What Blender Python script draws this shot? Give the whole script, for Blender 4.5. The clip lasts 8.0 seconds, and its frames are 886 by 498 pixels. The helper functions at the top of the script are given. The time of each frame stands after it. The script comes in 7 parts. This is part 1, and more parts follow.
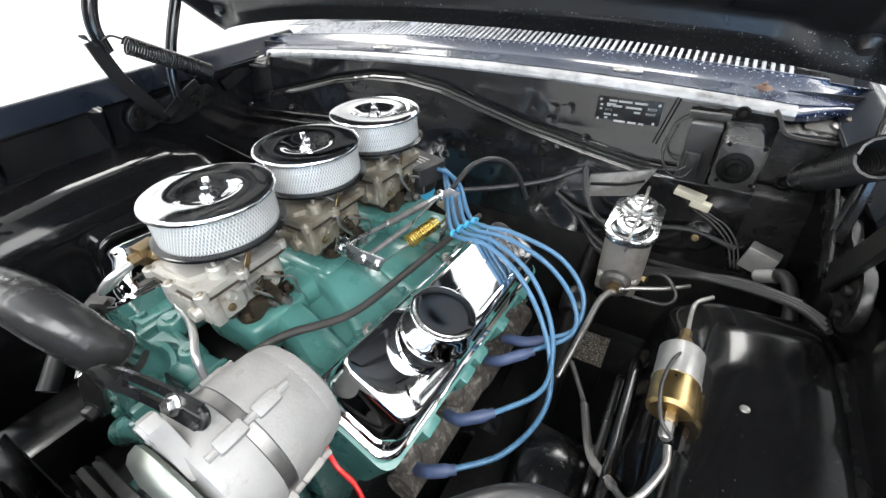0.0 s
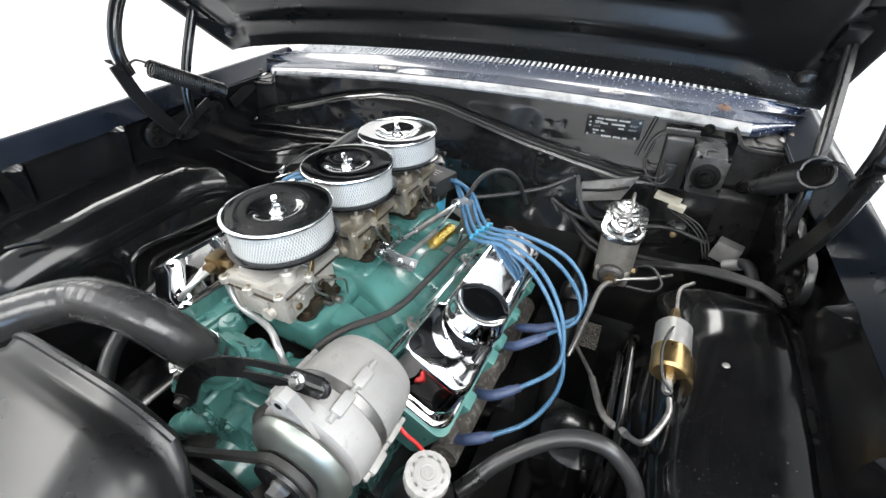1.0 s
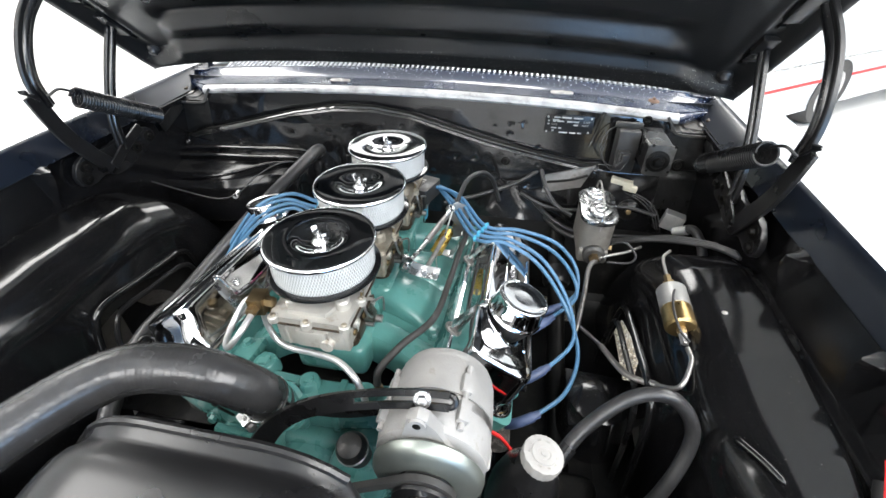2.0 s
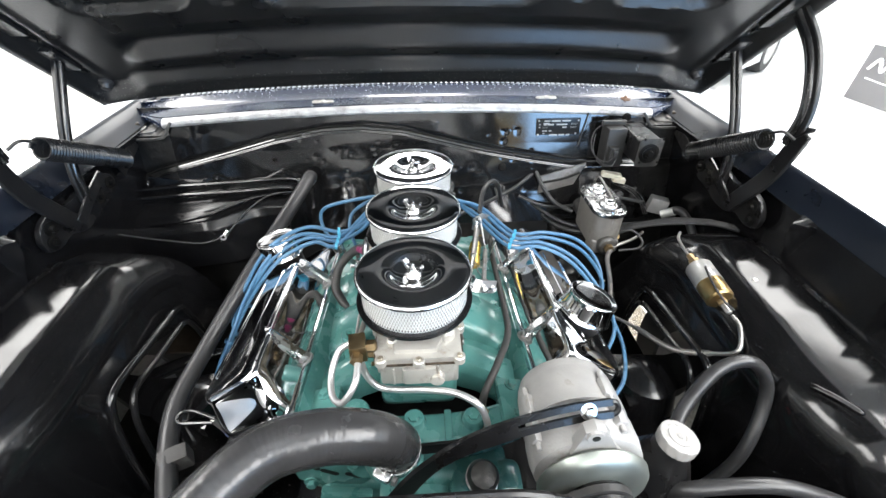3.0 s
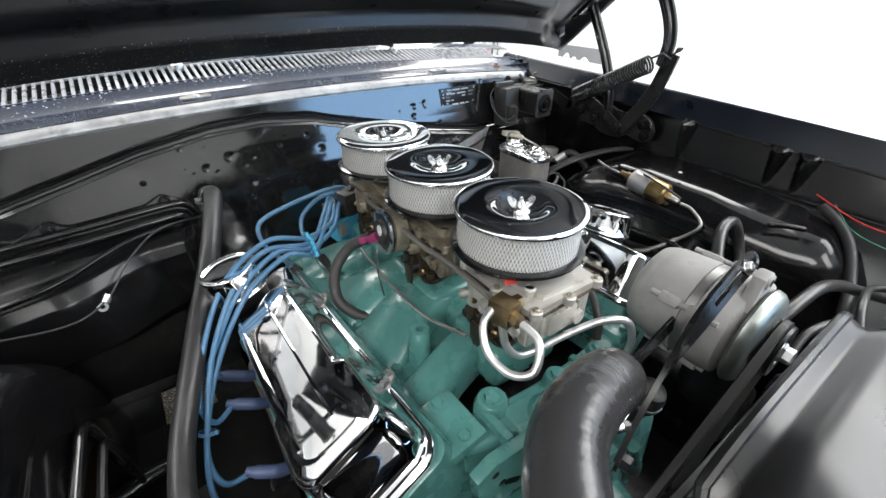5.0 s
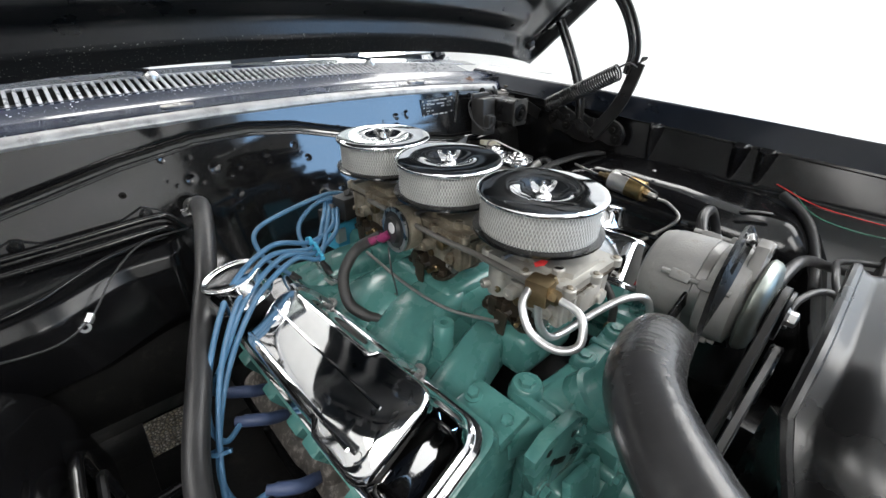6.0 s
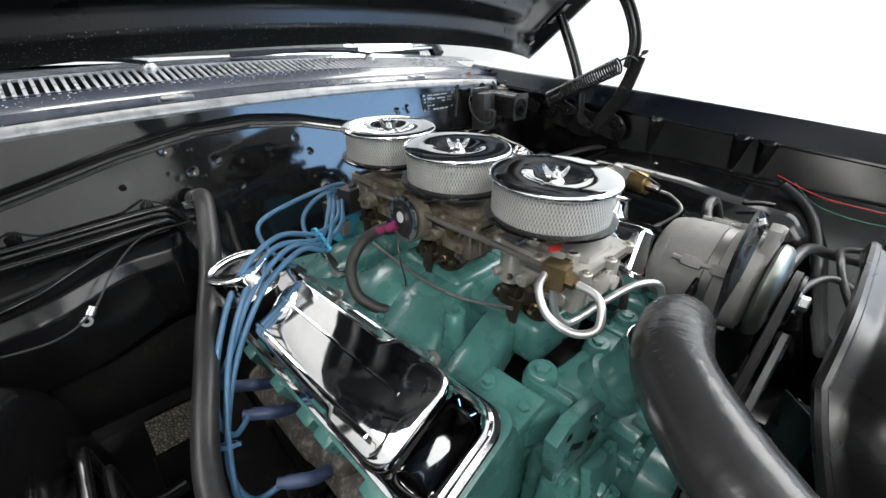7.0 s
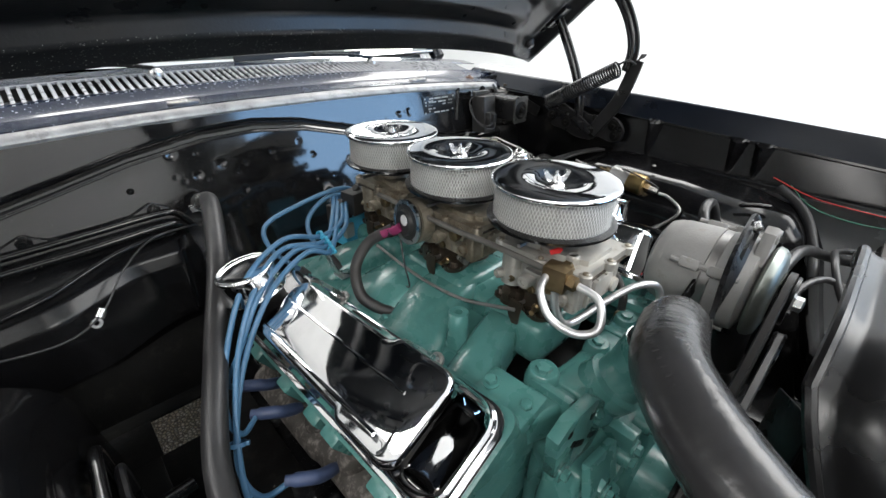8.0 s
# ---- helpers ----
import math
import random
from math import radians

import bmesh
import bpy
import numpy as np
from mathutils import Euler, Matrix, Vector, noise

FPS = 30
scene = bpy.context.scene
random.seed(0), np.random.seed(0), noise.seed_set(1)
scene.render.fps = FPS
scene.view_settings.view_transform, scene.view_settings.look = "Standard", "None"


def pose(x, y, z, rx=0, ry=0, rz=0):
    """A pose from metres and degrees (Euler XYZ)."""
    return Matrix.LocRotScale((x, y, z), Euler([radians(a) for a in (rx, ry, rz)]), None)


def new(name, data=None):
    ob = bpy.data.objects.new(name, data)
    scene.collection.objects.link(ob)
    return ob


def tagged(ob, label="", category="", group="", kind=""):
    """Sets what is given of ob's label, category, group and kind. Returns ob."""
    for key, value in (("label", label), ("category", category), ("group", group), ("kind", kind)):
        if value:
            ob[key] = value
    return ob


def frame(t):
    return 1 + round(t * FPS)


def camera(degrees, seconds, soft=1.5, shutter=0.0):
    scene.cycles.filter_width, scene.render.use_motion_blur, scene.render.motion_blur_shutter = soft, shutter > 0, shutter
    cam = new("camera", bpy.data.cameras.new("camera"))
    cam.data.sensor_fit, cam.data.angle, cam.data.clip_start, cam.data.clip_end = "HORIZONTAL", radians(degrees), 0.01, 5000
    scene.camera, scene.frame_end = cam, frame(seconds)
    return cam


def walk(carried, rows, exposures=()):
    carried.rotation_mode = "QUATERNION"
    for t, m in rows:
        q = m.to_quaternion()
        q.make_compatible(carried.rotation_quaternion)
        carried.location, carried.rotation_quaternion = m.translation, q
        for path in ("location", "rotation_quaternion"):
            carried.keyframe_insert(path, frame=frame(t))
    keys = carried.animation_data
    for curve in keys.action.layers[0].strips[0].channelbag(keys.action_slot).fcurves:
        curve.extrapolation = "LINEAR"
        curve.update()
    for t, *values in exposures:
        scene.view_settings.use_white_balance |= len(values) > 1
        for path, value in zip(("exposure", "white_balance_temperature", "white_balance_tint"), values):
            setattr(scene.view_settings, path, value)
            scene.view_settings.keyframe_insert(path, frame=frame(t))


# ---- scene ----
cam = camera(93.0, 8.0)
ROWS = [
    (0, 0.528, -0.4395, 1.194, 53.82, 2.0, 30.72),
    (0.5, 0.5214, -0.4675, 1.2124, 53.86, 1.77, 30.53),
    (1, 0.4839, -0.5641, 1.2617, 54.0, 1.09, 26.4),
    (1.5, 0.4136, -0.6658, 1.2996, 53.99, 0.94, 19.42),
    (1.7, 0.3577, -0.6643, 1.3024, 53.33, 0.37, 15.57),
    (2.8, 0.0833, -0.632, 1.3228, 53.87, 0.37, 0.26),
    (3, 0.0168, -0.658, 1.3267, 53.76, 0.1, -3.28),
    (3.5, -0.1322, -0.6954, 1.3339, 53.79, -0.01, -14.86),
    (4, -0.2249, -0.6024, 1.2711, 54.24, -0.16, -24.2),
    (4.5, -0.295, -0.5372, 1.2142, 55.42, -0.41, -31.19),
    (4.7, -0.3228, -0.5248, 1.1971, 56.24, -0.42, -33.04),
    (6, -0.4459, -0.47, 1.1357, 60.9, -0.91, -42.39),
    (6.5, -0.4655, -0.4592, 1.1266, 61.13, -0.98, -43.22),
    (7, -0.4672, -0.456, 1.1147, 61.18, -0.96, -43.44),
    (7.5, -0.4711, -0.4571, 1.1184, 61.18, -0.96, -43.53),
    (8, -0.479, -0.4593, 1.1242, 61.23, -0.93, -43.6),
]
walk(cam, [(t, pose(x, y, z, rx, ry, rz)) for t, x, y, z, rx, ry, rz in ROWS],
     exposures=[(0.0, -0.15), (1.5, -0.10), (3.0, 0.15), (3.5, 0.20), (4.0, 0.17), (4.5, -0.11), (6.0, -0.58), (8.0, -0.68)])

# ---- world, lights, exposure ----
scene.view_settings.exposure = 0.0
world = bpy.data.worlds.new("sky")
scene.world = world
world.use_nodes = True
_nt = world.node_tree
_sky = _nt.nodes.new("ShaderNodeTexSky")
_sky.sky_type, _sky.sun_disc = "NISHITA", False
_sky.sun_elevation, _sky.sun_rotation = radians(38), radians(150)
_nt.links.new(_sky.outputs[0], _nt.nodes["Background"].inputs[0])
_nt.nodes["Background"].inputs[1].default_value = 0.12


def area_lamp(name, m, sx, sy, watts, colour):
    data = bpy.data.lights.new(name, "AREA")
    data.shape, data.size, data.size_y, data.energy, data.color = "RECTANGLE", sx, sy, watts, colour
    ob = new(name, data)
    ob.matrix_world = m
    return ob


LAMPS = [(-2.6, -2.2, 1.2, 190), (3.0, -2.2, 3.4, 400), (-2.6, 1.6, 1.2, 190), (2.6, 1.6, 1.2, 190), (0, -4.4, 1.2, 170), (0, 4.6, 1.2, 190)]
for _x, _y, _w, _e in LAMPS:
    area_lamp("ceiling_lamp", pose(_x, _y, 3.38), _w, 3.0, _e, (1.0, 0.985, 0.96))
area_lamp("door_daylight", pose(3.85, -5.9, 1.4, 90, 0, 0), 3.9, 2.2, 300, (0.29, 0.58, 1.0))


# ---- building helpers ----
BASE = {}


def thing(name, base, label, category, group="", kind=""):
    ob = new(name)
    ob.empty_display_size = 0.05
    m = base if isinstance(base, Matrix) else Matrix.Translation(base)
    ob.matrix_basis = m
    BASE[ob.name] = m.inverted()
    return tagged(ob, label, category, group, kind)


def finish(bm, name, material, sharp=38):
    me = bpy.data.meshes.new(name)
    bmesh.ops.recalc_face_normals(bm, faces=bm.faces)
    bm.to_mesh(me)
    bm.free()
    me.materials.append(material)
    me.shade_smooth()
    me.set_sharp_from_angle(angle=radians(sharp))
    return me


def part(name, bm, material, parent, label="", sharp=38):
    """One mesh under a thing or under a part; bm in world coordinates."""
    top = parent
    while top.parent:
        top = top.parent
    bm.transform(BASE[top.name])
    ob = new(name, finish(bm, name, material, sharp))
    ob.parent = parent
    return tagged(ob, label)


def solo(name, bm, material, label, category, group="", kind="", sharp=38):
    """A thing of one mesh."""
    ob = new(name, finish(bm, name, material, sharp))
    BASE[ob.name] = Matrix.Identity(4)
    return tagged(ob, label, category, group, kind)


def spline(pts, n=8):
    P = [Vector(p) for p in pts]
    if len(P) == 2:
        return [P[0].lerp(P[1], k / n) for k in range(n + 1)]
    Q = [2 * P[0] - P[1], *P, 2 * P[-1] - P[-2]]
    out = []
    for i in range(1, len(Q) - 2):
        a, b, c, d = Q[i - 1:i + 3]
        for k in range(n):
            s = k / n
            out.append(0.5 * ((2 * b) + (c - a) * s + (2 * a - 5 * b + 4 * c - d) * s * s + (3 * b - a - 3 * c + d) * s ** 3))
    out.append(P[-1])
    return out


def sweep(path, radii, seg=12, cap=True, flat=1.0, up0=None):
    """A round (or flattened) bar along a ready path."""
    bm = bmesh.new()
    N = len(path)
    t0 = (path[1] - path[0]).normalized()
    ref = Vector(up0) if up0 else (Vector((0, 0, 1)) if abs(t0.z) < 0.9 else Vector((1, 0, 0)))
    u = (ref - t0 * ref.dot(t0)).normalized()
    rings = []
    for i, p in enumerate(path):
        t = (path[min(i + 1, N - 1)] - path[max(i - 1, 0)]).normalized()
        u = (u - t * u.dot(t)).normalized()
        v = t.cross(u)
        r = radii[i] if isinstance(radii, (list, tuple)) else radii
        rings.append([bm.verts.new(p + r * (math.cos(a) * u * flat + math.sin(a) * v)) for a in [2 * math.pi * k / seg for k in range(seg)]])
    for a, b in zip(rings, rings[1:]):
        for k in range(seg):
            bm.faces.new((a[k], a[(k + 1) % seg], b[(k + 1) % seg], b[k]))
    if cap:
        bm.faces.new(rings[0][::-1])
        bm.faces.new(rings[-1])
    return bm


def tube(pts, r, seg=12, n=8, cap=True, flat=1.0, up0=None):
    return sweep(spline(pts, n), r, seg, cap, flat, up0)


def strap(pts, w, th, n=8, up=(0, 0, 1)):
    """A flat bar along pts: w along the side, th along up."""
    path = spline(pts, n)
    bm = bmesh.new()
    rings = []
    for i, p in enumerate(path):
        t = (path[min(i + 1, len(path) - 1)] - path[max(i - 1, 0)]).normalized()
        s = t.cross(Vector(up)).normalized()
        h = s.cross(t).normalized()
        rings.append([bm.verts.new(p + a * w / 2 * s + b * th / 2 * h) for a, b in ((-1, -1), (1, -1), (1, 1), (-1, 1))])
    for a, b in zip(rings, rings[1:]):
        for k in range(4):
            bm.faces.new((a[k], a[(k + 1) % 4], b[(k + 1) % 4], b[k]))
    bm.faces.new(rings[0][::-1])
    bm.faces.new(rings[-1])
    bmesh.ops.bevel(bm, geom=list(bm.edges), offset=min(w, th) * 0.18, segments=1, affect="EDGES", clamp_overlap=True)
    return bm


def lathe(profile, seg=40, m=None):
    """Profile of (radius, height) turned about z."""
    bm = bmesh.new()
    rings = []
    for r, z in profile:
        if r < 1e-5:
            rings.append([bm.verts.new((0, 0, z))])
        else:
            rings.append([bm.verts.new((r * math.cos(2 * math.pi * k / seg), r * math.sin(2 * math.pi * k / seg), z)) for k in range(seg)])
    for a, b in zip(rings, rings[1:]):
        for k in range(seg):
            q = [a[k % len(a)], a[(k + 1) % len(a)], b[(k + 1) % len(b)], b[k % len(b)]]
            q = list(dict.fromkeys(q))
            if len(q) > 2:
                bm.faces.new(q)
    if m:
        bm.transform(m)
    return bm


def box(sx, sy, sz, m=None, bevel=0.003, segs=2):
    bm = bmesh.new()
    bmesh.ops.create_cube(bm, size=1.0, matrix=Matrix.Diagonal((sx, sy, sz, 1)))
    if bevel:
        bmesh.ops.bevel(bm, geom=list(bm.edges), offset=bevel, segments=segs, affect="EDGES", profile=0.6)
    if m:
        bm.transform(m)
    return bm


def rrect(x0, x1, y0, y1, r, n=5):
    out = []
    for cx, cy, a0 in ((x1 - r, y1 - r, 0), (x0 + r, y1 - r, 90), (x0 + r, y0 + r, 180), (x1 - r, y0 + r, 270)):
        for k in range(n + 1):
            a = radians(a0 + 90 * k / n)
            out.append((cx + r * math.cos(a), cy + r * math.sin(a)))
    return out


def loft(sections, cap=True, closed=True):
    bm = bmesh.new()
    rings = [[bm.verts.new(p) for p in s] for s in sections]
    n = len(rings[0])
    for a, b in zip(rings, rings[1:]):
        for k in range(n if closed else n - 1):
            bm.faces.new((a[k], a[(k + 1) % n], b[(k + 1) % n], b[k]))
    if cap and closed:
        bm.faces.new(rings[0][::-1])
        bm.faces.new(rings[-1])
    return bm


def prism(outline, z0, z1, m=None, bevel=0.0):
    bm = loft([[(x, y, z0) for x, y in outline], [(x, y, z1) for x, y in outline]])
    if bevel:
        bmesh.ops.bevel(bm, geom=[e for e in bm.edges if abs(e.verts[0].co.z - e.verts[1].co.z) < 1e-6], offset=bevel, segments=2, affect="EDGES", profile=0.6)
    if m:
        bm.transform(m)
    return bm


def sheet(fn, nu, nv, thick=0.0):
    """A surface fn(u, v) over the unit square; thick gives it a second side."""
    bm = bmesh.new()
    g = [[bm.verts.new(fn(i / nu, j / nv)) for j in range(nv + 1)] for i in range(nu + 1)]
    for i in range(nu):
        for j in range(nv):
            bm.faces.new((g[i][j], g[i + 1][j], g[i + 1][j + 1], g[i][j + 1]))
    if thick:
        bmesh.ops.recalc_face_normals(bm, faces=bm.faces)
        bmesh.ops.solidify(bm, geom=list(bm.faces), thickness=thick)
    return bm


def joined(*bms):
    out = bmesh.new()
    for b in bms:
        me = bpy.data.meshes.new("tmp")
        b.to_mesh(me)
        b.free()
        out.from_mesh(me)
        bpy.data.meshes.remove(me)
    return out


def coil_on(pts, r, wire, pitch, m=12):
    """A wire spring wound round the line through pts."""
    path = spline(pts, 40)
    out, run, u = [], 0.0, None
    for a, b in zip(path, path[1:]):
        t = (b - a).normalized()
        u = (u - t * u.dot(t)).normalized() if u else t.orthogonal().normalized()
        v, L = t.cross(u), (b - a).length
        k = max(2, int(m * L / pitch))
        for q in range(k):
            g = 2 * math.pi * (run + L * q / k) / pitch
            out.append(a.lerp(b, q / k) + r * (math.cos(g) * u + math.sin(g) * v))
        run += L
    return sweep(out, wire, 5)


def bolt(p, direction=(0, 0, 1), r=0.006, h=0.006, washer=True):
    """A hex head on a washer; p is the seat."""
    m = Matrix.Translation(p) @ Vector(direction).to_track_quat("Z", "Y").to_matrix().to_4x4()
    b = lathe([(0, -0.003), (r, -0.003), (r, h * 0.85), (r * 0.85, h), (0, h)], 6)
    if washer:
        b = joined(b, lathe([(0, -0.003), (r * 1.5, -0.003), (r * 1.5, 0.0012), (0, 0.0012)], 16))
    b.transform(m)
    return b


def seat(p, direction, spin=0):
    """A pose with z along direction at p."""
    return Matrix.Translation(p) @ Vector(direction).to_track_quat("Z", "Y").to_matrix().to_4x4() @ pose(0, 0, 0, 0, 0, spin)


def smooth01(a, b, x):
    t = min(1, max(0, (x - a) / (b - a)))
    return t * t * (3 - 2 * t)


def interp(x, table):
    for (a, va), (b, vb) in zip(table, table[1:]):
        if x <= b:
            return va + (vb - va) * min(1, max(0, (x - a) / (b - a)))
    return table[-1][1]


# ---- materials ----
def material(name, colour, rough=0.5, metal=0.0, vary=0.25, scale=40.0, bump=0.0, bump_scale=200.0, coat=0.0, dirt=None, dirt_amount=0.0, dirt_scale=18.0,
             rough_vary=0.1, speck=None, speck_amount=0.0, speck_scale=300.0, spec=0.5):
    """A surface with two scales of variation, fine relief, and stains or specks where given."""
    m = bpy.data.materials.new(name)
    m.use_nodes = True
    nt = m.node_tree
    N, L = nt.nodes, nt.links
    b = N["Principled BSDF"]
    tc = N.new("ShaderNodeTexCoord")
    n1 = N.new("ShaderNodeTexNoise")
    n1.inputs["Scale"].default_value, n1.inputs["Detail"].default_value = scale, 6
    L.new(tc.outputs["Object"], n1.inputs["Vector"])
    n2 = N.new("ShaderNodeTexNoise")
    n2.inputs["Scale"].default_value, n2.inputs["Detail"].default_value = scale / 7, 4
    L.new(tc.outputs["Object"], n2.inputs["Vector"])
    mul = N.new("ShaderNodeMath")
    mul.operation = "ADD"
    L.new(n1.outputs["Fac"], mul.inputs[0])
    L.new(n2.outputs["Fac"], mul.inputs[1])
    mr = N.new("ShaderNodeMapRange")
    mr.inputs["From Min"].default_value, mr.inputs["From Max"].default_value = 0.7, 1.3
    mr.inputs["To Min"].default_value, mr.inputs["To Max"].default_value = 1 - vary, 1 + vary
    L.new(mul.outputs[0], mr.inputs["Value"])
    mix = N.new("ShaderNodeMix")
    mix.data_type, mix.blend_type = "RGBA", "MULTIPLY"
    mix.inputs["Factor"].default_value = 1.0
    mix.inputs["A"].default_value = (*colour, 1)
    L.new(mr.outputs[0], mix.inputs["B"])
    out = mix.outputs["Result"]
    if dirt:
        n3 = N.new("ShaderNodeTexNoise")
        n3.inputs["Scale"].default_value, n3.inputs["Detail"].default_value, n3.inputs["Roughness"].default_value = dirt_scale, 8, 0.7
        L.new(tc.outputs["Object"], n3.inputs["Vector"])
        r3 = N.new("ShaderNodeMapRange")
        r3.inputs["From Min"].default_value, r3.inputs["From Max"].default_value = 0.62 - 0.3 * dirt_amount, 0.75
        L.new(n3.outputs["Fac"], r3.inputs["Value"])
        mx = N.new("ShaderNodeMix")
        mx.data_type = "RGBA"
        mx.inputs["B"].default_value = (*dirt, 1)
        L.new(out, mx.inputs["A"])
        L.new(r3.outputs[0], mx.inputs["Factor"])
        out = mx.outputs["Result"]
    if speck:
        n4 = N.new("ShaderNodeTexNoise")
        n4.inputs["Scale"].default_value, n4.inputs["Detail"].default_value = speck_scale, 2
        L.new(tc.outputs["Object"], n4.inputs["Vector"])
        r4 = N.new("ShaderNodeMapRange")
        r4.inputs["From Min"].default_value, r4.inputs["From Max"].default_value = 0.72 - 0.1 * speck_amount, 0.75 - 0.1 * speck_amount
        L.new(n4.outputs["Fac"], r4.inputs["Value"])
        my = N.new("ShaderNodeMix")
        my.data_type = "RGBA"
        my.inputs["B"].default_value = (*speck, 1)
        L.new(out, my.inputs["A"])
        L.new(r4.outputs[0], my.inputs["Factor"])
        out = my.outputs["Result"]
    L.new(out, b.inputs["Base Color"])
    rr = N.new("ShaderNodeMapRange")
    rr.inputs["From Min"].default_value, rr.inputs["From Max"].default_value = 0.7, 1.3
    rr.inputs["To Min"].default_value, rr.inputs["To Max"].default_value = max(0.02, rough - rough_vary), rough + rough_vary
    L.new(mul.outputs[0], rr.inputs["Value"])
    L.new(rr.outputs[0], b.inputs["Roughness"])
    b.inputs["Metallic"].default_value = metal
    b.inputs["Specular IOR Level"].default_value = spec
    b.inputs["Coat Weight"].default_value = coat
    b.inputs["Coat Roughness"].default_value = 0.08
    if bump:
        nb = N.new("ShaderNodeTexNoise")
        nb.inputs["Scale"].default_value, nb.inputs["Detail"].default_value = bump_scale, 4
        L.new(tc.outputs["Object"], nb.inputs["Vector"])
        bp = N.new("ShaderNodeBump")
        bp.inputs["Strength"].default_value, bp.inputs["Distance"].default_value = bump, 0.002
        L.new(nb.outputs["Fac"], bp.inputs["Height"])
        L.new(bp.outputs[0], b.inputs["Normal"])
    return m


CHROME = material("chrome", (0.86, 0.86, 0.87), 0.05, 1.0, 0.04, 60, rough_vary=0.03, bump=0.008, bump_scale=25)
BLACK_GLOSS = material("black_enamel", (0.006, 0.006, 0.0065), 0.17, 0, 0.3, 14, rough_vary=0.07, bump=0.06, bump_scale=22, coat=0.3, speck=(0.25, 0.24, 0.22), speck_amount=0.1, speck_scale=420)
BLACK_SATIN = material("black_satin_paint", (0.008, 0.008, 0.0085), 0.30, 0, 0.35, 22, rough_vary=0.08, bump=0.12, bump_scale=130, dirt=(0.03, 0.028, 0.026), dirt_amount=0.2, spec=0.38)
BLACK_DULL = material("black_worn_steel", (0.0045, 0.0044, 0.0042), 0.45, 0, 0.4, 30, bump=0.25, bump_scale=160, spec=0.14, dirt=(0.02, 0.018, 0.016), dirt_amount=0.3, dirt_scale=25)
HOOD_BLACK = material("hood_underside_paint", (0.010, 0.010, 0.0102), 0.34, 0, 0.3, 12, bump=0.12, bump_scale=220, rough_vary=0.1, spec=0.36)
NAVY = material("navy_body_paint", (0.008, 0.014, 0.035), 0.22, 0, 0.3, 18, rough_vary=0.08, coat=0.6, speck=(0.5, 0.5, 0.5), speck_amount=0.55, speck_scale=230)
FIREWALL_BLACK = material("firewall_enamel", (0.0065, 0.0065, 0.007), 0.10, 0, 0.3, 14, rough_vary=0.05, bump=0.28, bump_scale=9, coat=0.55, speck=(0.10, 0.10, 0.09), speck_amount=0.1, speck_scale=420)
# one pale base for the cowl slats and the rear grille rim
GRILLE_PALE = material("pale_grille_slats", (0.27, 0.28, 0.30), 0.30, 0.2, 0.3, 60, bump=0.1, bump_scale=200, rough_vary=0.08, coat=0.2)
UNDERCOAT = material("lumpy_black_undercoat", (0.006, 0.006, 0.006), 0.34, 0, 0.4, 40, bump=1.0, bump_scale=60, rough_vary=0.12, spec=0.30)
NAVY_CLEAN = material("navy_fender_paint", (0.005, 0.0075, 0.013), 0.3, 0, 0.25, 12, coat=0.08, rough_vary=0.06, spec=0.32)
HOOD_SPECK = material("speckled_hood_edge_paint", (0.009, 0.009, 0.0092), 0.4, 0, 0.3, 12, bump=0.2, bump_scale=220, speck=(0.34, 0.33, 0.30), speck_amount=0.45, speck_scale=360, spec=0.36)
APRON_BROWN = material("dusty_brown_steel", (0.028, 0.021, 0.015), 0.6, 0, 0.4, 40, bump=0.3, bump_scale=160, spec=0.14, dirt=(0.05, 0.04, 0.03), dirt_amount=0.3)
RUST = material("rusty_steel", (0.12, 0.068, 0.042), 0.7, 0.2, 0.4, 60, bump=0.5, bump_scale=200, dirt=(0.35, 0.32, 0.3), dirt_amount=0.3)
COWL_BARE = material("worn_silver_sealer", (0.36, 0.36, 0.36), 0.45, 0.4, 0.35, 25, bump=0.3, bump_scale=70, dirt=(0.08, 0.075, 0.07), dirt_amount=0.35, dirt_scale=20)
TEAL = material("teal_engine_enamel", (0.068, 0.198, 0.182), 0.28, 0, 0.2, 22, bump=0.4, bump_scale=75, coat=0.3, rough_vary=0.08, dirt=(0.10, 0.23, 0.20), dirt_amount=0.25, dirt_scale=30)
ALU = material("cast_aluminium", (0.31, 0.303, 0.293), 0.6, 0.15, 0.16, 30, bump=0.25, bump_scale=300, dirt=(0.2, 0.18, 0.15), dirt_amount=0.15, dirt_scale=30)
ZINC = material("carburetor_zinc", (0.30, 0.27, 0.215), 0.40, 0.45, 0.3, 34, bump=0.3, bump_scale=150, dirt=(0.10, 0.065, 0.032), dirt_amount=0.6, dirt_scale=24)
ZINC_CLEAN = material("carburetor_cover_zinc", (0.43, 0.415, 0.38), 0.4, 0.45, 0.15, 30, bump=0.2, bump_scale=200, dirt=(0.22, 0.17, 0.11), dirt_amount=0.2, dirt_scale=26)
CARB_BASE = material("dark_throttle_body_iron", (0.055, 0.042, 0.030), 0.32, 0.5, 0.35, 30, bump=0.3, bump_scale=120)
STEEL = material("bright_steel", (0.6, 0.6, 0.6), 0.28, 1.0, 0.15, 60)
STEEL_DULL = material("grey_steel", (0.33, 0.32, 0.31), 0.42, 0.9, 0.2, 60, bump=0.1, dirt=(0.1, 0.08, 0.06), dirt_amount=0.2)
TUBE_ALU = material("aluminium_tube", (0.62, 0.62, 0.62), 0.36, 0.8, 0.08, 80)
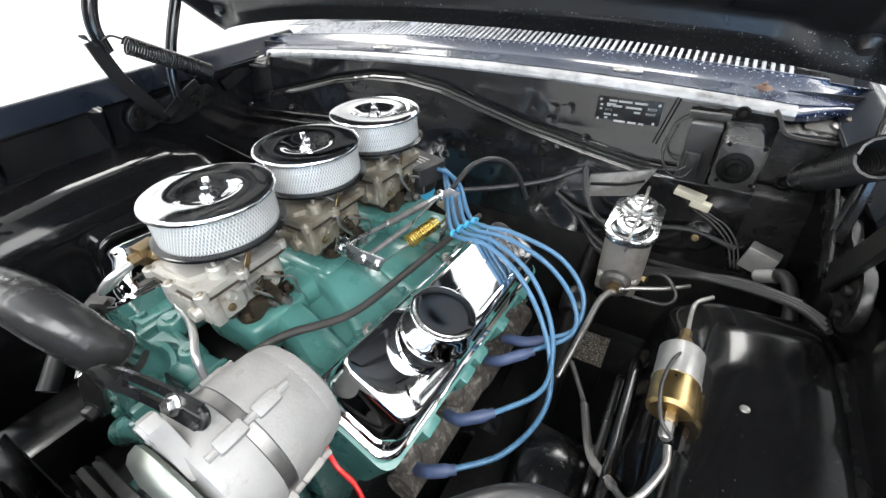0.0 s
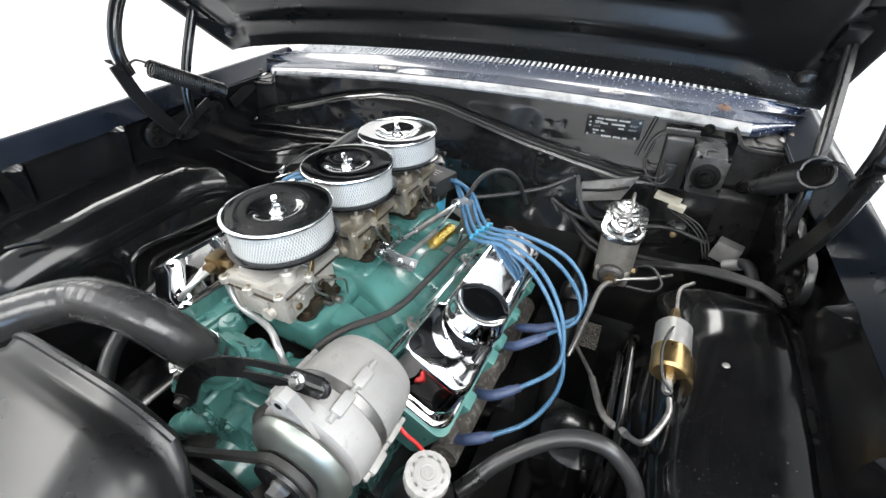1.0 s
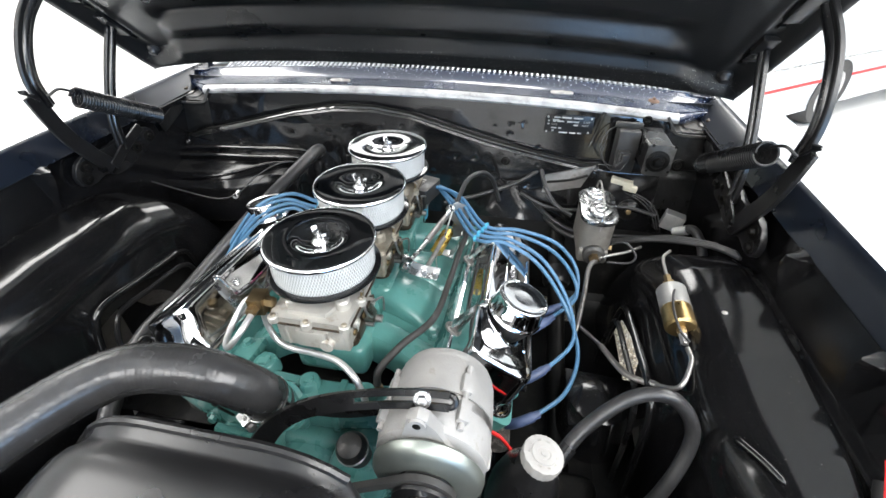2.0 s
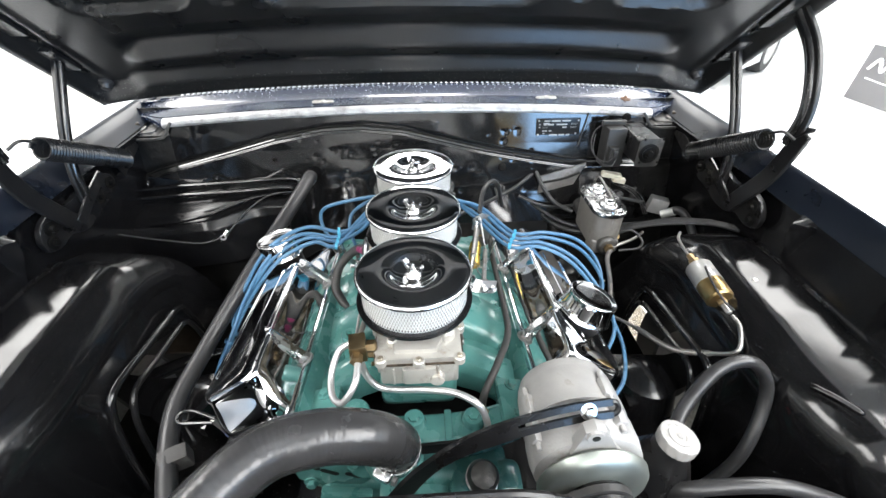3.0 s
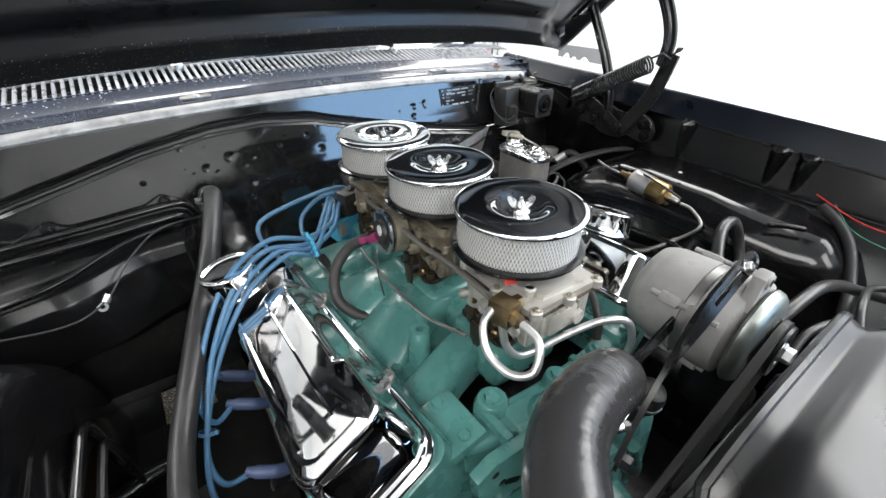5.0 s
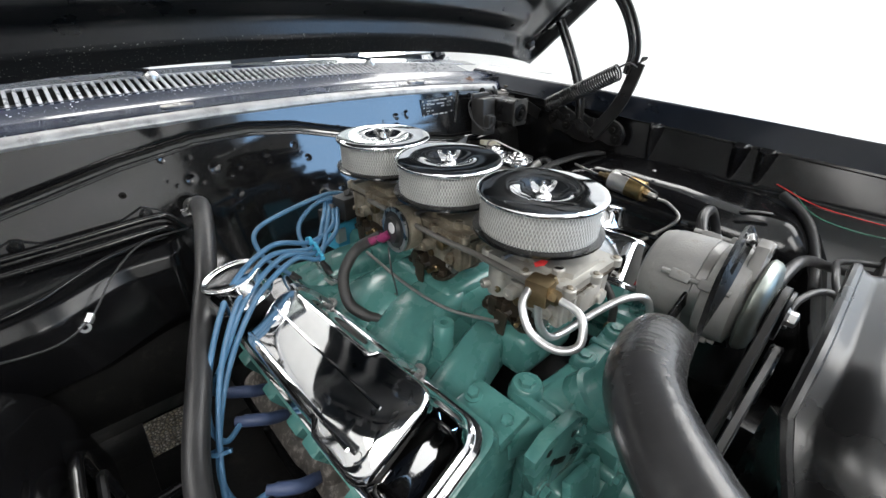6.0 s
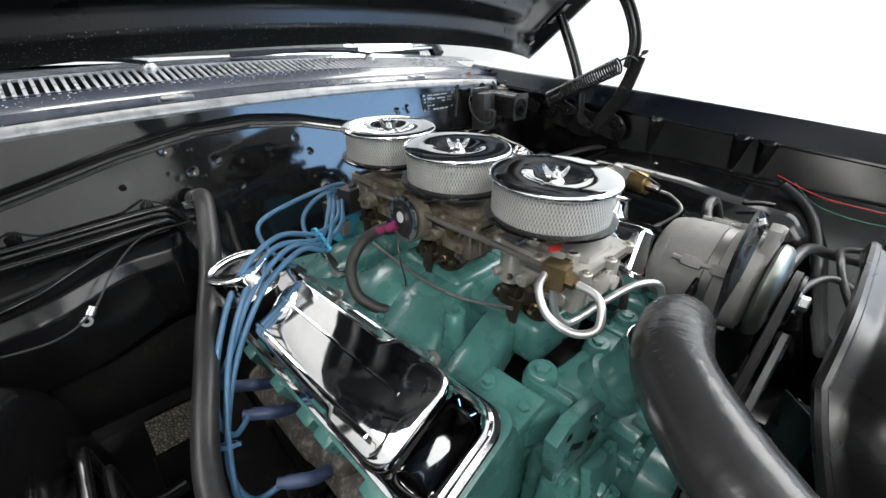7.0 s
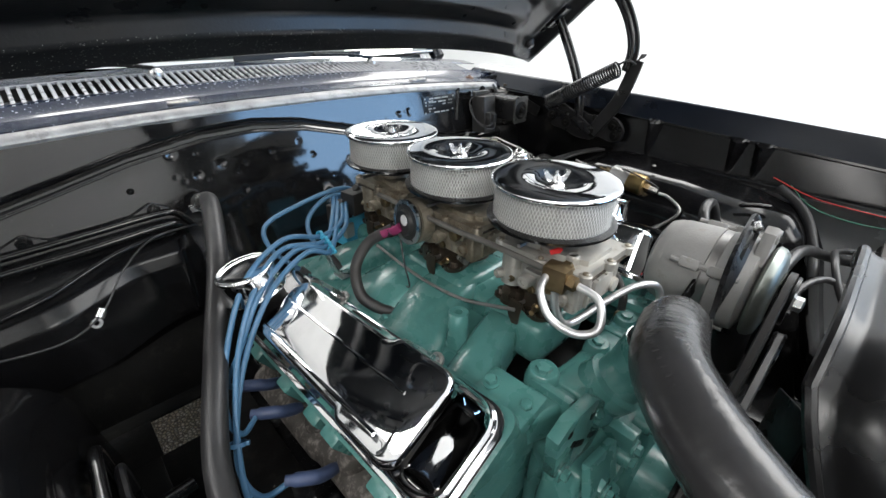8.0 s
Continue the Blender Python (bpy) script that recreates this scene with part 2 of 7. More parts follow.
BRASS = material("brass", (0.23, 0.17, 0.095), 0.42, 1.0, 0.2, 60, dirt=(0.15, 0.1, 0.05), dirt_amount=0.2)
FILTER_BRASS = material("bright_filter_brass", (0.36, 0.26, 0.12), 0.34, 1.0, 0.15, 60, dirt=(0.25, 0.17, 0.07), dirt_amount=0.15)
GOLD_STEEL = material("gold_zinc_steel", (0.62, 0.42, 0.10), 0.3, 0.9, 0.15, 60)
RUBBER = material("black_rubber", (0.022, 0.022, 0.023), 0.38, 0, 0.3, 30, bump=0.12, bump_scale=160, rough_vary=0.08)
RUBBER_DULL = material("dull_rubber", (0.03, 0.029, 0.028), 0.6, 0, 0.3, 40, bump=0.2, bump_scale=200)
BLUE = material("blue_silicone", (0.056, 0.15, 0.265), 0.42, 0, 0.15, 50)
BLUE_BOOT = material("violet_blue_boot", (0.05, 0.072, 0.145), 0.5, 0, 0.2, 40)
BLUE_TIE = material("cyan_nylon", (0.06, 0.36, 0.55), 0.4, 0, 0.1, 60)
RED = material("red_insulation", (0.6, 0.02, 0.02), 0.4, 0, 0.1, 60)
# white paper greyed: the shade behind the screen is in its colour
PAPER = material("shade_grey_filter_paper", (0.46, 0.455, 0.43), 0.8, 0, 0.08, 60)
SCREEN = material("white_screen_wire", (0.82, 0.82, 0.80), 0.4, 0.3, 0.1, 60)
HEATER_BLACK = material("heater_box_enamel", (0.005, 0.005, 0.0055), 0.20, 0, 0.3, 20, rough_vary=0.07, bump=0.06, bump_scale=30, spec=0.25)
RUBBER_HOSE = material("moulded_hose_rubber", (0.030, 0.030, 0.031), 0.25, 0, 0.15, 30, bump=0.12, bump_scale=180, rough_vary=0.05)
SHROUD_BLACK = material("shroud_enamel", (0.009, 0.009, 0.0095), 0.30, 0, 0.25, 10, rough_vary=0.05, bump=0.04, bump_scale=12, spec=0.42)
FAN_ZINC = material("zinc_plated_fan", (0.27, 0.29, 0.265), 0.40, 0.85, 0.15, 40, rough_vary=0.08)
WHEEL_BLACK = material("wheelhouse_enamel", (0.005, 0.005, 0.0055), 0.14, 0, 0.3, 14, rough_vary=0.05, bump=0.05, bump_scale=34, coat=0.05, spec=0.30, speck=(0.12, 0.12, 0.11), speck_amount=0.0, speck_scale=420)
DUSTY_BLACK = material("dusty_black_steel", (0.035, 0.034, 0.032), 0.45, 0.2, 0.35, 60, bump=0.3, bump_scale=160, dirt=(0.1, 0.1, 0.095), dirt_amount=0.3)
DUSTY_STEEL = material("dusty_grey_steel", (0.09, 0.088, 0.085), 0.6, 0.2, 0.35, 60, bump=0.4, bump_scale=120, dirt=(0.06, 0.055, 0.05), dirt_amount=0.35)
BRUSHED = material("brushed_aluminium", (0.5, 0.5, 0.49), 0.4, 0.7, 0.15, 60, bump=0.05, bump_scale=200)
TIN = material("polished_tin", (0.66, 0.66, 0.66), 0.24, 1.0, 0.1, 60, bump=0.05, bump_scale=80)
SCRIPT_WHITE = material("white_script_vinyl", (0.8, 0.8, 0.8), 0.5)
CAST_IRON = material("bare_cast_iron", (0.06, 0.054, 0.048), 0.75, 0.2, 0.35, 40, bump=0.6, bump_scale=90, dirt=(0.34, 0.31, 0.28), dirt_amount=0.4, dirt_scale=70)
CYL_GREY = material("grey_cast_cylinder", (0.19, 0.18, 0.165), 0.42, 0.4, 0.2, 40, bump=0.25, bump_scale=150, dirt=(0.1, 0.085, 0.07), dirt_amount=0.3)
PLASTIC_BLACK = material("black_plastic", (0.02, 0.02, 0.02), 0.45, 0, 0.2, 40, bump=0.1)
PLASTIC_CREAM = material("cream_plastic", (0.55, 0.52, 0.42), 0.5, 0, 0.1, 40)
# dark grey for the added panel that the firewall mirrors
REFLECTED_GREY = material("dark_grey_reflected_panel", (0.12, 0.12, 0.125), 0.5, 0, 0.1, 3, bump=0.05)
GREY_WALL = material("grey_wall_paint", (0.50, 0.50, 0.495), 0.7, 0, 0.04, 2, bump=0.05)
WHITE_WALL = material("white_wall_paint", (0.85, 0.85, 0.84), 0.7, 0, 0.04, 2, bump=0.05)
PALE_FLOOR = material("pale_hall_floor", (0.80, 0.79, 0.77), 0.5, 0, 0.06, 3, bump=0.05)
FLOOR_MAT = material("pebbled_floor", (0.5, 0.43, 0.33), 0.7, 0, 0.25, 9)
_n, _l = FLOOR_MAT.node_tree.nodes, FLOOR_MAT.node_tree.links
_tc, _v1, _v2 = _n.new("ShaderNodeTexCoord"), _n.new("ShaderNodeTexVoronoi"), _n.new("ShaderNodeTexVoronoi")
_v1.inputs["Scale"].default_value = _v2.inputs["Scale"].default_value = 100.0
_v2.feature = "DISTANCE_TO_EDGE"
_l.new(_tc.outputs["Object"], _v1.inputs["Vector"])
_l.new(_tc.outputs["Object"], _v2.inputs["Vector"])
_cr = _n.new("ShaderNodeValToRGB")
_cr.color_ramp.elements[0].color, _cr.color_ramp.elements[1].color = (0.82, 0.78, 0.68, 1), (0.50, 0.40, 0.26, 1)
_cr.color_ramp.elements.new(0.5).color = (0.70, 0.61, 0.47, 1)
_l.new(_v1.outputs["Color"], _cr.inputs["Fac"])
_ed = _n.new("ShaderNodeMapRange")
_ed.inputs["From Min"].default_value, _ed.inputs["From Max"].default_value = 0.0, 0.30
_l.new(_v2.outputs["Distance"], _ed.inputs["Value"])
_mm = _n.new("ShaderNodeMix")
_mm.data_type = "RGBA"
_mm.inputs["A"].default_value = (0.07, 0.055, 0.04, 1)
_l.new(_ed.outputs[0], _mm.inputs["Factor"])
_l.new(_cr.outputs["Color"], _mm.inputs["B"])
_l.new(_mm.outputs["Result"], _n["Principled BSDF"].inputs["Base Color"])
_bp = _n.new("ShaderNodeBump")
_bp.inputs["Strength"].default_value, _bp.inputs["Distance"].default_value = 0.9, 0.006
_l.new(_ed.outputs[0], _bp.inputs["Height"])
_l.new(_bp.outputs[0], _n["Principled BSDF"].inputs["Normal"])
GREY_BANNER = material("grey_vinyl", (0.16, 0.16, 0.165), 0.6, 0, 0.1, 3)
PEARL = material("pale_silver_fender_paint", (0.62, 0.64, 0.66), 0.25, 0.2, 0.05, 6, coat=0.8, rough_vary=0.04)
SILVER_PAINT = material("silver_car_paint", (0.55, 0.57, 0.58), 0.25, 0.3, 0.05, 3, coat=0.8)

# ---- the room ----
def plane_slab(name, x0, x1, y0, y1, z0, z1, mat, label, category):
    b = box(x1 - x0, y1 - y0, z1 - z0, pose((x0 + x1) / 2, (y0 + y1) / 2, (z0 + z1) / 2), 0)
    return solo(name, b, mat, label, category, kind="structure")


plane_slab("floor", -6.2, 6.2, -6.2, 7.2, -0.1, 0.0, PALE_FLOOR, "pale smooth floor of the hall", "floor")
plane_slab("gravel_bed", -0.98, 0.98, -1.6, 3.9, 0.001, 0.006, FLOOR_MAT, "tan pebble gravel bed below the car", "gravel")
plane_slab("ceiling", -6.2, 6.2, -6.2, 7.2, 3.6, 3.7, WHITE_WALL, "plain white ceiling of the hall", "ceiling")
plane_slab("wall_north", -6.2, 6.2, 7.0, 7.2, 0.0, 3.6, WHITE_WALL, "plain white painted hall wall", "wall")
plane_slab("wall_west", -6.2, -6.0, -6.0, 7.0, 0.0, 3.6, WHITE_WALL, "white painted hall wall with panel seams", "wall")
plane_slab("wall_east", 6.0, 6.2, -6.0, 7.0, 0.0, 3.6, WHITE_WALL, "white painted hall wall with panel seams", "wall")
wall_south = thing("wall_south", (0, -6.1, 0), "grey hall wall with a wide open doorway", "wall", kind="structure")
part("pier", box(7.4, 0.2, 3.6, pose(-2.3, -6.1, 1.8), 0), GREY_WALL, wall_south)
part("pier", box(0.2, 0.2, 3.6, pose(5.9, -6.1, 1.8), 0), GREY_WALL, wall_south)
part("lintel", box(4.4, 0.2, 0.6, pose(3.6, -6.1, 3.3), 0), GREY_WALL, wall_south)
# unseen dark strip and slatted panel, added only to darken the firewall's reflections
part("dark_reflected_strip", box(0.55, 0.1, 3.0, pose(1.12, -5.95, 1.5), 0.01), BLACK_DULL, wall_south, "dark strip added to darken the firewall reflection")
part("shutter", joined(*[box(3.4, 0.06, 0.196, pose(-3.4, -5.97, 0.1 + 0.2 * k), 0.008) for k in range(15)]), REFLECTED_GREY, wall_south, "dark grey slatted panel added to darken the firewall reflection")

for _x, _y, _w, _e in LAMPS:
    _f = thing("ceiling_light", (_x, _y, 3.5), "long white rectangular ceiling light panel", "ceiling light", "ceiling lights")
    part("housing", box(_w + 0.1, 3.1, 0.12, pose(_x, _y, 3.52), 0.01), WHITE_WALL, _f)

# ---- body of the car ----
CROWN = lambda x: 0.963 - 0.03 * (x / 0.74) ** 2


def fender(s, name_label):
    f = thing("fender", (s * 0.8, 0, 0.9), name_label, "fender", "front fenders")

    def top(u, v, prof):
        y = -1.35 + 2.05 * v
        k = u * (len(prof) - 1)
        i = min(int(k), len(prof) - 2)
        a, b = prof[i], prof[i + 1]
        w = k - i
        x, dz = a[0] + (b[0] - a[0]) * w, a[1] + (b[1] - a[1]) * w
        z0 = 0.938 + 0.045 * y if y < 0.2 else 0.947 + 0.03 * (y - 0.2)
        f = max(0.0, 0.4 - y) * (1.0 if s > 0 else 0.45)
        if dz <= 0.0015 and x < 0.793:
            x += 0.046 * f * (0.793 - x) / 0.05 + 0.012 * f
            dz *= 1 + 0.35 * f
        elif dz > -0.03:
            x += 0.012 * f
        arch = 0.0
        if dz < -0.25:
            arch = 0.26 * math.sqrt(max(0, 1 - ((y + 0.03) / 0.36) ** 2)) * (-dz - 0.25) / 0.45
        return (s * x, y, z0 + dz + arch)

    part("inner_flange", sheet(lambda u, v: top(u, v, [(0.742, -0.046), (0.746, -0.042), (0.781, -0.003), (0.786, 0.0), (0.792, 0.002)]), 8, 40, 0.002), NAVY_CLEAN, f, "dark navy inner flange")
    part("outer_panel", sheet(lambda u, v: top(u, v, [(0.7925, 0.0015), (0.83, 0.010), (0.87, 0.011), (0.905, 0.002), (0.925, -0.02), (0.932, -0.06), (0.935, -0.26), (0.92, -0.7)]), 28, 60, 0.002), PEARL, f, "pale glossy outer skin")

    gussets = (-0.008, -0.214, -0.269, -0.56) if s > 0 else (0.012, -0.221, -0.278, -0.56)

    def wall(u, v):
        y = -0.75 + 1.30 * v
        k = max(0.0, 0.4 - y) * (1.0 if s > 0 else 0.45)
        z1 = 0.895 + 0.045 * y - 0.016 * k
        z0 = 0.775 - 0.35 * smooth01(0.05, 0.2, y)
        x = 0.755 + 0.05 * k * u + 0.003 * math.sin(9 * y)
        # a ledge below, a rolled rim above, pressed three-sided gussets between
        x -= 0.012 * smooth01(0.14, 0.08, u) + 0.008 * smooth01(0.93, 0.97, u)
        for g in gussets:
            half = 0.004 + 0.017 * max(0.0, u - 0.1)
            x -= 0.036 * max(0.0, 1 - abs(y - g) / half) ** 0.8 * smooth01(0.08, 0.9, u) * smooth01(0.99, 0.93, u)
        return (s * x, y, z0 + (z1 - z0) * u)

    part("inner_wall", sheet(wall, 30, 420, 0.002), HEATER_BLACK, f, "gloss black inner rail with pressed gussets")
    return f


fender(1, "navy gloss front fender with black inner rail")
fender(-1, "navy gloss front fender with black inner rail")

# wheelhouses
ZT = [(-0.62, 0.40), (-0.53, 0.47), (-0.495, 0.56), (-0.46, 0.665), (-0.425, 0.722), (-0.38, 0.752), (-0.3, 0.775), (-0.15, 0.792), (0.0, 0.795), (0.08, 0.788), (0.15, 0.765), (0.21, 0.715), (0.26, 0.64), (0.3, 0.55)]


def wheelhouse(s):
    w = thing("wheelhouse", (s * 0.68, 0, 0.4), "gloss black stamped inner wheelhouse with arched top", "wheelhouse", "wheelhouses")

    def fn(u, v):
        y = -0.62 + 0.92 * v
        zt = interp(y, ZT)
        e = smooth01(0.1, 0.26, y)
        xw = 0.585 + 0.05 * smooth01(-0.2, -0.5, y) - 0.02 * smooth01(0.05, 0.2, y)
        r = 0.09
        # across: wall, fillet, gently rising top
        if u < 0.4:
            k = u / 0.4
            low = 0.34 + (0.655 - 0.06 * smooth01(-0.1, 0.1, y) - 0.34) * smooth01(-0.235, -0.18, y) * smooth01(0.15, 0.09, y)
            x, z = xw - 0.02 * (1 - k), low + (zt - 0.1017 - low) * k
        elif u < 0.7:
            a = (u - 0.4) / 0.3 * radians(80)
            x, z = xw + r * (1 - math.cos(a)), zt - 0.1017 + r * math.sin(a)
        else:
            k = (u - 0.7) / 0.3
            x0 = xw + r * (1 - math.cos(radians(80)))
            x = x0 + (0.760 - x0) * k
            z = zt - 0.0131 + 0.0131 * (x - x0) / (0.736 - x0) - 0.03 * k * e - 0.044 * (max(0.0, x - 0.733) / 0.027) ** 2
        if s > 0:
            z += 0.018 * math.exp(-(((y + 0.39) / 0.05) ** 2 + ((x - 0.66) / 0.06) ** 2)) * (u > 0.4)
        d = noise.noise(Vector((x * 9, y * 7, z * 9 + s * 5))) * 0.0009 * (0.2 if u < 0.4 else 1.0)
        return (s * (x + 0.3 * d), y, z + d)

    part("shell", sheet(fn, 100, 90, 0.002), WHEEL_BLACK, w)
    part("opening_rim", tube([(s * 0.556, y, z) for y, z in ((-0.225, 0.42), (-0.21, 0.55), (-0.19, 0.635), (-0.155, 0.668), (-0.06, 0.660), (0.02, 0.652), (0.07, 0.645), (0.10, 0.615), (0.125, 0.5), (0.135, 0.42))], 0.008, 10), BLACK_GLOSS, w)
    part("inner_lip", tube([(s * 0.540, y, z) for y, z in ((-0.195, 0.42), (-0.182, 0.55), (-0.166, 0.61), (-0.135, 0.640), (-0.06, 0.633), (0.02, 0.626), (0.055, 0.618), (0.078, 0.59), (0.098, 0.5), (0.105, 0.42))], 0.006, 8), BLACK_SATIN, w)
    # rolled seam against the fender rail
    part("seam_sealer", tube([(s * 0.748, y, interp(y, ZT) - 0.016 - 0.02 * smooth01(0.1, 0.26, y) + 0.003 * math.sin(41 * y)) for y in [-0.40 + 0.02 * q for q in range(30)]], [0.011 + 0.0012 * math.sin(2.3 * q) + 0.0012 * math.sin(0.9 * q) for q in range(29 * 3 + 1)], 9, 3), UNDERCOAT, w, "lumpy black seam sealer")
    return w


WH_R, WH_L = wheelhouse(1), wheelhouse(-1)

# firewall
SEAM = [(-0.78, 0.79), (-0.7, 0.815), (-0.5, 0.862), (-0.38, 0.892), (-0.25, 0.914), (-0.14, 0.918), (-0.03, 0.906), (0.09, 0.876), (0.2, 0.85), (0.33, 0.826), (0.45, 0.806), (0.78, 0.8)]


DENTS = [(random.uniform(-0.33, 0.36), random.uniform(0.73, 0.91), random.choice((0.45, 0.6, 0.8, 1.1))) for _ in range(70)]
RIPPLES = [(random.uniform(-0.6, 0.5), random.uniform(0.70, 0.95), random.uniform(0.03, 0.07), random.choice((-1, 1))) for _ in range(16)]


def fire_y(x, z):
    y = 0.488 + 0.20 * (z - 0.92)
    sz = interp(x, SEAM)
    y -= 0.010 * smooth01(sz + 0.002, sz - 0.012, z)
    y += 0.006 * math.exp(-((z - sz - 0.004) / 0.004) ** 2)
    y -= 0.04 * smooth01(0.74, 0.45, z) + 0.03 * max(0.0, min(0.86 - z, 0.14))
    for dx, dz, q in DENTS:
        d = ((x - dx) ** 2 + (z - dz) ** 2) / (0.0055 * q) ** 2
        if d < 6:
            y += 0.0013 * q * math.exp(-d)
    for rx, rz, w, sign in RIPPLES:
        d = ((x - rx) ** 2 + ((z - rz) * 1.3) ** 2) / w ** 2
        if d < 6:
            y += sign * 0.0016 * math.exp(-d)
    return y


firewall = thing("firewall", (0, 0.5, 0.5), "dented black steel firewall with sealed seam", "firewall", kind="structure")
def fire_strip(x0, x1, nu):
    def fn(u, v):
        x = x0 + (x1 - x0) * u
        z = 0.64 + (CROWN(x) - 0.016 - 0.64) * v
        return (x, fire_y(x, z), z)
    return sheet(fn, nu, 130, 0.003)


part("panel", fire_strip(-0.66, 0.66, 420), FIREWALL_BLACK, firewall)
for x0, x1 in ((-0.80, -0.66), (0.66, 0.80)):
    part("corner_panel", sheet(lambda u, v: (x0 + (x1 - x0) * u, fire_y(x0 + (x1 - x0) * u, 0.64 + 0.262 * v), 0.64 + 0.262 * v), 30, 60, 0.003), UNDERCOAT, firewall, "lumpy black corner panel")
    part("corner_ledge", sheet(lambda u, v: (x0 + (x1 - x0) * u, 0.484 + 0.10 * v, 0.902 + 0.008 * v + 0.002 * math.sin(40 * u)), 20, 14, 0.003), DUSTY_STEEL, firewall, "dusty bare steel ledge below the cowl corner")
    part("corner_back", sheet(lambda u, v: (x0 + (x1 - x0) * u, 0.572 + 0.012 * u * (1 - u), 0.90 + 0.05 * v), 12, 4, 0.003), BLACK_SATIN, firewall)
part("toe_board", sheet(lambda u, v: ((-0.78 + 1.56 * u), fire_y(-0.78 + 1.56 * u, 0.45 + 0.19 * v), 0.45 + 0.19 * v), 60, 16, 0.003), BLACK_DULL, firewall, "dull black lower toe board")
part("seam_bead", sweep([Vector((x, fire_y(x, interp(x, SEAM)) - 0.004, interp(x, SEAM))) for x in [-0.76 + 1.26 * k / 60 for k in range(61)]], 0.0045, 8, flat=0.7), BLACK_DULL, firewall, "hand-laid seam sealer bead")
part("seam_bead", sweep([Vector((x, fire_y(x, interp(x, SEAM) - 0.012) - 0.003, interp(x, SEAM) - 0.012)) for x in [-0.76 + 1.26 * k / 60 for k in range(61)]], 0.0035, 8, flat=0.7), BLACK_GLOSS, firewall)

# cowl: lip, top panel and air grille
cowl = thing("cowl", (0, 0.6, 0.95), "speckled navy cowl top with worn silver front lip", "cowl")


COWL_EDGE = lambda x: 0.078 * smooth01(0.665, 0.775, abs(x))


def cowl_fn(u, v):
    x = -0.79 + 1.58 * u
    prof = [(0.492, -0.020), (0.488, -0.010), (0.492, -0.002), (0.501, 0.002), (0.514, 0.0035), (0.545, 0.0055), (0.575, 0.0085), (0.596, 0.018), (0.606, 0.0275)]
    k = v * (len(prof) - 1)
    i = min(int(k), len(prof) - 2)
    w = k - i
    y = prof[i][0] + (prof[i + 1][0] - prof[i][0]) * w
    return (x, y + COWL_EDGE(x) * (1 - v) ** 0.7, CROWN(x) + prof[i][1] + (prof[i + 1][1] - prof[i][1]) * w)


def cowl_strip(v0, v1, u0=0.0, u1=1.0):
    return sheet(lambda u, v: cowl_fn(u0 + (u1 - u0) * u, v0 + (v1 - v0) * v), 90, 8, 0.002)


part("front_lip", cowl_strip(0, 0.46, 0.072, 0.928), COWL_BARE, cowl, "silver sealer lip with rust spots")
for u0, u1 in ((0.0, 0.072), (0.928, 1.0)):
    part("lip_end", sheet(lambda u, v: cowl_fn(u0 + (u1 - u0) * u, 0.46 * v), 20, 8, 0.002), NAVY, cowl)
part("top_skin", cowl_strip(0.46, 1.0), NAVY, cowl)
part("rear_skin", sheet(lambda u, v: (-0.79 + 1.58 * u, 0.700 + 0.06 * v, CROWN(-0.79 + 1.58 * u) + 0.048 + 0.008 * v), 40, 3, 0.002), NAVY, cowl)
part("grille_well", sheet(lambda u, v: (-0.79 + 1.58 * u, 0.605 + 0.10 * v, CROWN(-0.79 + 1.58 * u) + 0.006 + 0.016 * v), 40, 2, 0.002), BLACK_SATIN, cowl)
for k in range(88):
    x = -0.66 + 1.32 * k / 87
    part("slat", box(0.0068, 0.098, 0.006, pose(x, 0.652, CROWN(x) + 0.0375, 12), 0.0014, 1), GRILLE_PALE, cowl)
for y, dz in ((0.609, 0.029), (0.698, 0.0475)):
    part("grille_rim", strap([(q, y, CROWN(q) + dz) for q in [-0.72 + 0.12 * j for j in range(13)]], 0.009, 0.005, 3), GRILLE_PALE if y > 0.65 else NAVY, cowl)
for x, y in ((-0.247, 0.534), (0.380, 0.548)):
    m = pose(x, y, CROWN(x) + 0.0075, 6)
    p = part("bumper_pad", joined(prism(rrect(-0.03, 0.03, -0.010, 0.010, 0.009), 0, 0.004, m, 0.001), lathe([(0, 0.003), (0.009, 0.003), (0.006, 0.007), (0, 0.007)], 14, m)), STEEL_DULL, cowl, "riveted oval metal pad")
part("bumper_stub", joined(lathe([(0, 0), (0.016, 0), (0.013, 0.003), (0.007, 0.006), (0, 0.007)], 14, pose(0.622, 0.566, CROWN(0.622) + 0.0085, 6)), lathe([(0, 0.005), (0.005, 0.005), (0.004, 0.010), (0, 0.011)], 8, pose(0.622, 0.566, CROWN(0.622) + 0.0085, 6))), RUST, cowl, "rusted bumper stub")

# windscreen and wipers behind the cowl
wind = thing("windscreen", (0, 0.8, 1.0), "clear windscreen in a bright surround", "windscreen")
GLASS = bpy.data.materials.new("windscreen_glass")
GLASS.use_nodes = True
_g = GLASS.node_tree.nodes["Principled BSDF"]
_g.inputs["Base Color"].default_value = (0.85, 0.92, 0.9, 1)
_g.inputs["Roughness"].default_value = 0.02
_g.inputs["Transmission Weight"].default_value = 1.0
part("pane", sheet(lambda u, v: (-0.7 + 1.4 * u, 0.790 + 0.42 * v + 0.06 * (2 * u - 1) ** 2, 1.015 + 0.36 * v), 24, 6, 0.005), GLASS, wind)
part("lower_trim", tube([(-0.7 + 0.14 * k, 0.782 + 0.06 * (0.2 * k - 1) ** 2, 1.014) for k in range(11)], 0.008, 8), CHROME, wind)
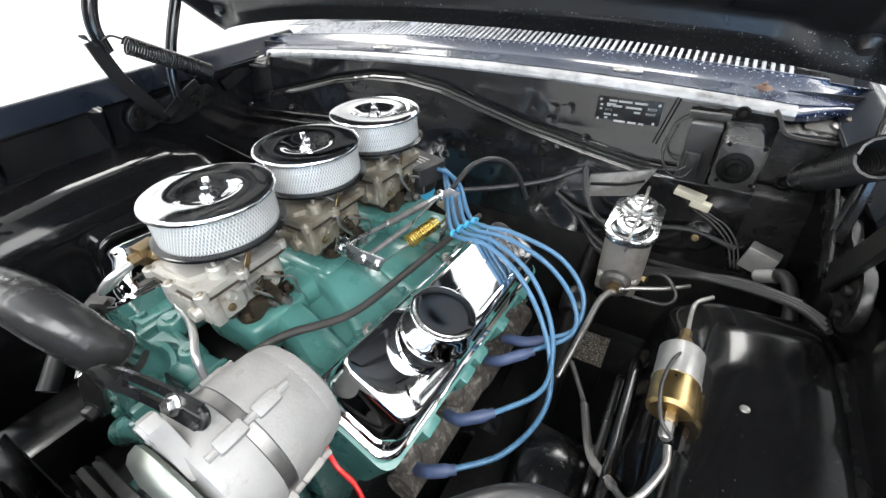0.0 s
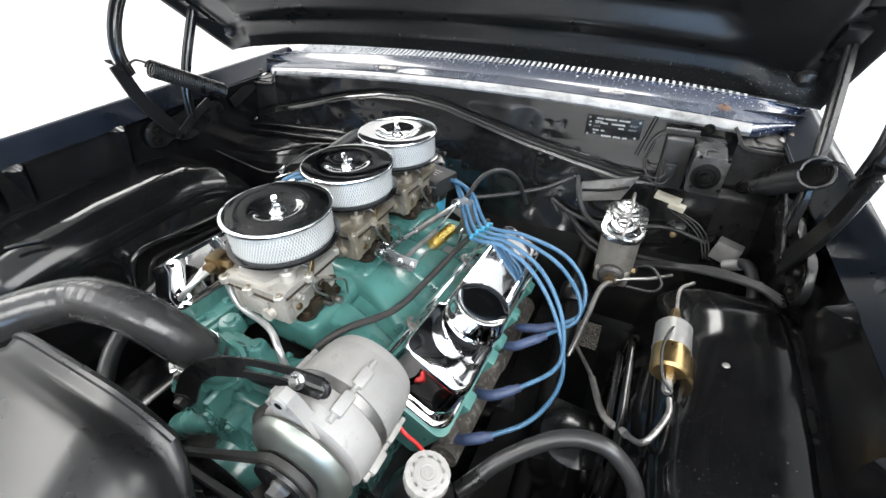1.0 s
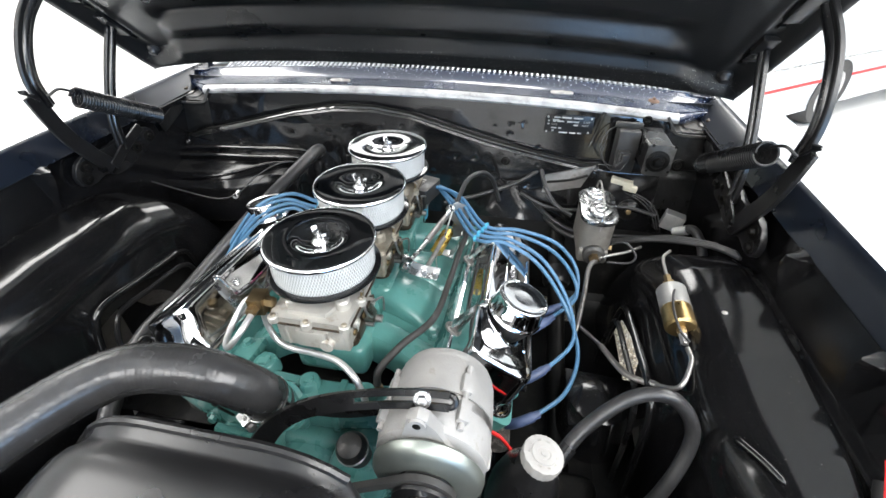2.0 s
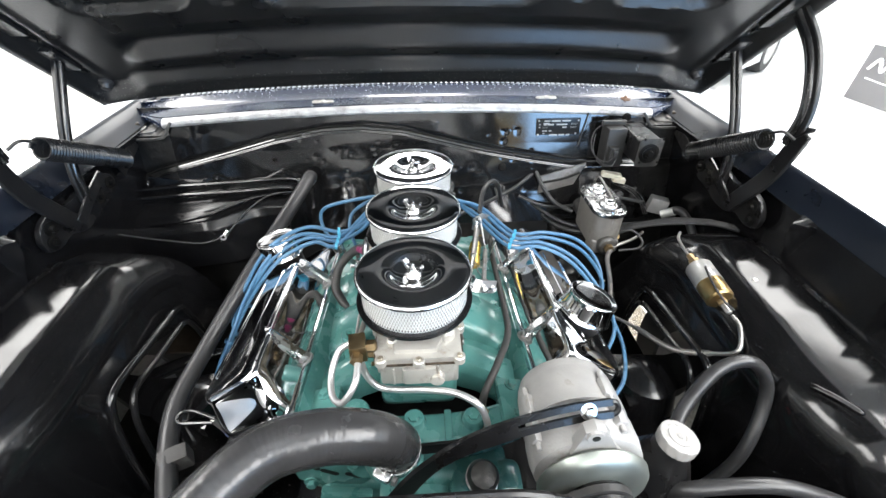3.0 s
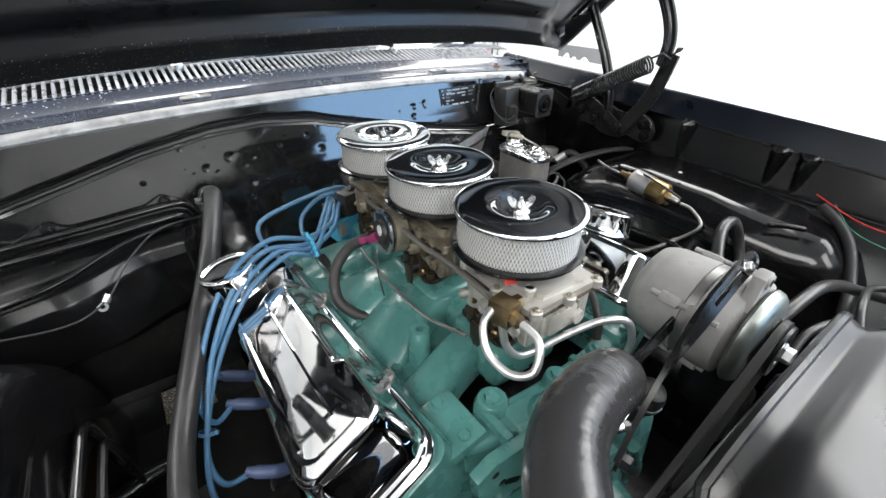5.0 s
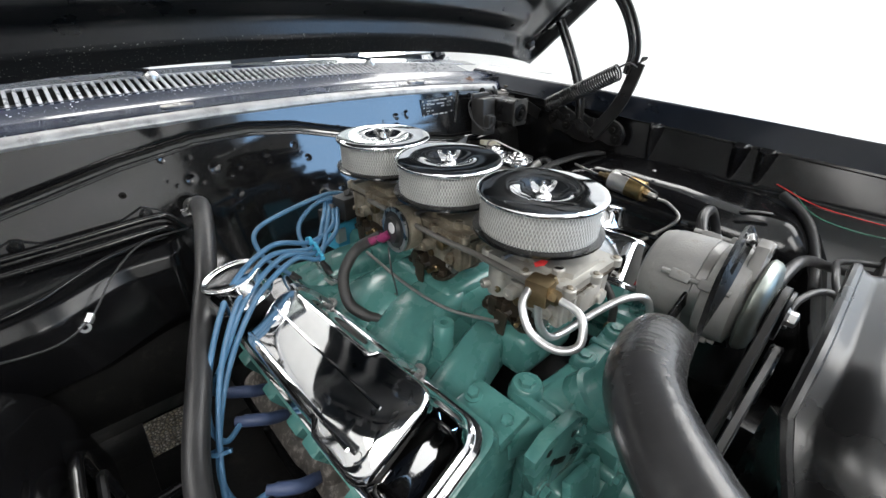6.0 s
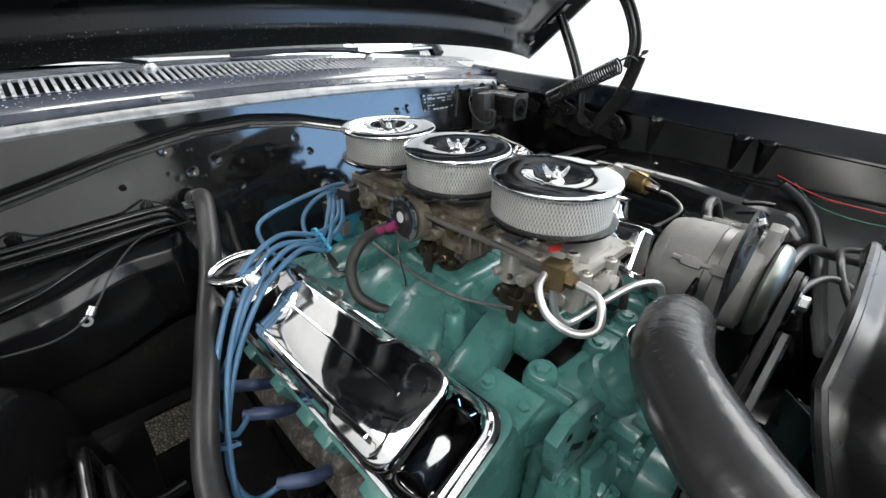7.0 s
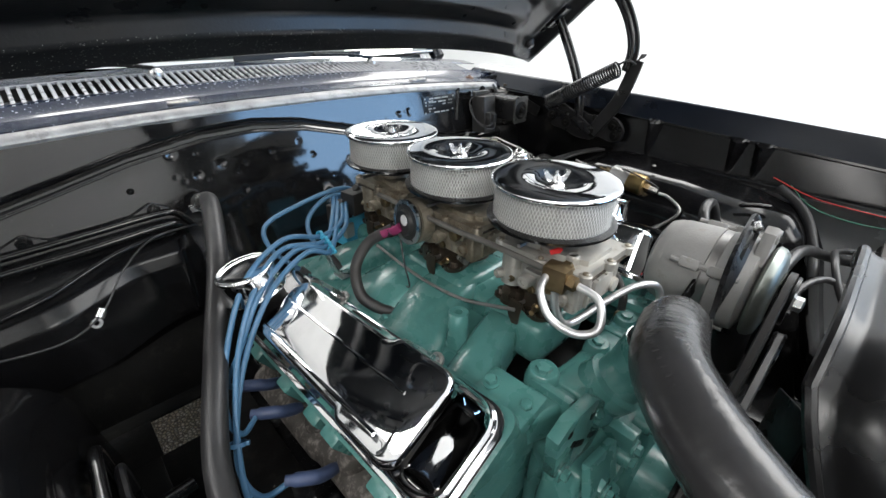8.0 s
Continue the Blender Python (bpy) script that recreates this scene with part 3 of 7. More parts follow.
solo("dashboard", box(1.36, 0.3, 0.1, pose(0, 1.02, 0.965), 0.02), PLASTIC_BLACK, "dark padded dashboard below the windscreen", "dashboard")
for x in (-0.25, 0.32):
    w = thing("wiper", (x, 0.70, 1.0), "black wiper arm resting at the windscreen base", "wiper", "wipers")
    part("arm", strap([(x, 0.69, CROWN(x) + 0.06), (x - 0.06, 0.70, CROWN(x) + 0.068), (x - 0.17, 0.72, CROWN(x) + 0.072)], 0.016, 0.008), BLACK_SATIN, w)
    part("blade", strap([(x - 0.02, 0.72, CROWN(x) + 0.07), (x - 0.2, 0.735, CROWN(x) + 0.072), (x - 0.38, 0.745, CROWN(x) + 0.068)], 0.01, 0.014), RUBBER, w)
    part("pivot", lathe([(0, 0), (0.015, 0), (0.015, 0.012), (0.009, 0.019), (0, 0.020)], 20, pose(x, 0.69, CROWN(x) + 0.04)), STEEL, w, "bright wiper pivot cap")

# ---- hood, raised on its hinges ----
A = radians(41)
hood = thing("hood", (0, 0.33, 1.05), "raised black hood with stamped ribbed underside", "hood")


def hood_pt(x, s, h):
    """x across, s up along the slope from the rear edge, h below the middle surface."""
    k = (x / 0.735) ** 2
    y0, z0 = 0.345 + 0.075 * k, 1.066 - 0.046 * k - 0.012 * k * k
    return Vector((x, y0 - s * math.cos(A) - h * math.sin(A), z0 + s * math.sin(A) - h * math.cos(A)))


def pocket(x, s, cx, cs, wx, ws, r):
    dx, ds = max(abs(x - cx) - wx + r, 0), max(abs(s - cs) - ws + r, 0)
    return smooth01(r * 1.0, r * 0.72, math.hypot(dx, ds)) if (dx or ds) else 1.0


RELIEF = [(0, 0), (0.012, -0.002), (0.044, -0.004), (0.064, -0.026), (0.070, -0.028), (0.118, -0.012), (0.124, -0.013), (0.148, -0.042), (0.154, -0.044), (0.199, -0.030), (1.3, -0.030)]


def hood_relief(x, s):
    ax = abs(x)
    h = sum(interp(s + d, RELIEF) for d in (-0.004, -0.002, 0, 0.002, 0.004)) / 5 if s > 0.005 else interp(s, RELIEF)
    side = smooth01(0.675 - 0.6 * min(s, 0.14), 0.615 - 0.6 * min(s, 0.14), ax)
    h = h * side + (1 - side) * (-0.030 * smooth01(0.0, 0.05, s) * smooth01(0.745, 0.715, ax) + 0.001 * smooth01(0.742, 0.752, ax) * smooth01(0.0, 0.05, s))
    h += 0.006 * math.exp(-((ax - 0.69) / 0.010) ** 2) * smooth01(0.04, 0.1, s)
    lo = 0.219 + 0.02 * (x / 0.5) ** 2
    h -= 0.015 * pocket(x, s, 0.0, (lo + 0.52) / 2, 0.255, (0.52 - lo) / 2, 0.05)
    for cx in (-0.478, 0.478):
        h -= 0.015 * pocket(x, s, cx, (lo + 0.52) / 2, 0.115, (0.52 - lo) / 2, 0.045)
    for cx in (-0.31, 0.31):
        h -= 0.006 * pocket(x, s, cx, (lo + 0.53) / 2, 0.026 + 0.05 * max(0, s - lo), (0.51 - lo) / 2, 0.022)
    for cx, wx in ((-0.46, 0.14), (0.0, 0.24), (0.46, 0.14)):
        h -= 0.024 * pocket(x, s, cx, 0.77, wx, 0.18, 0.05)
    return h


def hood_strip(s0, s1, nv, pw):
    def fn(u, v):
        x, q = -0.752 + 1.504 * u, s0 + (s1 - s0) * v ** pw
        return hood_pt(x, q, hood_relief(x, q))
    return sheet(fn, 240, nv)


part("rear_lip", hood_strip(0.0, 0.048, 24, 1.0), HOOD_SPECK, hood, "rear lip flecked with white paint specks")
part("inner_frame", hood_strip(0.048, 1.15, 210, 1.6), HOOD_BLACK, hood, "satin black stamped inner frame")
UNDER = Vector((0, -math.sin(A), -math.cos(A)))
for x, q in ((-0.525, 0.094), (-0.24, 0.088), (0.058, 0.086), (0.32, 0.088), (0.527, 0.094)):
    part("screw", lathe([(0, 0), (0.006, 0), (0.0055, 0.002), (0.002, 0.003), (0, 0.002)], 12, seat(hood_pt(x, q, hood_relief(x, q)), UNDER)), BLACK_DULL, hood)
for s in (-1, 1):
    part("rubber_bumper", lathe([(0, 0), (0.016, 0), (0.016, 0.006), (0.012, 0.010), (0.010, 0.018), (0, 0.019)], 20, seat(hood_pt(s * 0.703, 0.045, hood_relief(0.703, 0.045)), UNDER)), RUBBER, hood, "black rubber stop")
    for q in (0.10, 0.145, 0.22, 0.30, 0.41):
        part("rail_bolt", bolt(hood_pt(s * 0.712, q, hood_relief(0.712, q)), UNDER, 0.007, 0.006), BLACK_DULL, hood)
part("outer_skin", sheet(lambda u, v: hood_pt(-0.754 + 1.508 * u, -0.003 + 1.16 * v, -0.095 + 0.092 * (1 - smooth01(0.0, 0.03, v)) * (1 - 0.75 * smooth01(0.04, 0.0, 0.754 - abs(-0.754 + 1.508 * u))) + 0.072 * smooth01(0.04, 0.0, 0.754 - abs(-0.754 + 1.508 * u))), 40, 60), NAVY_CLEAN, hood, "navy outer skin")


# ---- frame, crossmember, core support below ----
chassis = thing("chassis_frame", (0, 0, 0.3), "black steel chassis frame rails and crossmember", "chassis")
for s in (-1, 1):
    part("rail", box(0.13, 1.25, 0.11, pose(s * 0.46, -0.425, 0.36), 0.01), BLACK_GLOSS, chassis)
    part("rail_kick", box(0.10, 0.9, 0.11, pose(s * 0.32, 0.42, 0.34, -4), 0.01), BLACK_GLOSS, chassis)
    part("control_arm", loft([[Vector((s * x, y, z)) for x, y, z in q] for q in (
        [(0.44, -0.16, 0.50), (0.44, -0.02, 0.50), (0.44, -0.02, 0.53), (0.44, -0.16, 0.53)],
        [(0.58, -0.12, 0.50), (0.58, -0.03, 0.50), (0.58, -0.03, 0.53), (0.58, -0.12, 0.53)],
        [(0.72, -0.03, 0.48), (0.72, 0.01, 0.48), (0.72, 0.01, 0.51), (0.72, -0.03, 0.51)])]), BLACK_GLOSS, chassis)
    part("spring_tower", lathe([(0.07, 0.0), (0.075, 0.1), (0.06, 0.17), (0.03, 0.185), (0, 0.185)], 28, pose(s * 0.5, -0.10, 0.38)), BLACK_GLOSS, chassis)
for s in (-1, 1):
    for x0, x1, y0, y1 in ((0.33, 0.505, -0.24, 0.235), (0.505, 0.60, 0.055, 0.235), (0.505, 0.60, -0.24, -0.03), (0.33, 0.60, 0.335, 0.46), (0.50, 0.60, 0.235, 0.335), (0.33, 0.405, 0.235, 0.335)):
        part("splash_apron", box(x1 - x0, y1 - y0, 0.006, pose(s * (x0 + x1) / 2, (y0 + y1) / 2, 0.42), 0.001), BLACK_DULL, chassis)
part("lower_arm", tube([(-0.71, 0.03, 0.44), (-0.62, 0.075, 0.45), (-0.54, 0.11, 0.445), (-0.48, 0.13, 0.43)], 0.017, 14), BLACK_GLOSS, chassis)
part("splash_apron", box(0.15, 0.17, 0.006, pose(-0.678, 0.235, 0.41), 0.001), APRON_BROWN, chassis, "dusty brown apron")
part("splash_apron", box(0.11, 0.25, 0.006, pose(-0.657, -0.135, 0.41), 0.001), BLACK_DULL, chassis)
part("crossmember", box(0.95, 0.34, 0.10, pose(0, -0.12, 0.27), 0.02), BLACK_GLOSS, chassis)
part("transmission_tunnel", box(0.36, 0.5, 0.2, pose(0, 0.42, 0.42), 0.06, 4), BLACK_GLOSS, chassis)
part("splash_pan", box(1.5, 0.75, 0.004, pose(0, -0.58, 0.298), 0.001), BLACK_DULL, chassis)
support = thing("core_support", (0, -0.72, 0.5), "black radiator core support across the front", "radiator support")
part("top_bar", box(1.5, 0.08, 0.04, pose(0, -0.70, 0.84), 0.01), BLACK_GLOSS, support)
for s in (-1, 1):
    part("side_panel", box(0.34, 0.02, 0.5, pose(s * 0.58, -0.70, 0.60), 0.004), BLACK_SATIN, support)

radiator = thing("radiator", (0, -0.69, 0.42), "black radiator with a finned core and top tank", "radiator")
part("core", box(0.62, 0.05, 0.36, pose(0, -0.715, 0.62), 0.004), BLACK_DULL, radiator)
part("top_tank", box(0.66, 0.07, 0.06, pose(0, -0.712, 0.825), 0.018, 3), BLACK_SATIN, radiator)
part("inlet_neck", lathe([(0.029, 0), (0.029, 0.05), (0.024, 0.05), (0.024, 0)], 24, seat((-0.305, -0.70, 0.812), (0, 1, 0.15))), BLACK_SATIN, radiator)

# rest of the car: valance, sills, floor pan, wheels
shell = thing("car_shell", (0, 1.5, 0.3), "dark lower shell of the car behind the engine bay", "car body")
part("floor_pan", box(1.7, 2.9, 0.05, pose(0, 2.15, 0.27), 0.01), BLACK_DULL, shell)
part("valance", box(1.82, 0.06, 0.5, pose(0, -1.3, 0.5), 0.02), NAVY_CLEAN, shell)
for s in (-1, 1):
    part("sill", box(0.08, 2.9, 0.7, pose(s * 0.89, 2.15, 0.58), 0.03), PEARL, shell)
part("rear_panel", box(1.8, 0.08, 0.7, pose(0, 3.6, 0.58), 0.03), PEARL, shell)
part("roof", sheet(lambda u, v: (-0.66 + 1.32 * u, 1.16 + 1.9 * v, 1.36 + 0.05 * math.sin(math.pi * v) + 0.03 * math.sin(math.pi * u)), 16, 16, 0.02), NAVY_CLEAN, shell, "navy roof panel")
part("headliner", sheet(lambda u, v: (-0.65 + 1.3 * u, 1.17 + 1.88 * v, 1.325 + 0.04 * math.sin(math.pi * v) + 0.02 * math.sin(math.pi * u)), 12, 12, 0.004), PLASTIC_BLACK, shell, "black headliner")
part("bulkhead", box(1.4, 0.06, 0.75, pose(0, 3.0, 0.95, -12), 0.01), PLASTIC_BLACK, shell, "dark rear seat back")
for s in (-1, 1):
    part("pillar", tube([(s * 0.73, 0.83, 0.99), (s * 0.70, 1.0, 1.17), (s * 0.66, 1.18, 1.36)], 0.024, 12), NAVY_CLEAN, shell)
    part("rear_quarter", loft([[Vector((s * x, y, z)) for y, z in ((2.5, 0.92), (3.4, 0.92), (3.05, 1.36), (2.75, 1.36))] for x in (0.66, 0.70)]), NAVY_CLEAN, shell)
for s in (-1, 1):
    for y in (-0.03, 2.85):
        w = thing("road_wheel", (s * 0.78, y, 0.32), "black tyre on a steel wheel", "wheel", "road wheels")
        m = pose(s * 0.80, y, 0.325, 0, 90)
        part("tyre", lathe([(0.19, -0.09), (0.29, -0.09), (0.32, -0.06), (0.325, 0), (0.32, 0.06), (0.29, 0.09), (0.19, 0.09), (0.19, -0.09)], 40, m), RUBBER_DULL, w)
        part("rim", lathe([(0, -0.03), (0.12, -0.03), (0.19, -0.08), (0.19, 0.08), (0.12, 0.03), (0, 0.03)], 32, m), STEEL_DULL, w)

# ---- engine ----
engine = thing("engine_block", (0, 0, 0.4), "teal painted V8 engine block with cylinder heads", "engine")
part("block", joined(box(0.30, 0.54, 0.3, pose(0, 0.0, 0.46), 0.02)), TEAL, engine)
CT, ST = math.cos(radians(32)), math.sin(radians(32))


def bank(s, u, y, n):
    """Bank coordinates: u outward along the cover's rail, n away from it; the engine falls toward the rear."""
    return Vector((s * (0.203 + u * CT + n * ST), y, 0.729 - 0.085 * (y + 0.27) - u * ST + n * CT))


def bank_m(s, y):
    m = Matrix.Identity(4)
    ux, nx = Vector((s * CT, 0, -ST)), Vector((s * ST, 0, CT))
    yx = nx.cross(ux)
    m.col[0][:3], m.col[1][:3], m.col[2][:3], m.col[3][:3] = ux, yx, nx, bank(s, 0, y, 0)
    return m


YL, YR = -0.288, -0.258  # front ends of the covers
for s, yf in ((-1, YL), (1, YR)):
    b = loft([[bank(s, u, yf + v, n) for u, v in rrect(-0.014, 0.142, -0.004, 0.536, 0.02)] for n in (-0.004, -0.10)])
    part("cylinder_head", b, TEAL, engine)
    for q in (0.09, 0.2, 0.25, 0.34, 0.45):
        part("head_lug", box(0.03, 0.035, 0.05, bank_m(s, yf + q) @ pose(0.142, 0, -0.03), 0.005), TEAL, engine)


def valve_cover(s, yf):
    c = thing("valve_cover", bank(s, 0.07, yf + 0.26, 0), "chrome stamped valve cover with long ridges", "valve cover", "valve covers")

    def ring(e, n, top=0.0, drop=0.0):
        """Outline inset by e at height n; top: how far the stamped plateau shapes it."""
        v1 = 0.532 - e - (0.135 if s < 0 else 0.045) * top
        u0, u1 = -0.010 + e * 0.3, 0.136 - e * 0.8 - 0.004 * top
        v0 = e * 0.7 + (0.024 if s < 0 else 0.006) * top
        r = min(0.03 - 0.006 * top, 0.45 * (u1 - u0))
        pts = []
        nv = 44
        edge = []
        for k in range(nv + 1):
            v = v0 + r + (v1 - v0 - 2 * r) * k / nv
            w = 0.0085 * top * smooth01(0.135, 0.15, v) * smooth01(0.070, 0.036, e)
            edge.append((v, w))
        for v, w in edge:
            pts.append((u1 - w, v))
        for k in range(1, 9):
            a = radians(90 * k / 8)
            pts.append((u1 - edge[-1][1] - r + r * math.cos(a), v1 - r + r * math.sin(a)))
        for k in range(0, 9):
            a = radians(90 + 90 * k / 8)
            pts.append((u0 + edge[-1][1] + r + r * math.cos(a), v1 - r + r * math.sin(a)))
        for v, w in edge[::-1][1:]:
            pts.append((u0 + w, v))
        for k in range(1, 9):
            a = radians(180 + 90 * k / 8)
            pts.append((u0 + r + r * math.cos(a), v0 + r + r * math.sin(a)))
        for k in range(0, 8):
            a = radians(270 + 90 * k / 8)
            pts.append((u1 - r + r * math.cos(a), v0 + r + r * math.sin(a)))
        return [bank(s, u, yf + v, n) for u, v in pts]

    secs = [ring(0, -0.002), ring(0, 0.003), ring(0.0015, 0.0045), ring(0.0085, 0.0045)]
    for k in range(1, 6):
        a = radians(90 * k / 5)
        secs.append(ring(0.0085 + 0.006 * math.sin(a), 0.0045 + 0.006 * (1 - math.cos(a))))
    for k in range(1, 15):
        a = k / 14
        secs.append(ring(0.0145 + 0.0065 * a, 0.0105 + 0.066 * a, smooth01(0.15, 1.0, a)))
    for k in range(1, 9):
        a = radians(90 * k / 8)
        secs.append(ring(0.021 + 0.011 * (1 - math.cos(a)), 0.0765 + 0.011 * math.sin(a), 1))
    secs += [ring(0.040, 0.0885, 1), ring(0.052, 0.0892, 1), ring(0.068, 0.0898, 1), ring(0.086, 0.0902, 1), ring(0.102, 0.0904, 1), ring(0.116, 0.0905, 1), ring(0.126, 0.0905, 1)]
    bm = loft(secs)
    part("shell", bm, CHROME, c, sharp=50)
    for u in (0.042, 0.092):
        part("ridge", tube([bank(s, u, yf + v, 0.0888) for v in (0.085, 0.09, 0.2, 0.32, 0.35, 0.355)], [0.0012] + [0.0035] * 39 + [0.0012], 8, 8, flat=0.55), CHROME, c)
    for v in (0.13, 0.36):
        m = bank_m(s, yf + v)
        tab = loft([[m @ Vector((u - q, h * w, n)) for h, q in ((-1, -0.002), (-0.8, 0.003), (0.8, 0.003), (1, -0.002), (0.7, 0.0005), (-0.7, 0.0005))] for u, n, w in ((-0.015, 0.008, 0.006), (-0.013, 0.014, 0.0075), (-0.010, 0.036, 0.0085), (-0.006, 0.060, 0.0095), (-0.002, 0.078, 0.010), (0.004, 0.087, 0.009))])
        tp = part("hold_down", tab, TIN, c, "chromed channel hold-down lug")
        part("bolt", bolt(m @ Vector((-0.012, 0, 0.006)), (s * ST, 0, CT), 0.0075, 0.010), STEEL_DULL, tp)
    return c


valve_cover(-1, YL)
valve_cover(1, YR)


def breather(p, tilt, n0):
    """A cap whose top centre is p, leaning outward by tilt degrees, its neck n0 long."""
    m = Matrix.Translation(p) @ pose(0, 0, 0, -5, tilt, 0) @ Matrix.Scale(1.17, 4) @ pose(0, 0, -0.1415)
    t = thing("breather_cap", m @ Vector((0, 0, 0.106 - n0)), "round chrome oil breather cap on the valve cover", "breather cap", "breather caps")
    part("neck", lathe([(0.034, 0.108 - n0), (0.034, 0.1085), (0, 0.1085)], 44, m), BLACK_DULL, t, "dark perforated neck")
    part("cap", lathe([(0.027, 0.1055), (0.0395, 0.1055), (0.0418, 0.1062), (0.0426, 0.1078), (0.0420, 0.1095), (0.0408, 0.1108), (0.0398, 0.1135), (0.0388, 0.120), (0.0380, 0.128), (0.0376, 0.134), (0.0379, 0.1375), (0.0382, 0.1395), (0.0378, 0.1412), (0.0366, 0.1420), (0.0350, 0.1416), (0.0335, 0.1405), (0.028, 0.1400), (0.014, 0.1398), (0, 0.1397)], 64, m), CHROME, t, sharp=70)
    return t


breather((0.320, -0.113, 0.811), 19, 0.03)
breather((-0.317, 0.144, 0.784), -11, 0.03)

# intake manifold
manifold = thing("intake_manifold", (0, 0, 0.68), "teal cast intake manifold with curved runners", "intake manifold")
part("plenum", box(0.085, 0.46, 0.06, pose(0, 0.015, 0.70), 0.02, 3), TEAL, manifold)
for y in (-0.18, 0.0, 0.18):
    part("carburetor_pad", box(0.13, 0.11 if y < -0.1 else 0.15, 0.07, pose(0, y + (0.005 if y < -0.1 else 0), 0.712), 0.018, 3), TEAL, manifold)
for s in (-1, 1):
    for e in (-1, 1):
        secs = []
        for x, z, hw, yy in ((0.02, 0.735, 0.034, 0.16), (0.06, 0.738, 0.036, 0.165), (0.10, 0.730, 0.038, 0.18), (0.135, 0.714, 0.042, 0.196), (0.165, 0.698, 0.048, 0.208), (0.19, 0.686, 0.052, 0.212)):
            if e < 0:
                hw, yy = hw * 0.84, 0.158 + 0.5 * (yy - 0.16)
            secs.append([Vector((s * x, e * yy + a * hw, z + c)) for a, c in ((-1, -0.06), (-1, -0.024), (-0.9, -0.010), (-0.68, -0.001), (0, 0.002), (0.68, -0.001), (0.9, -0.010), (1, -0.024), (1, -0.06))])
        part("runner", loft(secs), TEAL, manifold)
    for y0, y1 in ((-0.035, -0.06), (0.035, 0.06)):
        secs = []
        for x, z, hw, yy in ((0.03, 0.742, 0.045, y0), (0.075, 0.739, 0.052, y0 * 1.15), (0.12, 0.724, 0.06, y0 * 1.4), (0.155, 0.704, 0.064, y1), (0.188, 0.686, 0.066, y1)):
            secs.append([Vector((s * x, yy + a * hw, z + c)) for a, c in ((-1, -0.06), (-1, -0.02), (-0.88, -0.006), (-0.7, 0), (0.7, 0), (0.88, -0.006), (1, -0.02), (1, -0.06))])
        part("runner", loft(secs), TEAL, manifold)
    part("web", loft([[Vector((s * x, y, z)) for x, z in ((0.05, 0.70), (0.12, 0.695), (0.17, 0.682), (0.17, 0.665), (0.05, 0.68))] for y in (-0.15, 0.24)]), TEAL, manifold)
    part("side_flange", loft([[Vector((s * x, y, z)) for x, z in ((0.135, 0.685), (0.195, 0.69), (0.205, 0.665), (0.15, 0.655))] for y in (-0.27, 0.27)]), TEAL, manifold)
    for y in (-0.206, -0.12, 0.0, 0.12, 0.2):
        part("bolt", bolt((s * 0.162, y, 0.689), (s * -0.15, 0, 1), 0.008, 0.008), TEAL, manifold)
part("boss", lathe([(0.018, 0), (0.015, 0.03), (0.015, 0.056), (0.0135, 0.058), (0.006, 0.058), (0.006, 0.04), (0, 0.04)], 24, pose(-0.123, -0.127, 0.697)), TEAL, manifold)
# flat dull black sheet below the runners
part("valley_pan", box(0.3, 0.5, 0.01, pose(0, 0, 0.63), 0), BLACK_DULL, manifold, "dull black valley cover")

# front: water crossover, thermostat housing, timing cover
water = thing("water_crossover", (-0.02, -0.3, 0.68), "teal water crossover with thermostat neck", "water neck")
def cross_sec(x):
    y, h = -0.268 - 0.03 * (1 - (x / 0.16) ** 2), 0.026 + 0.006 * math.cos(x * 18)
    return [Vector((x, y + a, 0.69 + b)) for a, b in rrect(-0.027, 0.027, -0.03, h, 0.010, 4)]


part("crossover", loft([cross_sec(-0.165 + 0.33 * k / 22) for k in range(23)]), TEAL, water)
part("thermostat_base", box(0.10, 0.06, 0.056, pose(-0.05, -0.305, 0.692), 0.008, 3), TEAL, water)
part("casting_rib", box(0.012, 0.058, 0.062, pose(0.045, -0.297, 0.692), 0.003), TEAL, water)
part("casting_rib", box(0.012, 0.058, 0.062, pose(-0.118, -0.286, 0.692), 0.003), TEAL, water)
for s in (-1, 1):
    part("end_flange", box(0.055, 0.085, 0.018, pose(s * 0.158, -0.25, 0.706, -4, 12 * s, 0), 0.005), TEAL, water)
    for q in (-0.028, 0.028):
        part("bolt", bolt((s * 0.158, -0.25 + q, 0.715), (s * 0.2, 0, 1), 0.008, 0.008), TEAL, water)
part("neck_flange", joined(prism(rrect(-0.055, 0.055, -0.024, 0.024, 0.022), 0, 0.014, seat((-0.052, -0.325, 0.697), (0, -0.75, 0.66)), 0.003), prism(rrect(-0.05, 0.05, -0.03, 0.03, 0.028), -0.012, 0.0, seat((-0.052, -0.325, 0.697), (0, -0.75, 0.66)), 0.002)), TEAL, water)
for q in (-0.045, 0.045):
    part("bolt", bolt((-0.052 + q, -0.336, 0.706), (0, -0.75, 0.66), 0.0085, 0.008), TEAL, water)
part("neck", tube([(-0.048, -0.318, 0.697), (-0.042, -0.333, 0.718), (-0.033, -0.346, 0.745), (-0.031, -0.358, 0.785)], [0.040] * 9 + [0.033] * 16, 24), TEAL, water)
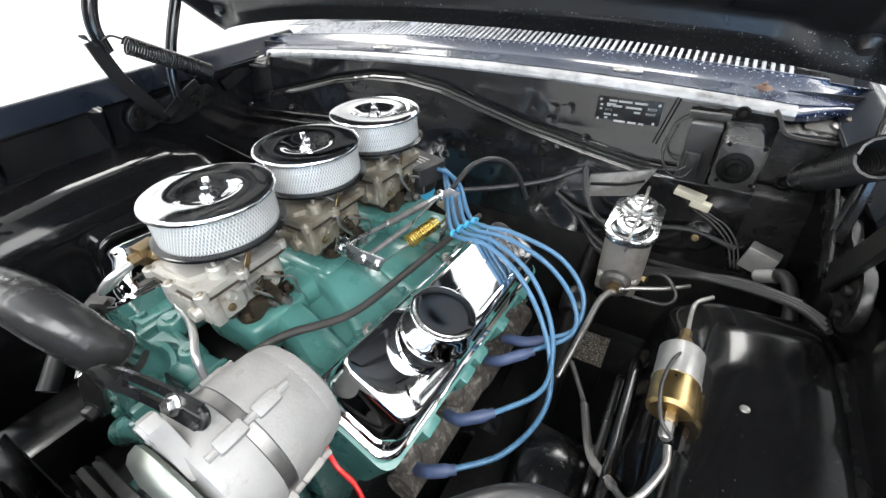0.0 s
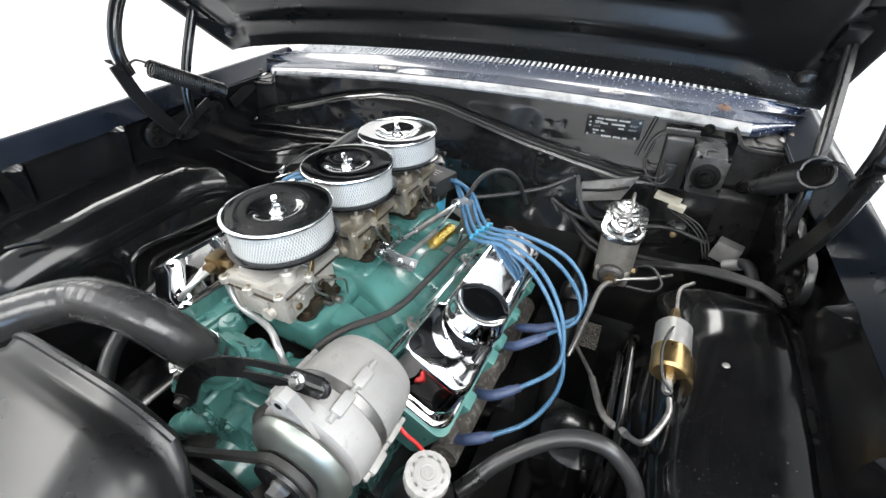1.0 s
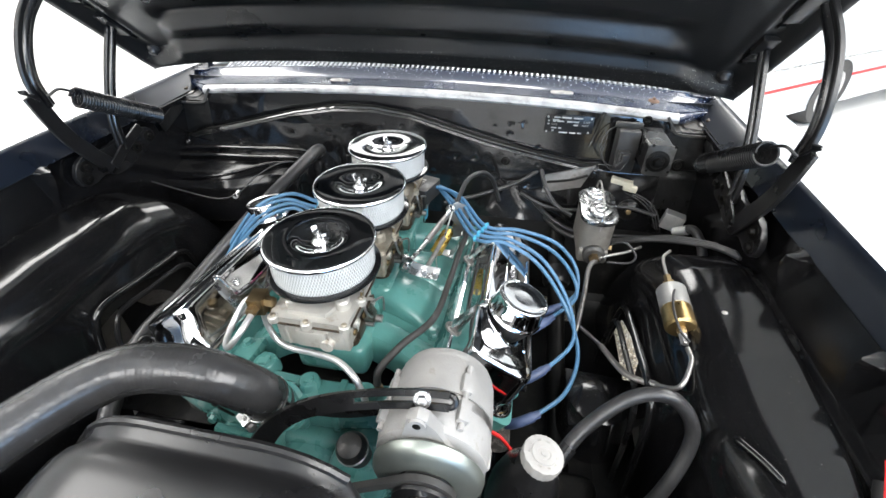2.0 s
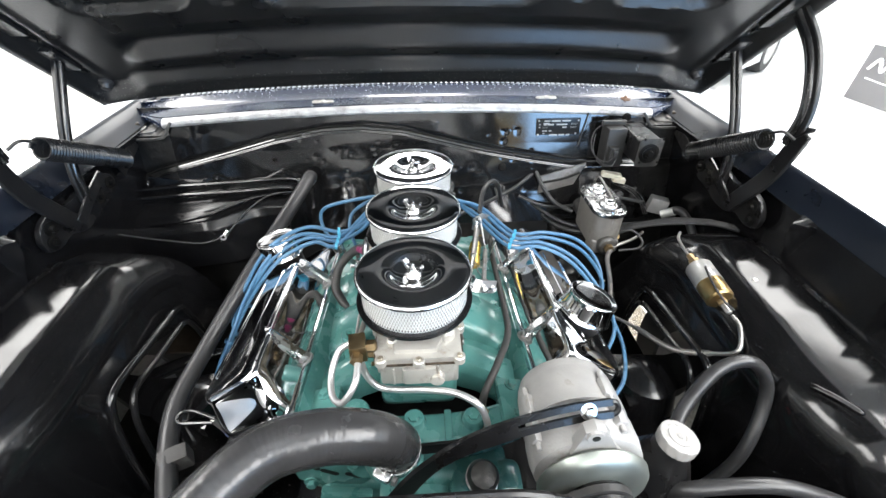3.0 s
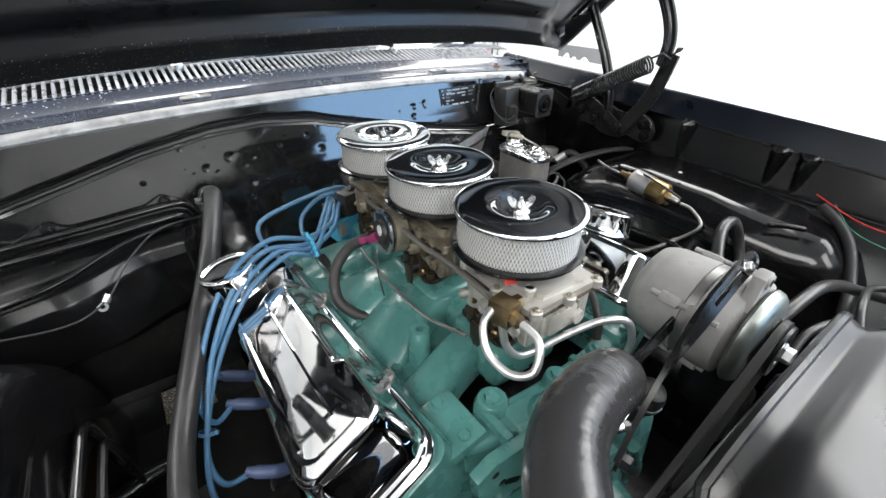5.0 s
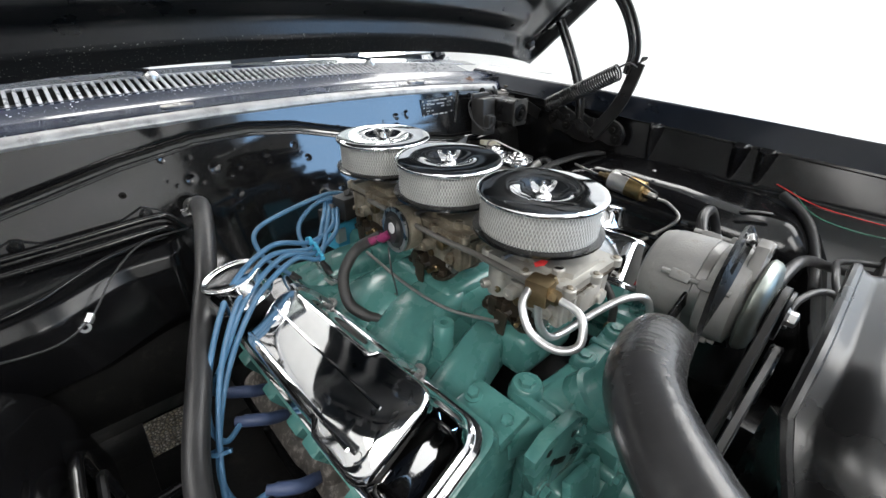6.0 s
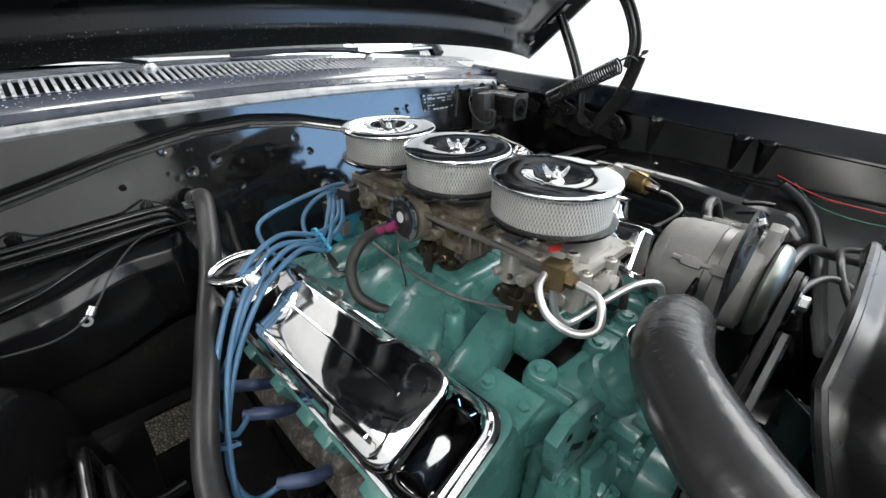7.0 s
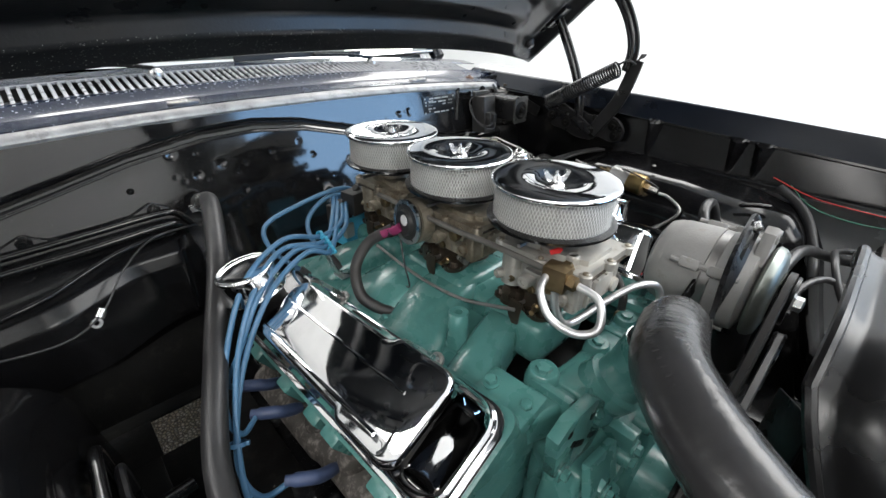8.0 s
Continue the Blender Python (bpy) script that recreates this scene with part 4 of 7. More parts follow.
for x, y, z, r in ((-0.101, -0.262, 0.716, 0.021), (-0.008, -0.287, 0.722, 0.017), (0.085, -0.285, 0.716, 0.017)):
    part("plug", joined(lathe([(r * 1.15, -0.012), (r * 1.1, 0.0), (r, 0.004), (r * 0.95, 0.010), (r * 0.85, 0.012), (0, 0.012)], 24, pose(x, y, z)), lathe([(0, 0.01), (r * 0.55, 0.01), (r * 0.5, 0.016), (0, 0.016)], 6, pose(x, y, z))), TEAL, water)
timing = thing("timing_cover", (0, -0.36, 0.5), "teal timing cover and water pump", "timing cover")
part("cover", joined(box(0.28, 0.07, 0.30, pose(0, -0.312, 0.50), 0.02, 3), box(0.12, 0.05, 0.09, pose(-0.10, -0.335, 0.60, 0, 12, 0), 0.012, 3), box(0.11, 0.05, 0.10, pose(0.10, -0.335, 0.59, 0, -10, 0), 0.012, 3)), TEAL, timing)
part("pump_body", lathe([(0.095, 0), (0.09, 0.03), (0.07, 0.036), (0.05, 0.045), (0.04, 0.09), (0, 0.09)], 32, pose(0, -0.345, 0.55, 90)), TEAL, timing)
for k in range(7):
    a = radians(-20 + 37 * k)
    part("pump_bolt", joined(lathe([(0, 0), (0.014, 0), (0.013, 0.018), (0, 0.018)], 16, seat((0.088 * math.cos(a), -0.36, 0.55 + 0.088 * math.sin(a)), (0, -1, 0))), bolt((0.088 * math.cos(a), -0.381, 0.55 + 0.088 * math.sin(a)), (0, -1, 0), 0.008, 0.008)), TEAL, timing)
part("lower_outlet", tube([(-0.08, -0.36, 0.58), (-0.13, -0.375, 0.56), (-0.18, -0.385, 0.52)], 0.026, 18), TEAL, timing)
part("plate", box(0.075, 0.012, 0.05, pose(-0.115, -0.365, 0.645, -18, 14, 0), 0.003), TEAL, timing)

HP = [(-0.190, 0.735), (-0.165, 0.748), (-0.110, 0.742), (-0.072, 0.708), (-0.072, 0.664), (-0.098, 0.636), (-0.150, 0.636), (-0.184, 0.672)]
part("end_plate", prism(HP, -0.012, 0.004, pose(0, -0.336, 0, 90), 0.003), TEAL, timing)
# thin black inlays on the solid plate give the shade inside slots and holes
for x, z, w, a in ((-0.135, 0.689, 0.030, -35), (-0.102, 0.676, 0.026, -35)):
    part("slot", prism(rrect(-w / 2, w / 2, -0.0045, 0.0045, 0.0044), 0, 0.0006, pose(x, -0.3401, z, 90, 0, 0) @ pose(0, 0, 0, 0, 0, a), 0), BLACK_DULL, timing, "flat dark inlay for the slot's shade")
for x, z in ((-0.165, 0.729), (-0.152, 0.702), (-0.115, 0.718)):
    part("hole", lathe([(0, 0.0006), (0.005, 0.0006), (0.005, 0), (0, 0)], 14, pose(x, -0.3401, z, 90)), BLACK_DULL, timing, "flat dark disc for the bolt hole's shade")
part("bolt", bolt((-0.165, -0.341, 0.664), (0, -1, 0), 0.008, 0.008), TEAL, timing)

# carburetors
CARB_Y = (-0.178, 0.0, 0.177)


def carburetor(y, clean):
    c = thing("carburetor", (0, y, 0.745), "two-barrel carburetor of stained cast zinc", "carburetor", "carburetors")
    body, top = (ZINC_CLEAN, ZINC_CLEAN) if clean else (ZINC, ZINC)
    M = lambda x, yy, z, *r: pose(x, y + yy, z, *r)
    P = lambda x, yy, z: Vector((x, y + yy, z))
    # dark throttle body: lobed flange, two bores, bosses
    lobes = [((0.050 + 0.010 * math.cos(4 * a + math.pi)) * math.cos(a) * 1.08, (0.050 + 0.010 * math.cos(4 * a + math.pi)) * math.sin(a) * 0.92) for a in [2 * math.pi * k / 48 for k in range(48)]]
    part("throttle_flange", prism(lobes, 0, 0.011, M(0, 0, 0.745), 0.002), CARB_BASE, c, "dark oily throttle flange")
    part("throttle_body", joined(prism(rrect(-0.046, 0.046, -0.032, 0.032, 0.028, 8), 0.0, 0.034, M(0, 0, 0.753), 0.003), box(0.03, 0.03, 0.03, M(0.042, -0.02, 0.770), 0.006), box(0.026, 0.034, 0.028, M(-0.045, 0.012, 0.770), 0.006)), CARB_BASE, c, "dark stained throttle body")
    for sx, sy in ((-1, -1), (1, -1), (-1, 1), (1, 1)):
        part("base_stud", bolt(P(sx * 0.043, sy * 0.037, 0.757), (0, 0, 1), 0.0075, 0.011), CARB_BASE, c)
    # main body
    part("main_body", joined(prism(rrect(-0.047, 0.05, -0.05, 0.036, 0.014, 5), 0.0, 0.052, M(0, 0, 0.788), 0.003), lathe([(0, 0), (0.018, 0), (0.018, 0.05), (0, 0.05)], 22, M(-0.040, 0.022, 0.788)), lathe([(0, 0), (0.016, 0), (0.016, 0.05), (0, 0.05)], 22, M(0.044, 0.022, 0.788))), body, c)
    part("float_bowl", joined(prism(rrect(-0.052, 0.060, -0.088, -0.030, 0.012, 5), 0.0, 0.048, M(0, 0, 0.792), 0.004), box(0.05, 0.016, 0.034, M(0.004, -0.086, 0.812), 0.005), lathe([(0, 0), (0.012, 0), (0.010, 0.012), (0, 0.014)], 18, seat(P(0.03, -0.086, 0.806), (0, -1, 0)))), body, c)
    part("gasket", prism(rrect(-0.061, 0.069, -0.095, 0.046, 0.014), 0, 0.002, M(0, 0, 0.840), 0), CARB_BASE, c, "brown stained gasket edge")
    # top cover with screw lugs
    lug = [(-0.05, -0.09), (0.004, -0.094), (0.062, -0.09), (0.066, -0.032), (-0.058, -0.03), (0.058, 0.040), (-0.052, 0.040)]
    part("air_horn", joined(prism(rrect(-0.058, 0.066, -0.092, 0.043, 0.012), 0, 0.010, M(0, 0, 0.842), 0.002), *[lathe([(0, 0), (0.0085, 0), (0.0085, 0.010), (0.007, 0.0115), (0, 0.0115)], 18, M(bx, by, 0.8415)) for bx, by in lug],
                            prism([(-0.03, -0.082), (0.03, -0.082), (0.044, -0.05), (0.040, -0.01), (-0.038, -0.01), (-0.042, -0.05)], 0, 0.010, M(0, 0, 0.850), 0.003), lathe([(0.042, 0), (0.040, 0.014), (0.037, 0.030), (0, 0.030)], 36, M(0, 0, 0.850))), top, c)
    part("neck_seal", lathe([(0.043, 0.0), (0.046, 0.002), (0.047, 0.010), (0.043, 0.016), (0.038, 0.018), (0, 0.018)], 40, M(0, 0, 0.866)), RUBBER, c, "black rubber neck seal")
    for bx, by in lug:
        part("screw", lathe([(0, 0), (0.0042, 0), (0.0042, 0.002), (0.003, 0.003), (0.001, 0.003), (0.001, 0.0022), (0, 0.0022)], 10, M(bx, by, 0.8525)), ZINC, c)
    # bosses, plugs and arms that stick out
    for bx, by, z, d, r, h in ((-0.052, -0.012, 0.81, (-1, 0, 0), 0.011, 0.014), (-0.05, 0.03, 0.803, (-1, 0.3, 0), 0.008, 0.016), (0.052, 0.008, 0.806, (1, 0, 0), 0.010, 0.018), (0.058, -0.055, 0.822, (1, 0, 0), 0.009, 0.010), (-0.05, -0.065, 0.806, (-1, -0.2, 0), 0.010, 0.010), (0.0, 0.034, 0.81, (0, 1, 0), 0.012, 0.012)):
        part("boss", lathe([(0, -0.004), (r, -0.004), (r * 0.92, h * 0.8), (r * 0.8, h), (r * 0.4, h), (r * 0.35, h - 0.002), (0, h - 0.002)], 16, seat(P(bx, by, z), d)), body, c)
    for k in range(4):
        part("casting_rib", box(0.004, 0.006, 0.036, M(-0.034 + 0.022 * k, -0.0895, 0.813), 0.0012), body, c)
    for sx in (-1, 1):
        part("corner_pillar", prism(rrect(-0.008, 0.008, -0.008, 0.008, 0.004, 3), 0, 0.05, M(sx * 0.050 + 0.004, -0.078, 0.790), 0.001), body, c)
        part("side_ledge", box(0.010, 0.060, 0.007, M(sx * 0.053 + 0.003, -0.035, 0.822), 0.002), body, c)
    part("pump_tower", joined(lathe([(0.0125, 0), (0.012, 0.014), (0.009, 0.017), (0, 0.017)], 20, M(0.046, -0.052, 0.851)), lathe([(0.0035, 0.015), (0.0035, 0.028), (0, 0.029)], 10, M(0.046, -0.052, 0.851))), top, c)
    part("pump_arm", strap([P(0.046, -0.052, 0.879), P(0.058, -0.040, 0.880), P(0.070, -0.030, 0.868)], 0.007, 0.0025), STEEL_DULL, c)
    part("vent_tower", lathe([(0.009, 0), (0.0085, 0.010), (0.006, 0.012), (0.006, 0.009), (0, 0.009)], 16, M(-0.034, -0.062, 0.851)), top, c)
    part("inlet_boss", lathe([(0.014, -0.004), (0.0135, 0.010), (0.011, 0.012), (0, 0.012)], 20, seat(P(-0.050, -0.060, 0.834), (-1, 0, 0))), top, c)
    for by, z in ((-0.06, 0.800), (-0.02, 0.797), (0.016, 0.800)):
        part("plug", lathe([(0, 0), (0.0065, 0), (0.006, 0.003), (0.003, 0.004), (0, 0.003)], 12, seat(P(-0.0535, by, z), (-1, 0, 0))), BRASS, c, "tarnished brass plug")
        part("plug", lathe([(0, 0), (0.006, 0), (0.0055, 0.003), (0.003, 0.004), (0, 0.003)], 12, seat(P(0.061, by, z + 0.006), (1, 0, 0))), BRASS, c, "tarnished brass plug")
    part("stain_seam", prism(rrect(-0.054, 0.062, -0.0900, 0.040, 0.012), 0, 0.0025, M(0, 0, 0.8375), 0), RUST, c, "rust-brown stained seam")
    part("inlet_nut", lathe([(0, 0), (0.010, 0), (0.010, 0.014), (0.006, 0.016), (0, 0.016)], 6, seat(P(-0.058, -0.06, 0.834), (-1, 0, 0))), BRASS, c, "brass fuel inlet nut")
    part("vacuum_nipple", lathe([(0, 0), (0.006, 0), (0.006, 0.008), (0.0035, 0.010), (0.0035, 0.026), (0, 0.026)], 10, seat(P(-0.05, -0.03, 0.772), (-1, -0.3, 0.2))), BRASS, c, "brass vacuum nipple")
    part("choke_shaft", tube([P(-0.056, -0.004, 0.866), P(-0.066, -0.004, 0.866), P(0.062, -0.004, 0.866)], 0.003, 8), STEEL_DULL, c)
    part("choke_lever", strap([P(0.058, -0.006, 0.868), P(0.064, -0.018, 0.858), P(0.066, -0.028, 0.842)], 0.009, 0.003, up=(1, 0, 0)), BRASS, c, "brassy choke lever")
    part("fast_idle_cam", prism([(0, -0.012), (0.014, -0.006), (0.016, 0.006), (0.004, 0.014), (-0.01, 0.008), (-0.012, -0.006)], 0, 0.004, seat(P(0.060, 0.012, 0.800), (1, 0, 0)), 0.0005), CARB_BASE, c)
    part("pump_link", tube([P(0.068, -0.03, 0.85), P(0.072, -0.03, 0.82), P(0.070, -0.005, 0.786), P(0.062, 0.006, 0.775)], 0.0023, 8), STEEL_DULL, c)
    part("throttle_shaft", tube([P(-0.066, -0.004, 0.766), P(0.07, -0.004, 0.766)], 0.0042, 10), STEEL_DULL, c)
    part("throttle_arm", prism([(-0.012, -0.010), (0.012, -0.010), (0.010, 0.018), (0.002, 0.030), (-0.008, 0.028)], 0, 0.003, seat(P(-0.064, -0.004, 0.766), (-1, 0, 0), 180), 0.0005), CARB_BASE, c)
    for sx in (-1, 1):
        sm = seat(P(sx * 0.026, -0.03, 0.768), (sx * 0.3, -1, 0.1))
        part("idle_screw", joined(lathe([(0, 0), (0.0035, 0), (0.0035, 0.022), (0, 0.022)], 10, sm), lathe([(0, 0.02), (0.006, 0.02), (0.006, 0.026), (0, 0.026)], 12, sm)), STEEL_DULL, c)
        part("idle_spring", sweep([sm @ Vector((0.0048 * math.cos(k * 0.9), 0.0048 * math.sin(k * 0.9), 0.002 + 0.0004 * k)) for k in range(44)], 0.0008, 5), STEEL, c)
    if clean:
        part("red_tag", prism([(-0.009, -0.003), (0.003, -0.004), (0.009, 0.0), (0.003, 0.004), (-0.009, 0.003)], 0, 0.001, seat(P(-0.048, -0.045, 0.8665), (-0.6, -0.5, 0.8), 20), 0), RED, c, "small red tag")
    return c


for _k, _y in enumerate(CARB_Y):
    carburetor(_y, _k == 0)


def air_cleaner(y):
    z = 0.941
    a = thing("air_cleaner", (0, y, z - 0.06), "round chrome air cleaner with white mesh filter", "air cleaner", "air cleaners")
    m = pose(0, y, z)
    part("base_pan", lathe([(0.03, -0.075), (0.042, -0.072), (0.045, -0.062), (0.082, -0.060), (0.088, -0.057), (0.0885, -0.053), (0.084, -0.051), (0.03, -0.051)], 56, m), BLACK_GLOSS, a, "black base pan")
    # pleated paper and expanded-metal screen
    N = 110
    bm = bmesh.new()
    rings = [[bm.verts.new(((0.0745 if k % 2 else 0.0785) * math.cos(math.pi * k / N), (0.0745 if k % 2 else 0.0785) * math.sin(math.pi * k / N), h)) for k in range(2 * N)] for h in (-0.053, -0.004)]
    for k in range(2 * N):
        bm.faces.new((rings[0][k], rings[0][(k + 1) % (2 * N)], rings[1][(k + 1) % (2 * N)], rings[1][k]))
    bm.transform(m)
    part("paper_element", bm, PAPER, a, "pleated paper greyed for the shade behind the screen")
    bm = bmesh.new()
    cols, rows, w = 116, 9, 0.00052
    h0, h1 = -0.052, -0.005
    for r in range(rows):
        za, zb = h0 + (h1 - h0) * r / rows, h0 + (h1 - h0) * (r + 1) / rows
        for k in range(cols):
            for d in (-1, 1):
                a0 = 2 * math.pi * (k + 0.5 * (r % 2)) / cols
                a1 = a0 + d * math.pi / cols
                p = [Vector((0.0798 * math.cos(q), 0.0798 * math.sin(q), zz)) for q, zz in ((a0 - w / 0.08, za), (a0 + w / 0.08, za), (a1 + w / 0.08, zb), (a1 - w / 0.08, zb))]
                bm.faces.new([bm.verts.new(v) for v in p])
    bm.transform(m)
    part("screen", bm, SCREEN, a, "white expanded metal screen")
    part("lid", lathe([(0.079, -0.006), (0.0845, -0.007), (0.0862, -0.0045), (0.0855, -0.001), (0.0825, 0.0012), (0.078, 0.0018), (0.06, 0.0014), (0.048, 0.0011), (0.041, 0.0003), (0.034, -0.004), (0.026, -0.0085), (0.012, -0.0095), (0, -0.0095)], 96, m), CHROME, a, sharp=70)
    nut = [lathe([(0, -0.0095), (0.0135, -0.0095), (0.012, -0.006), (0.008, -0.003), (0.0065, 0.004), (0.003, 0.0045), (0.003, 0.010), (0, 0.0105)], 20)]
    for s in (-1, 1):
        nut.append(loft([[Vector((s * x, t * q, z)) for x, z in ((0.004, -0.005), (0.011, -0.004), (0.0155, 0.002), (0.0178, 0.009), (0.0168, 0.0118), (0.0135, 0.0115), (0.0095, 0.005), (0.004, 0.003))] for t, q in ((-1, 0.0042), (1, 0.0042))]))
    nb = joined(*nut)
    nb.transform(m @ pose(0, 0, 0, 0, 0, {-0.178: -38, 0.0: -30, 0.177: -55}[y]))
    bmesh.ops.bevel(nb, geom=[e for e in nb.edges if e.is_manifold and e.calc_face_angle(0) > 0.9], offset=0.001, segments=2, affect="EDGES", clamp_overlap=True)
    part("wing_nut", nb, TIN, a)
    return a


for _y in CARB_Y:
    air_cleaner(_y)

# alternator
ALT = pose(0.217, -0.352, 0.780, 90)  # its z runs toward the front
alt = thing("alternator", ALT.translation, "cast aluminium alternator with black drive pulley", "alternator")
part("rear_case", lathe([(0, -0.085), (0.045, -0.085), (0.06, -0.08), (0.069, -0.06), (0.072, -0.02), (0.0725, -0.007), (0, -0.007)], 48, ALT), ALU, alt)
part("stator_ring", lathe([(0.066, -0.008), (0.0715, -0.006), (0.0715, 0.006), (0.066, 0.008)], 48, ALT), STEEL_DULL, alt, "dark laminated band")
part("front_case", joined(lathe([(0, 0.007), (0.0725, 0.007), (0.073, 0.03), (0.07, 0.048), (0.05, 0.056), (0, 0.056)], 48, ALT), prism([(-0.034, 0.050), (0.030, 0.050), (0.006, 0.082), (0.0, 0.098), (-0.012, 0.103), (-0.024, 0.096)], 0.040, 0.056, ALT, 0.003)), ALU, alt)
# black disc on the solid ear, the hole's shade as colour
part("ear_hole", lathe([(0, 0.0002), (0.0048, 0.0004), (0.005, -0.003), (0, -0.003)], 16, ALT @ pose(-0.012, 0.090, 0.0590)), BLACK_DULL, alt, "flat dark disc for the bolt hole's shade")
part("ear_boss", lathe([(0, -0.002), (0.0105, -0.002), (0.010, 0.0022), (0, 0.0022)], 20, ALT @ pose(-0.012, 0.090, 0.0565)), ALU, alt)
for q in (62, 152, 242, 332):
    part("seam_boss", box(0.020, 0.016, 0.030, ALT @ pose(0, 0, 0.016, 0, 0, q) @ pose(0.072, 0, 0), 0.004), ALU, alt)
    part("seam_boss", box(0.018, 0.016, 0.028, ALT @ pose(0, 0, -0.024, 0, 0, q) @ pose(0.070, 0, 0), 0.004), ALU, alt)
part("rear_step", lathe([(0.0, -0.086), (0.05, -0.086), (0.062, -0.080), (0.0665, -0.07), (0.067, -0.064)], 40, ALT), ALU, alt)
part("fan", lathe([(0.03, 0.056), (0.066, 0.058), (0.070, 0.062), (0.068, 0.070), (0.062, 0.076), (0.04, 0.080), (0, 0.080)], 48, ALT), FAN_ZINC, alt, "zinc-plated stamped fan disc")
part("pulley", lathe([(0.02, 0.076), (0.036, 0.078), (0.037, 0.082), (0.028, 0.089), (0.037, 0.096), (0.036, 0.1), (0.02, 0.1), (0.018, 0.094), (0, 0.094)], 40, ALT), BLACK_SATIN, alt)
part("shaft_nut", lathe([(0, 0.09), (0.014, 0.09), (0.014, 0.1), (0.011, 0.103), (0.011, 0.112), (0.006, 0.114), (0, 0.114)], 6, ALT), STEEL, alt)
for q in (62, 152, 242, 332):
    a = radians(q)
    part("through_bolt", tube([ALT @ Vector((0.0745 * math.cos(a), 0.0745 * math.sin(a), h)) for h in (-0.05, 0.04)], 0.004, 8), ALU, alt)

# fan shroud
shroud = thing("fan_shroud", (0, -0.6, 0.7), "gloss black stamped fan shroud", "fan shroud")


def shroud_ring(cx, hw, zt, zb, r, y):
    return [Vector((x, y - min(0.12, 0.5 * max(0.0, zt - 0.035 - z)), z)) for x, z in rrect(cx - hw, cx + hw, zb, zt, r, 8)]


SH = [(-0.492, 0.172, 0.903, 0.10), (-0.484, 0.182, 0.916, 0.11), (-0.483, 0.187, 0.922, 0.115), (-0.486, 0.190, 0.925, 0.115), (-0.494, 0.1905, 0.9235, 0.115), (-0.500, 0.1895, 0.919, 0.11), (-0.506, 0.1905, 0.918, 0.105), (-0.514, 0.194, 0.9225, 0.105),
      (-0.526, 0.196, 0.9225, 0.10), (-0.54, 0.198, 0.9195, 0.098), (-0.57, 0.203, 0.910, 0.095), (-0.60, 0.209, 0.899, 0.09), (-0.64, 0.217, 0.884, 0.08), (-0.68, 0.228, 0.868, 0.07)]
part("shell", loft([shroud_ring(0.016, hw - 0.014, zt, 0.44, r, y) for y, hw, zt, r in SH], cap=False), SHROUD_BLACK, shroud, sharp=60)
part("rolled_lip", sweep([Vector(p) for p in shroud_ring(0.016, 0.175, 0.9245, 0.44, 0.115, -0.487)][4:], 0.005, 8), SHROUD_BLACK, shroud)

# upper hose, heater hose, steering hose
def hose(name, pts, r, mat, label, category, seg=20, group=""):
    t = thing(name, pts[0], label, category, group)
    n = 36
    rr = [r * (1 + 0.0025 * math.sin(1.9 * k) + 0.003 * math.sin(0.77 * k)) for k in range(n * (len(pts) - 1) + 1)]
    part("tube", tube(pts, rr, seg, n), mat, t)
    return t


rad_hose = hose("radiator_hose", [(-0.030, -0.352, 0.762), (-0.032, -0.366, 0.805), (-0.060, -0.379, 0.846), (-0.110, -0.388, 0.866), (-0.170, -0.410, 0.873), (-0.225, -0.471, 0.866), (-0.27, -0.56, 0.85), (-0.3, -0.66, 0.82)], 0.0315, RUBBER_HOSE, "thick black moulded upper radiator hose", "hose", 28)
heat_hose = hose("heater_hose", [(-0.29, 0.42, 0.80), (-0.287, 0.37, 0.81), (-0.333, 0.221, 0.766), (-0.397, 0.085, 0.698), (-0.453, -0.047, 0.63), (-0.455, -0.186, 0.624), (-0.406, -0.336, 0.60), (-0.36, -0.42, 0.55)], 0.0165, RUBBER, "long black rubber heater hose beside the engine", "hose")
steer_hose = hose("steering_hose", [(0.381, -0.335, 0.70), (0.422, -0.29, 0.735), (0.485, -0.254, 0.775), (0.541, -0.251, 0.778), (0.579, -0.267, 0.714), (0.543, -0.317, 0.615), (0.489, -0.33, 0.506)], 0.0102, RUBBER, "looping black power steering hose", "hose")
part("cuff", tube([(-0.030, -0.352, 0.760), (-0.030, -0.356, 0.772), (-0.030, -0.3605, 0.787)], 0.0330, 28, 8), RUBBER_DULL, rad_hose, "slightly wider black end cuff")
RP = spline([(-0.075, -0.37, 0.855), (-0.166, -0.402, 0.87), (-0.225, -0.471, 0.865), (-0.27, -0.56, 0.85)], 12)
for k in range(8):
    p, t = RP[10 + k], (RP[11 + k] - RP[9 + k]).normalized()
    side = t.cross(Vector((0, 0, 1))).normalized()
    up = (side.cross(t) + 0.5 * side).normalized()
    m = Matrix.Translation(p + up * 0.0313) @ Matrix((t, up.cross(t), up)).transposed().to_4x4()
    part("lettering_bar", box(0.0035, 0.008 - 0.002 * (k % 3 == 1), 0.0008, m, 0.0003), RUBBER_HOSE, rad_hose)
part("end_cuff", tube([(-0.29, 0.42, 0.80), (-0.289, 0.405, 0.804), (-0.288, 0.39, 0.808)], 0.0182, 18), RUBBER_DULL, heat_hose, "thick black end cuff")
part("crimp_sleeve", tube([(0.381, -0.335, 0.70), (0.391, -0.325, 0.709), (0.402, -0.313, 0.719)], 0.0118, 16), BLACK_SATIN, steer_hose, "dark steel crimp sleeve")

# power steering reservoir
PS = pose(0.330, -0.374, 0.632, -3, 10, 0)
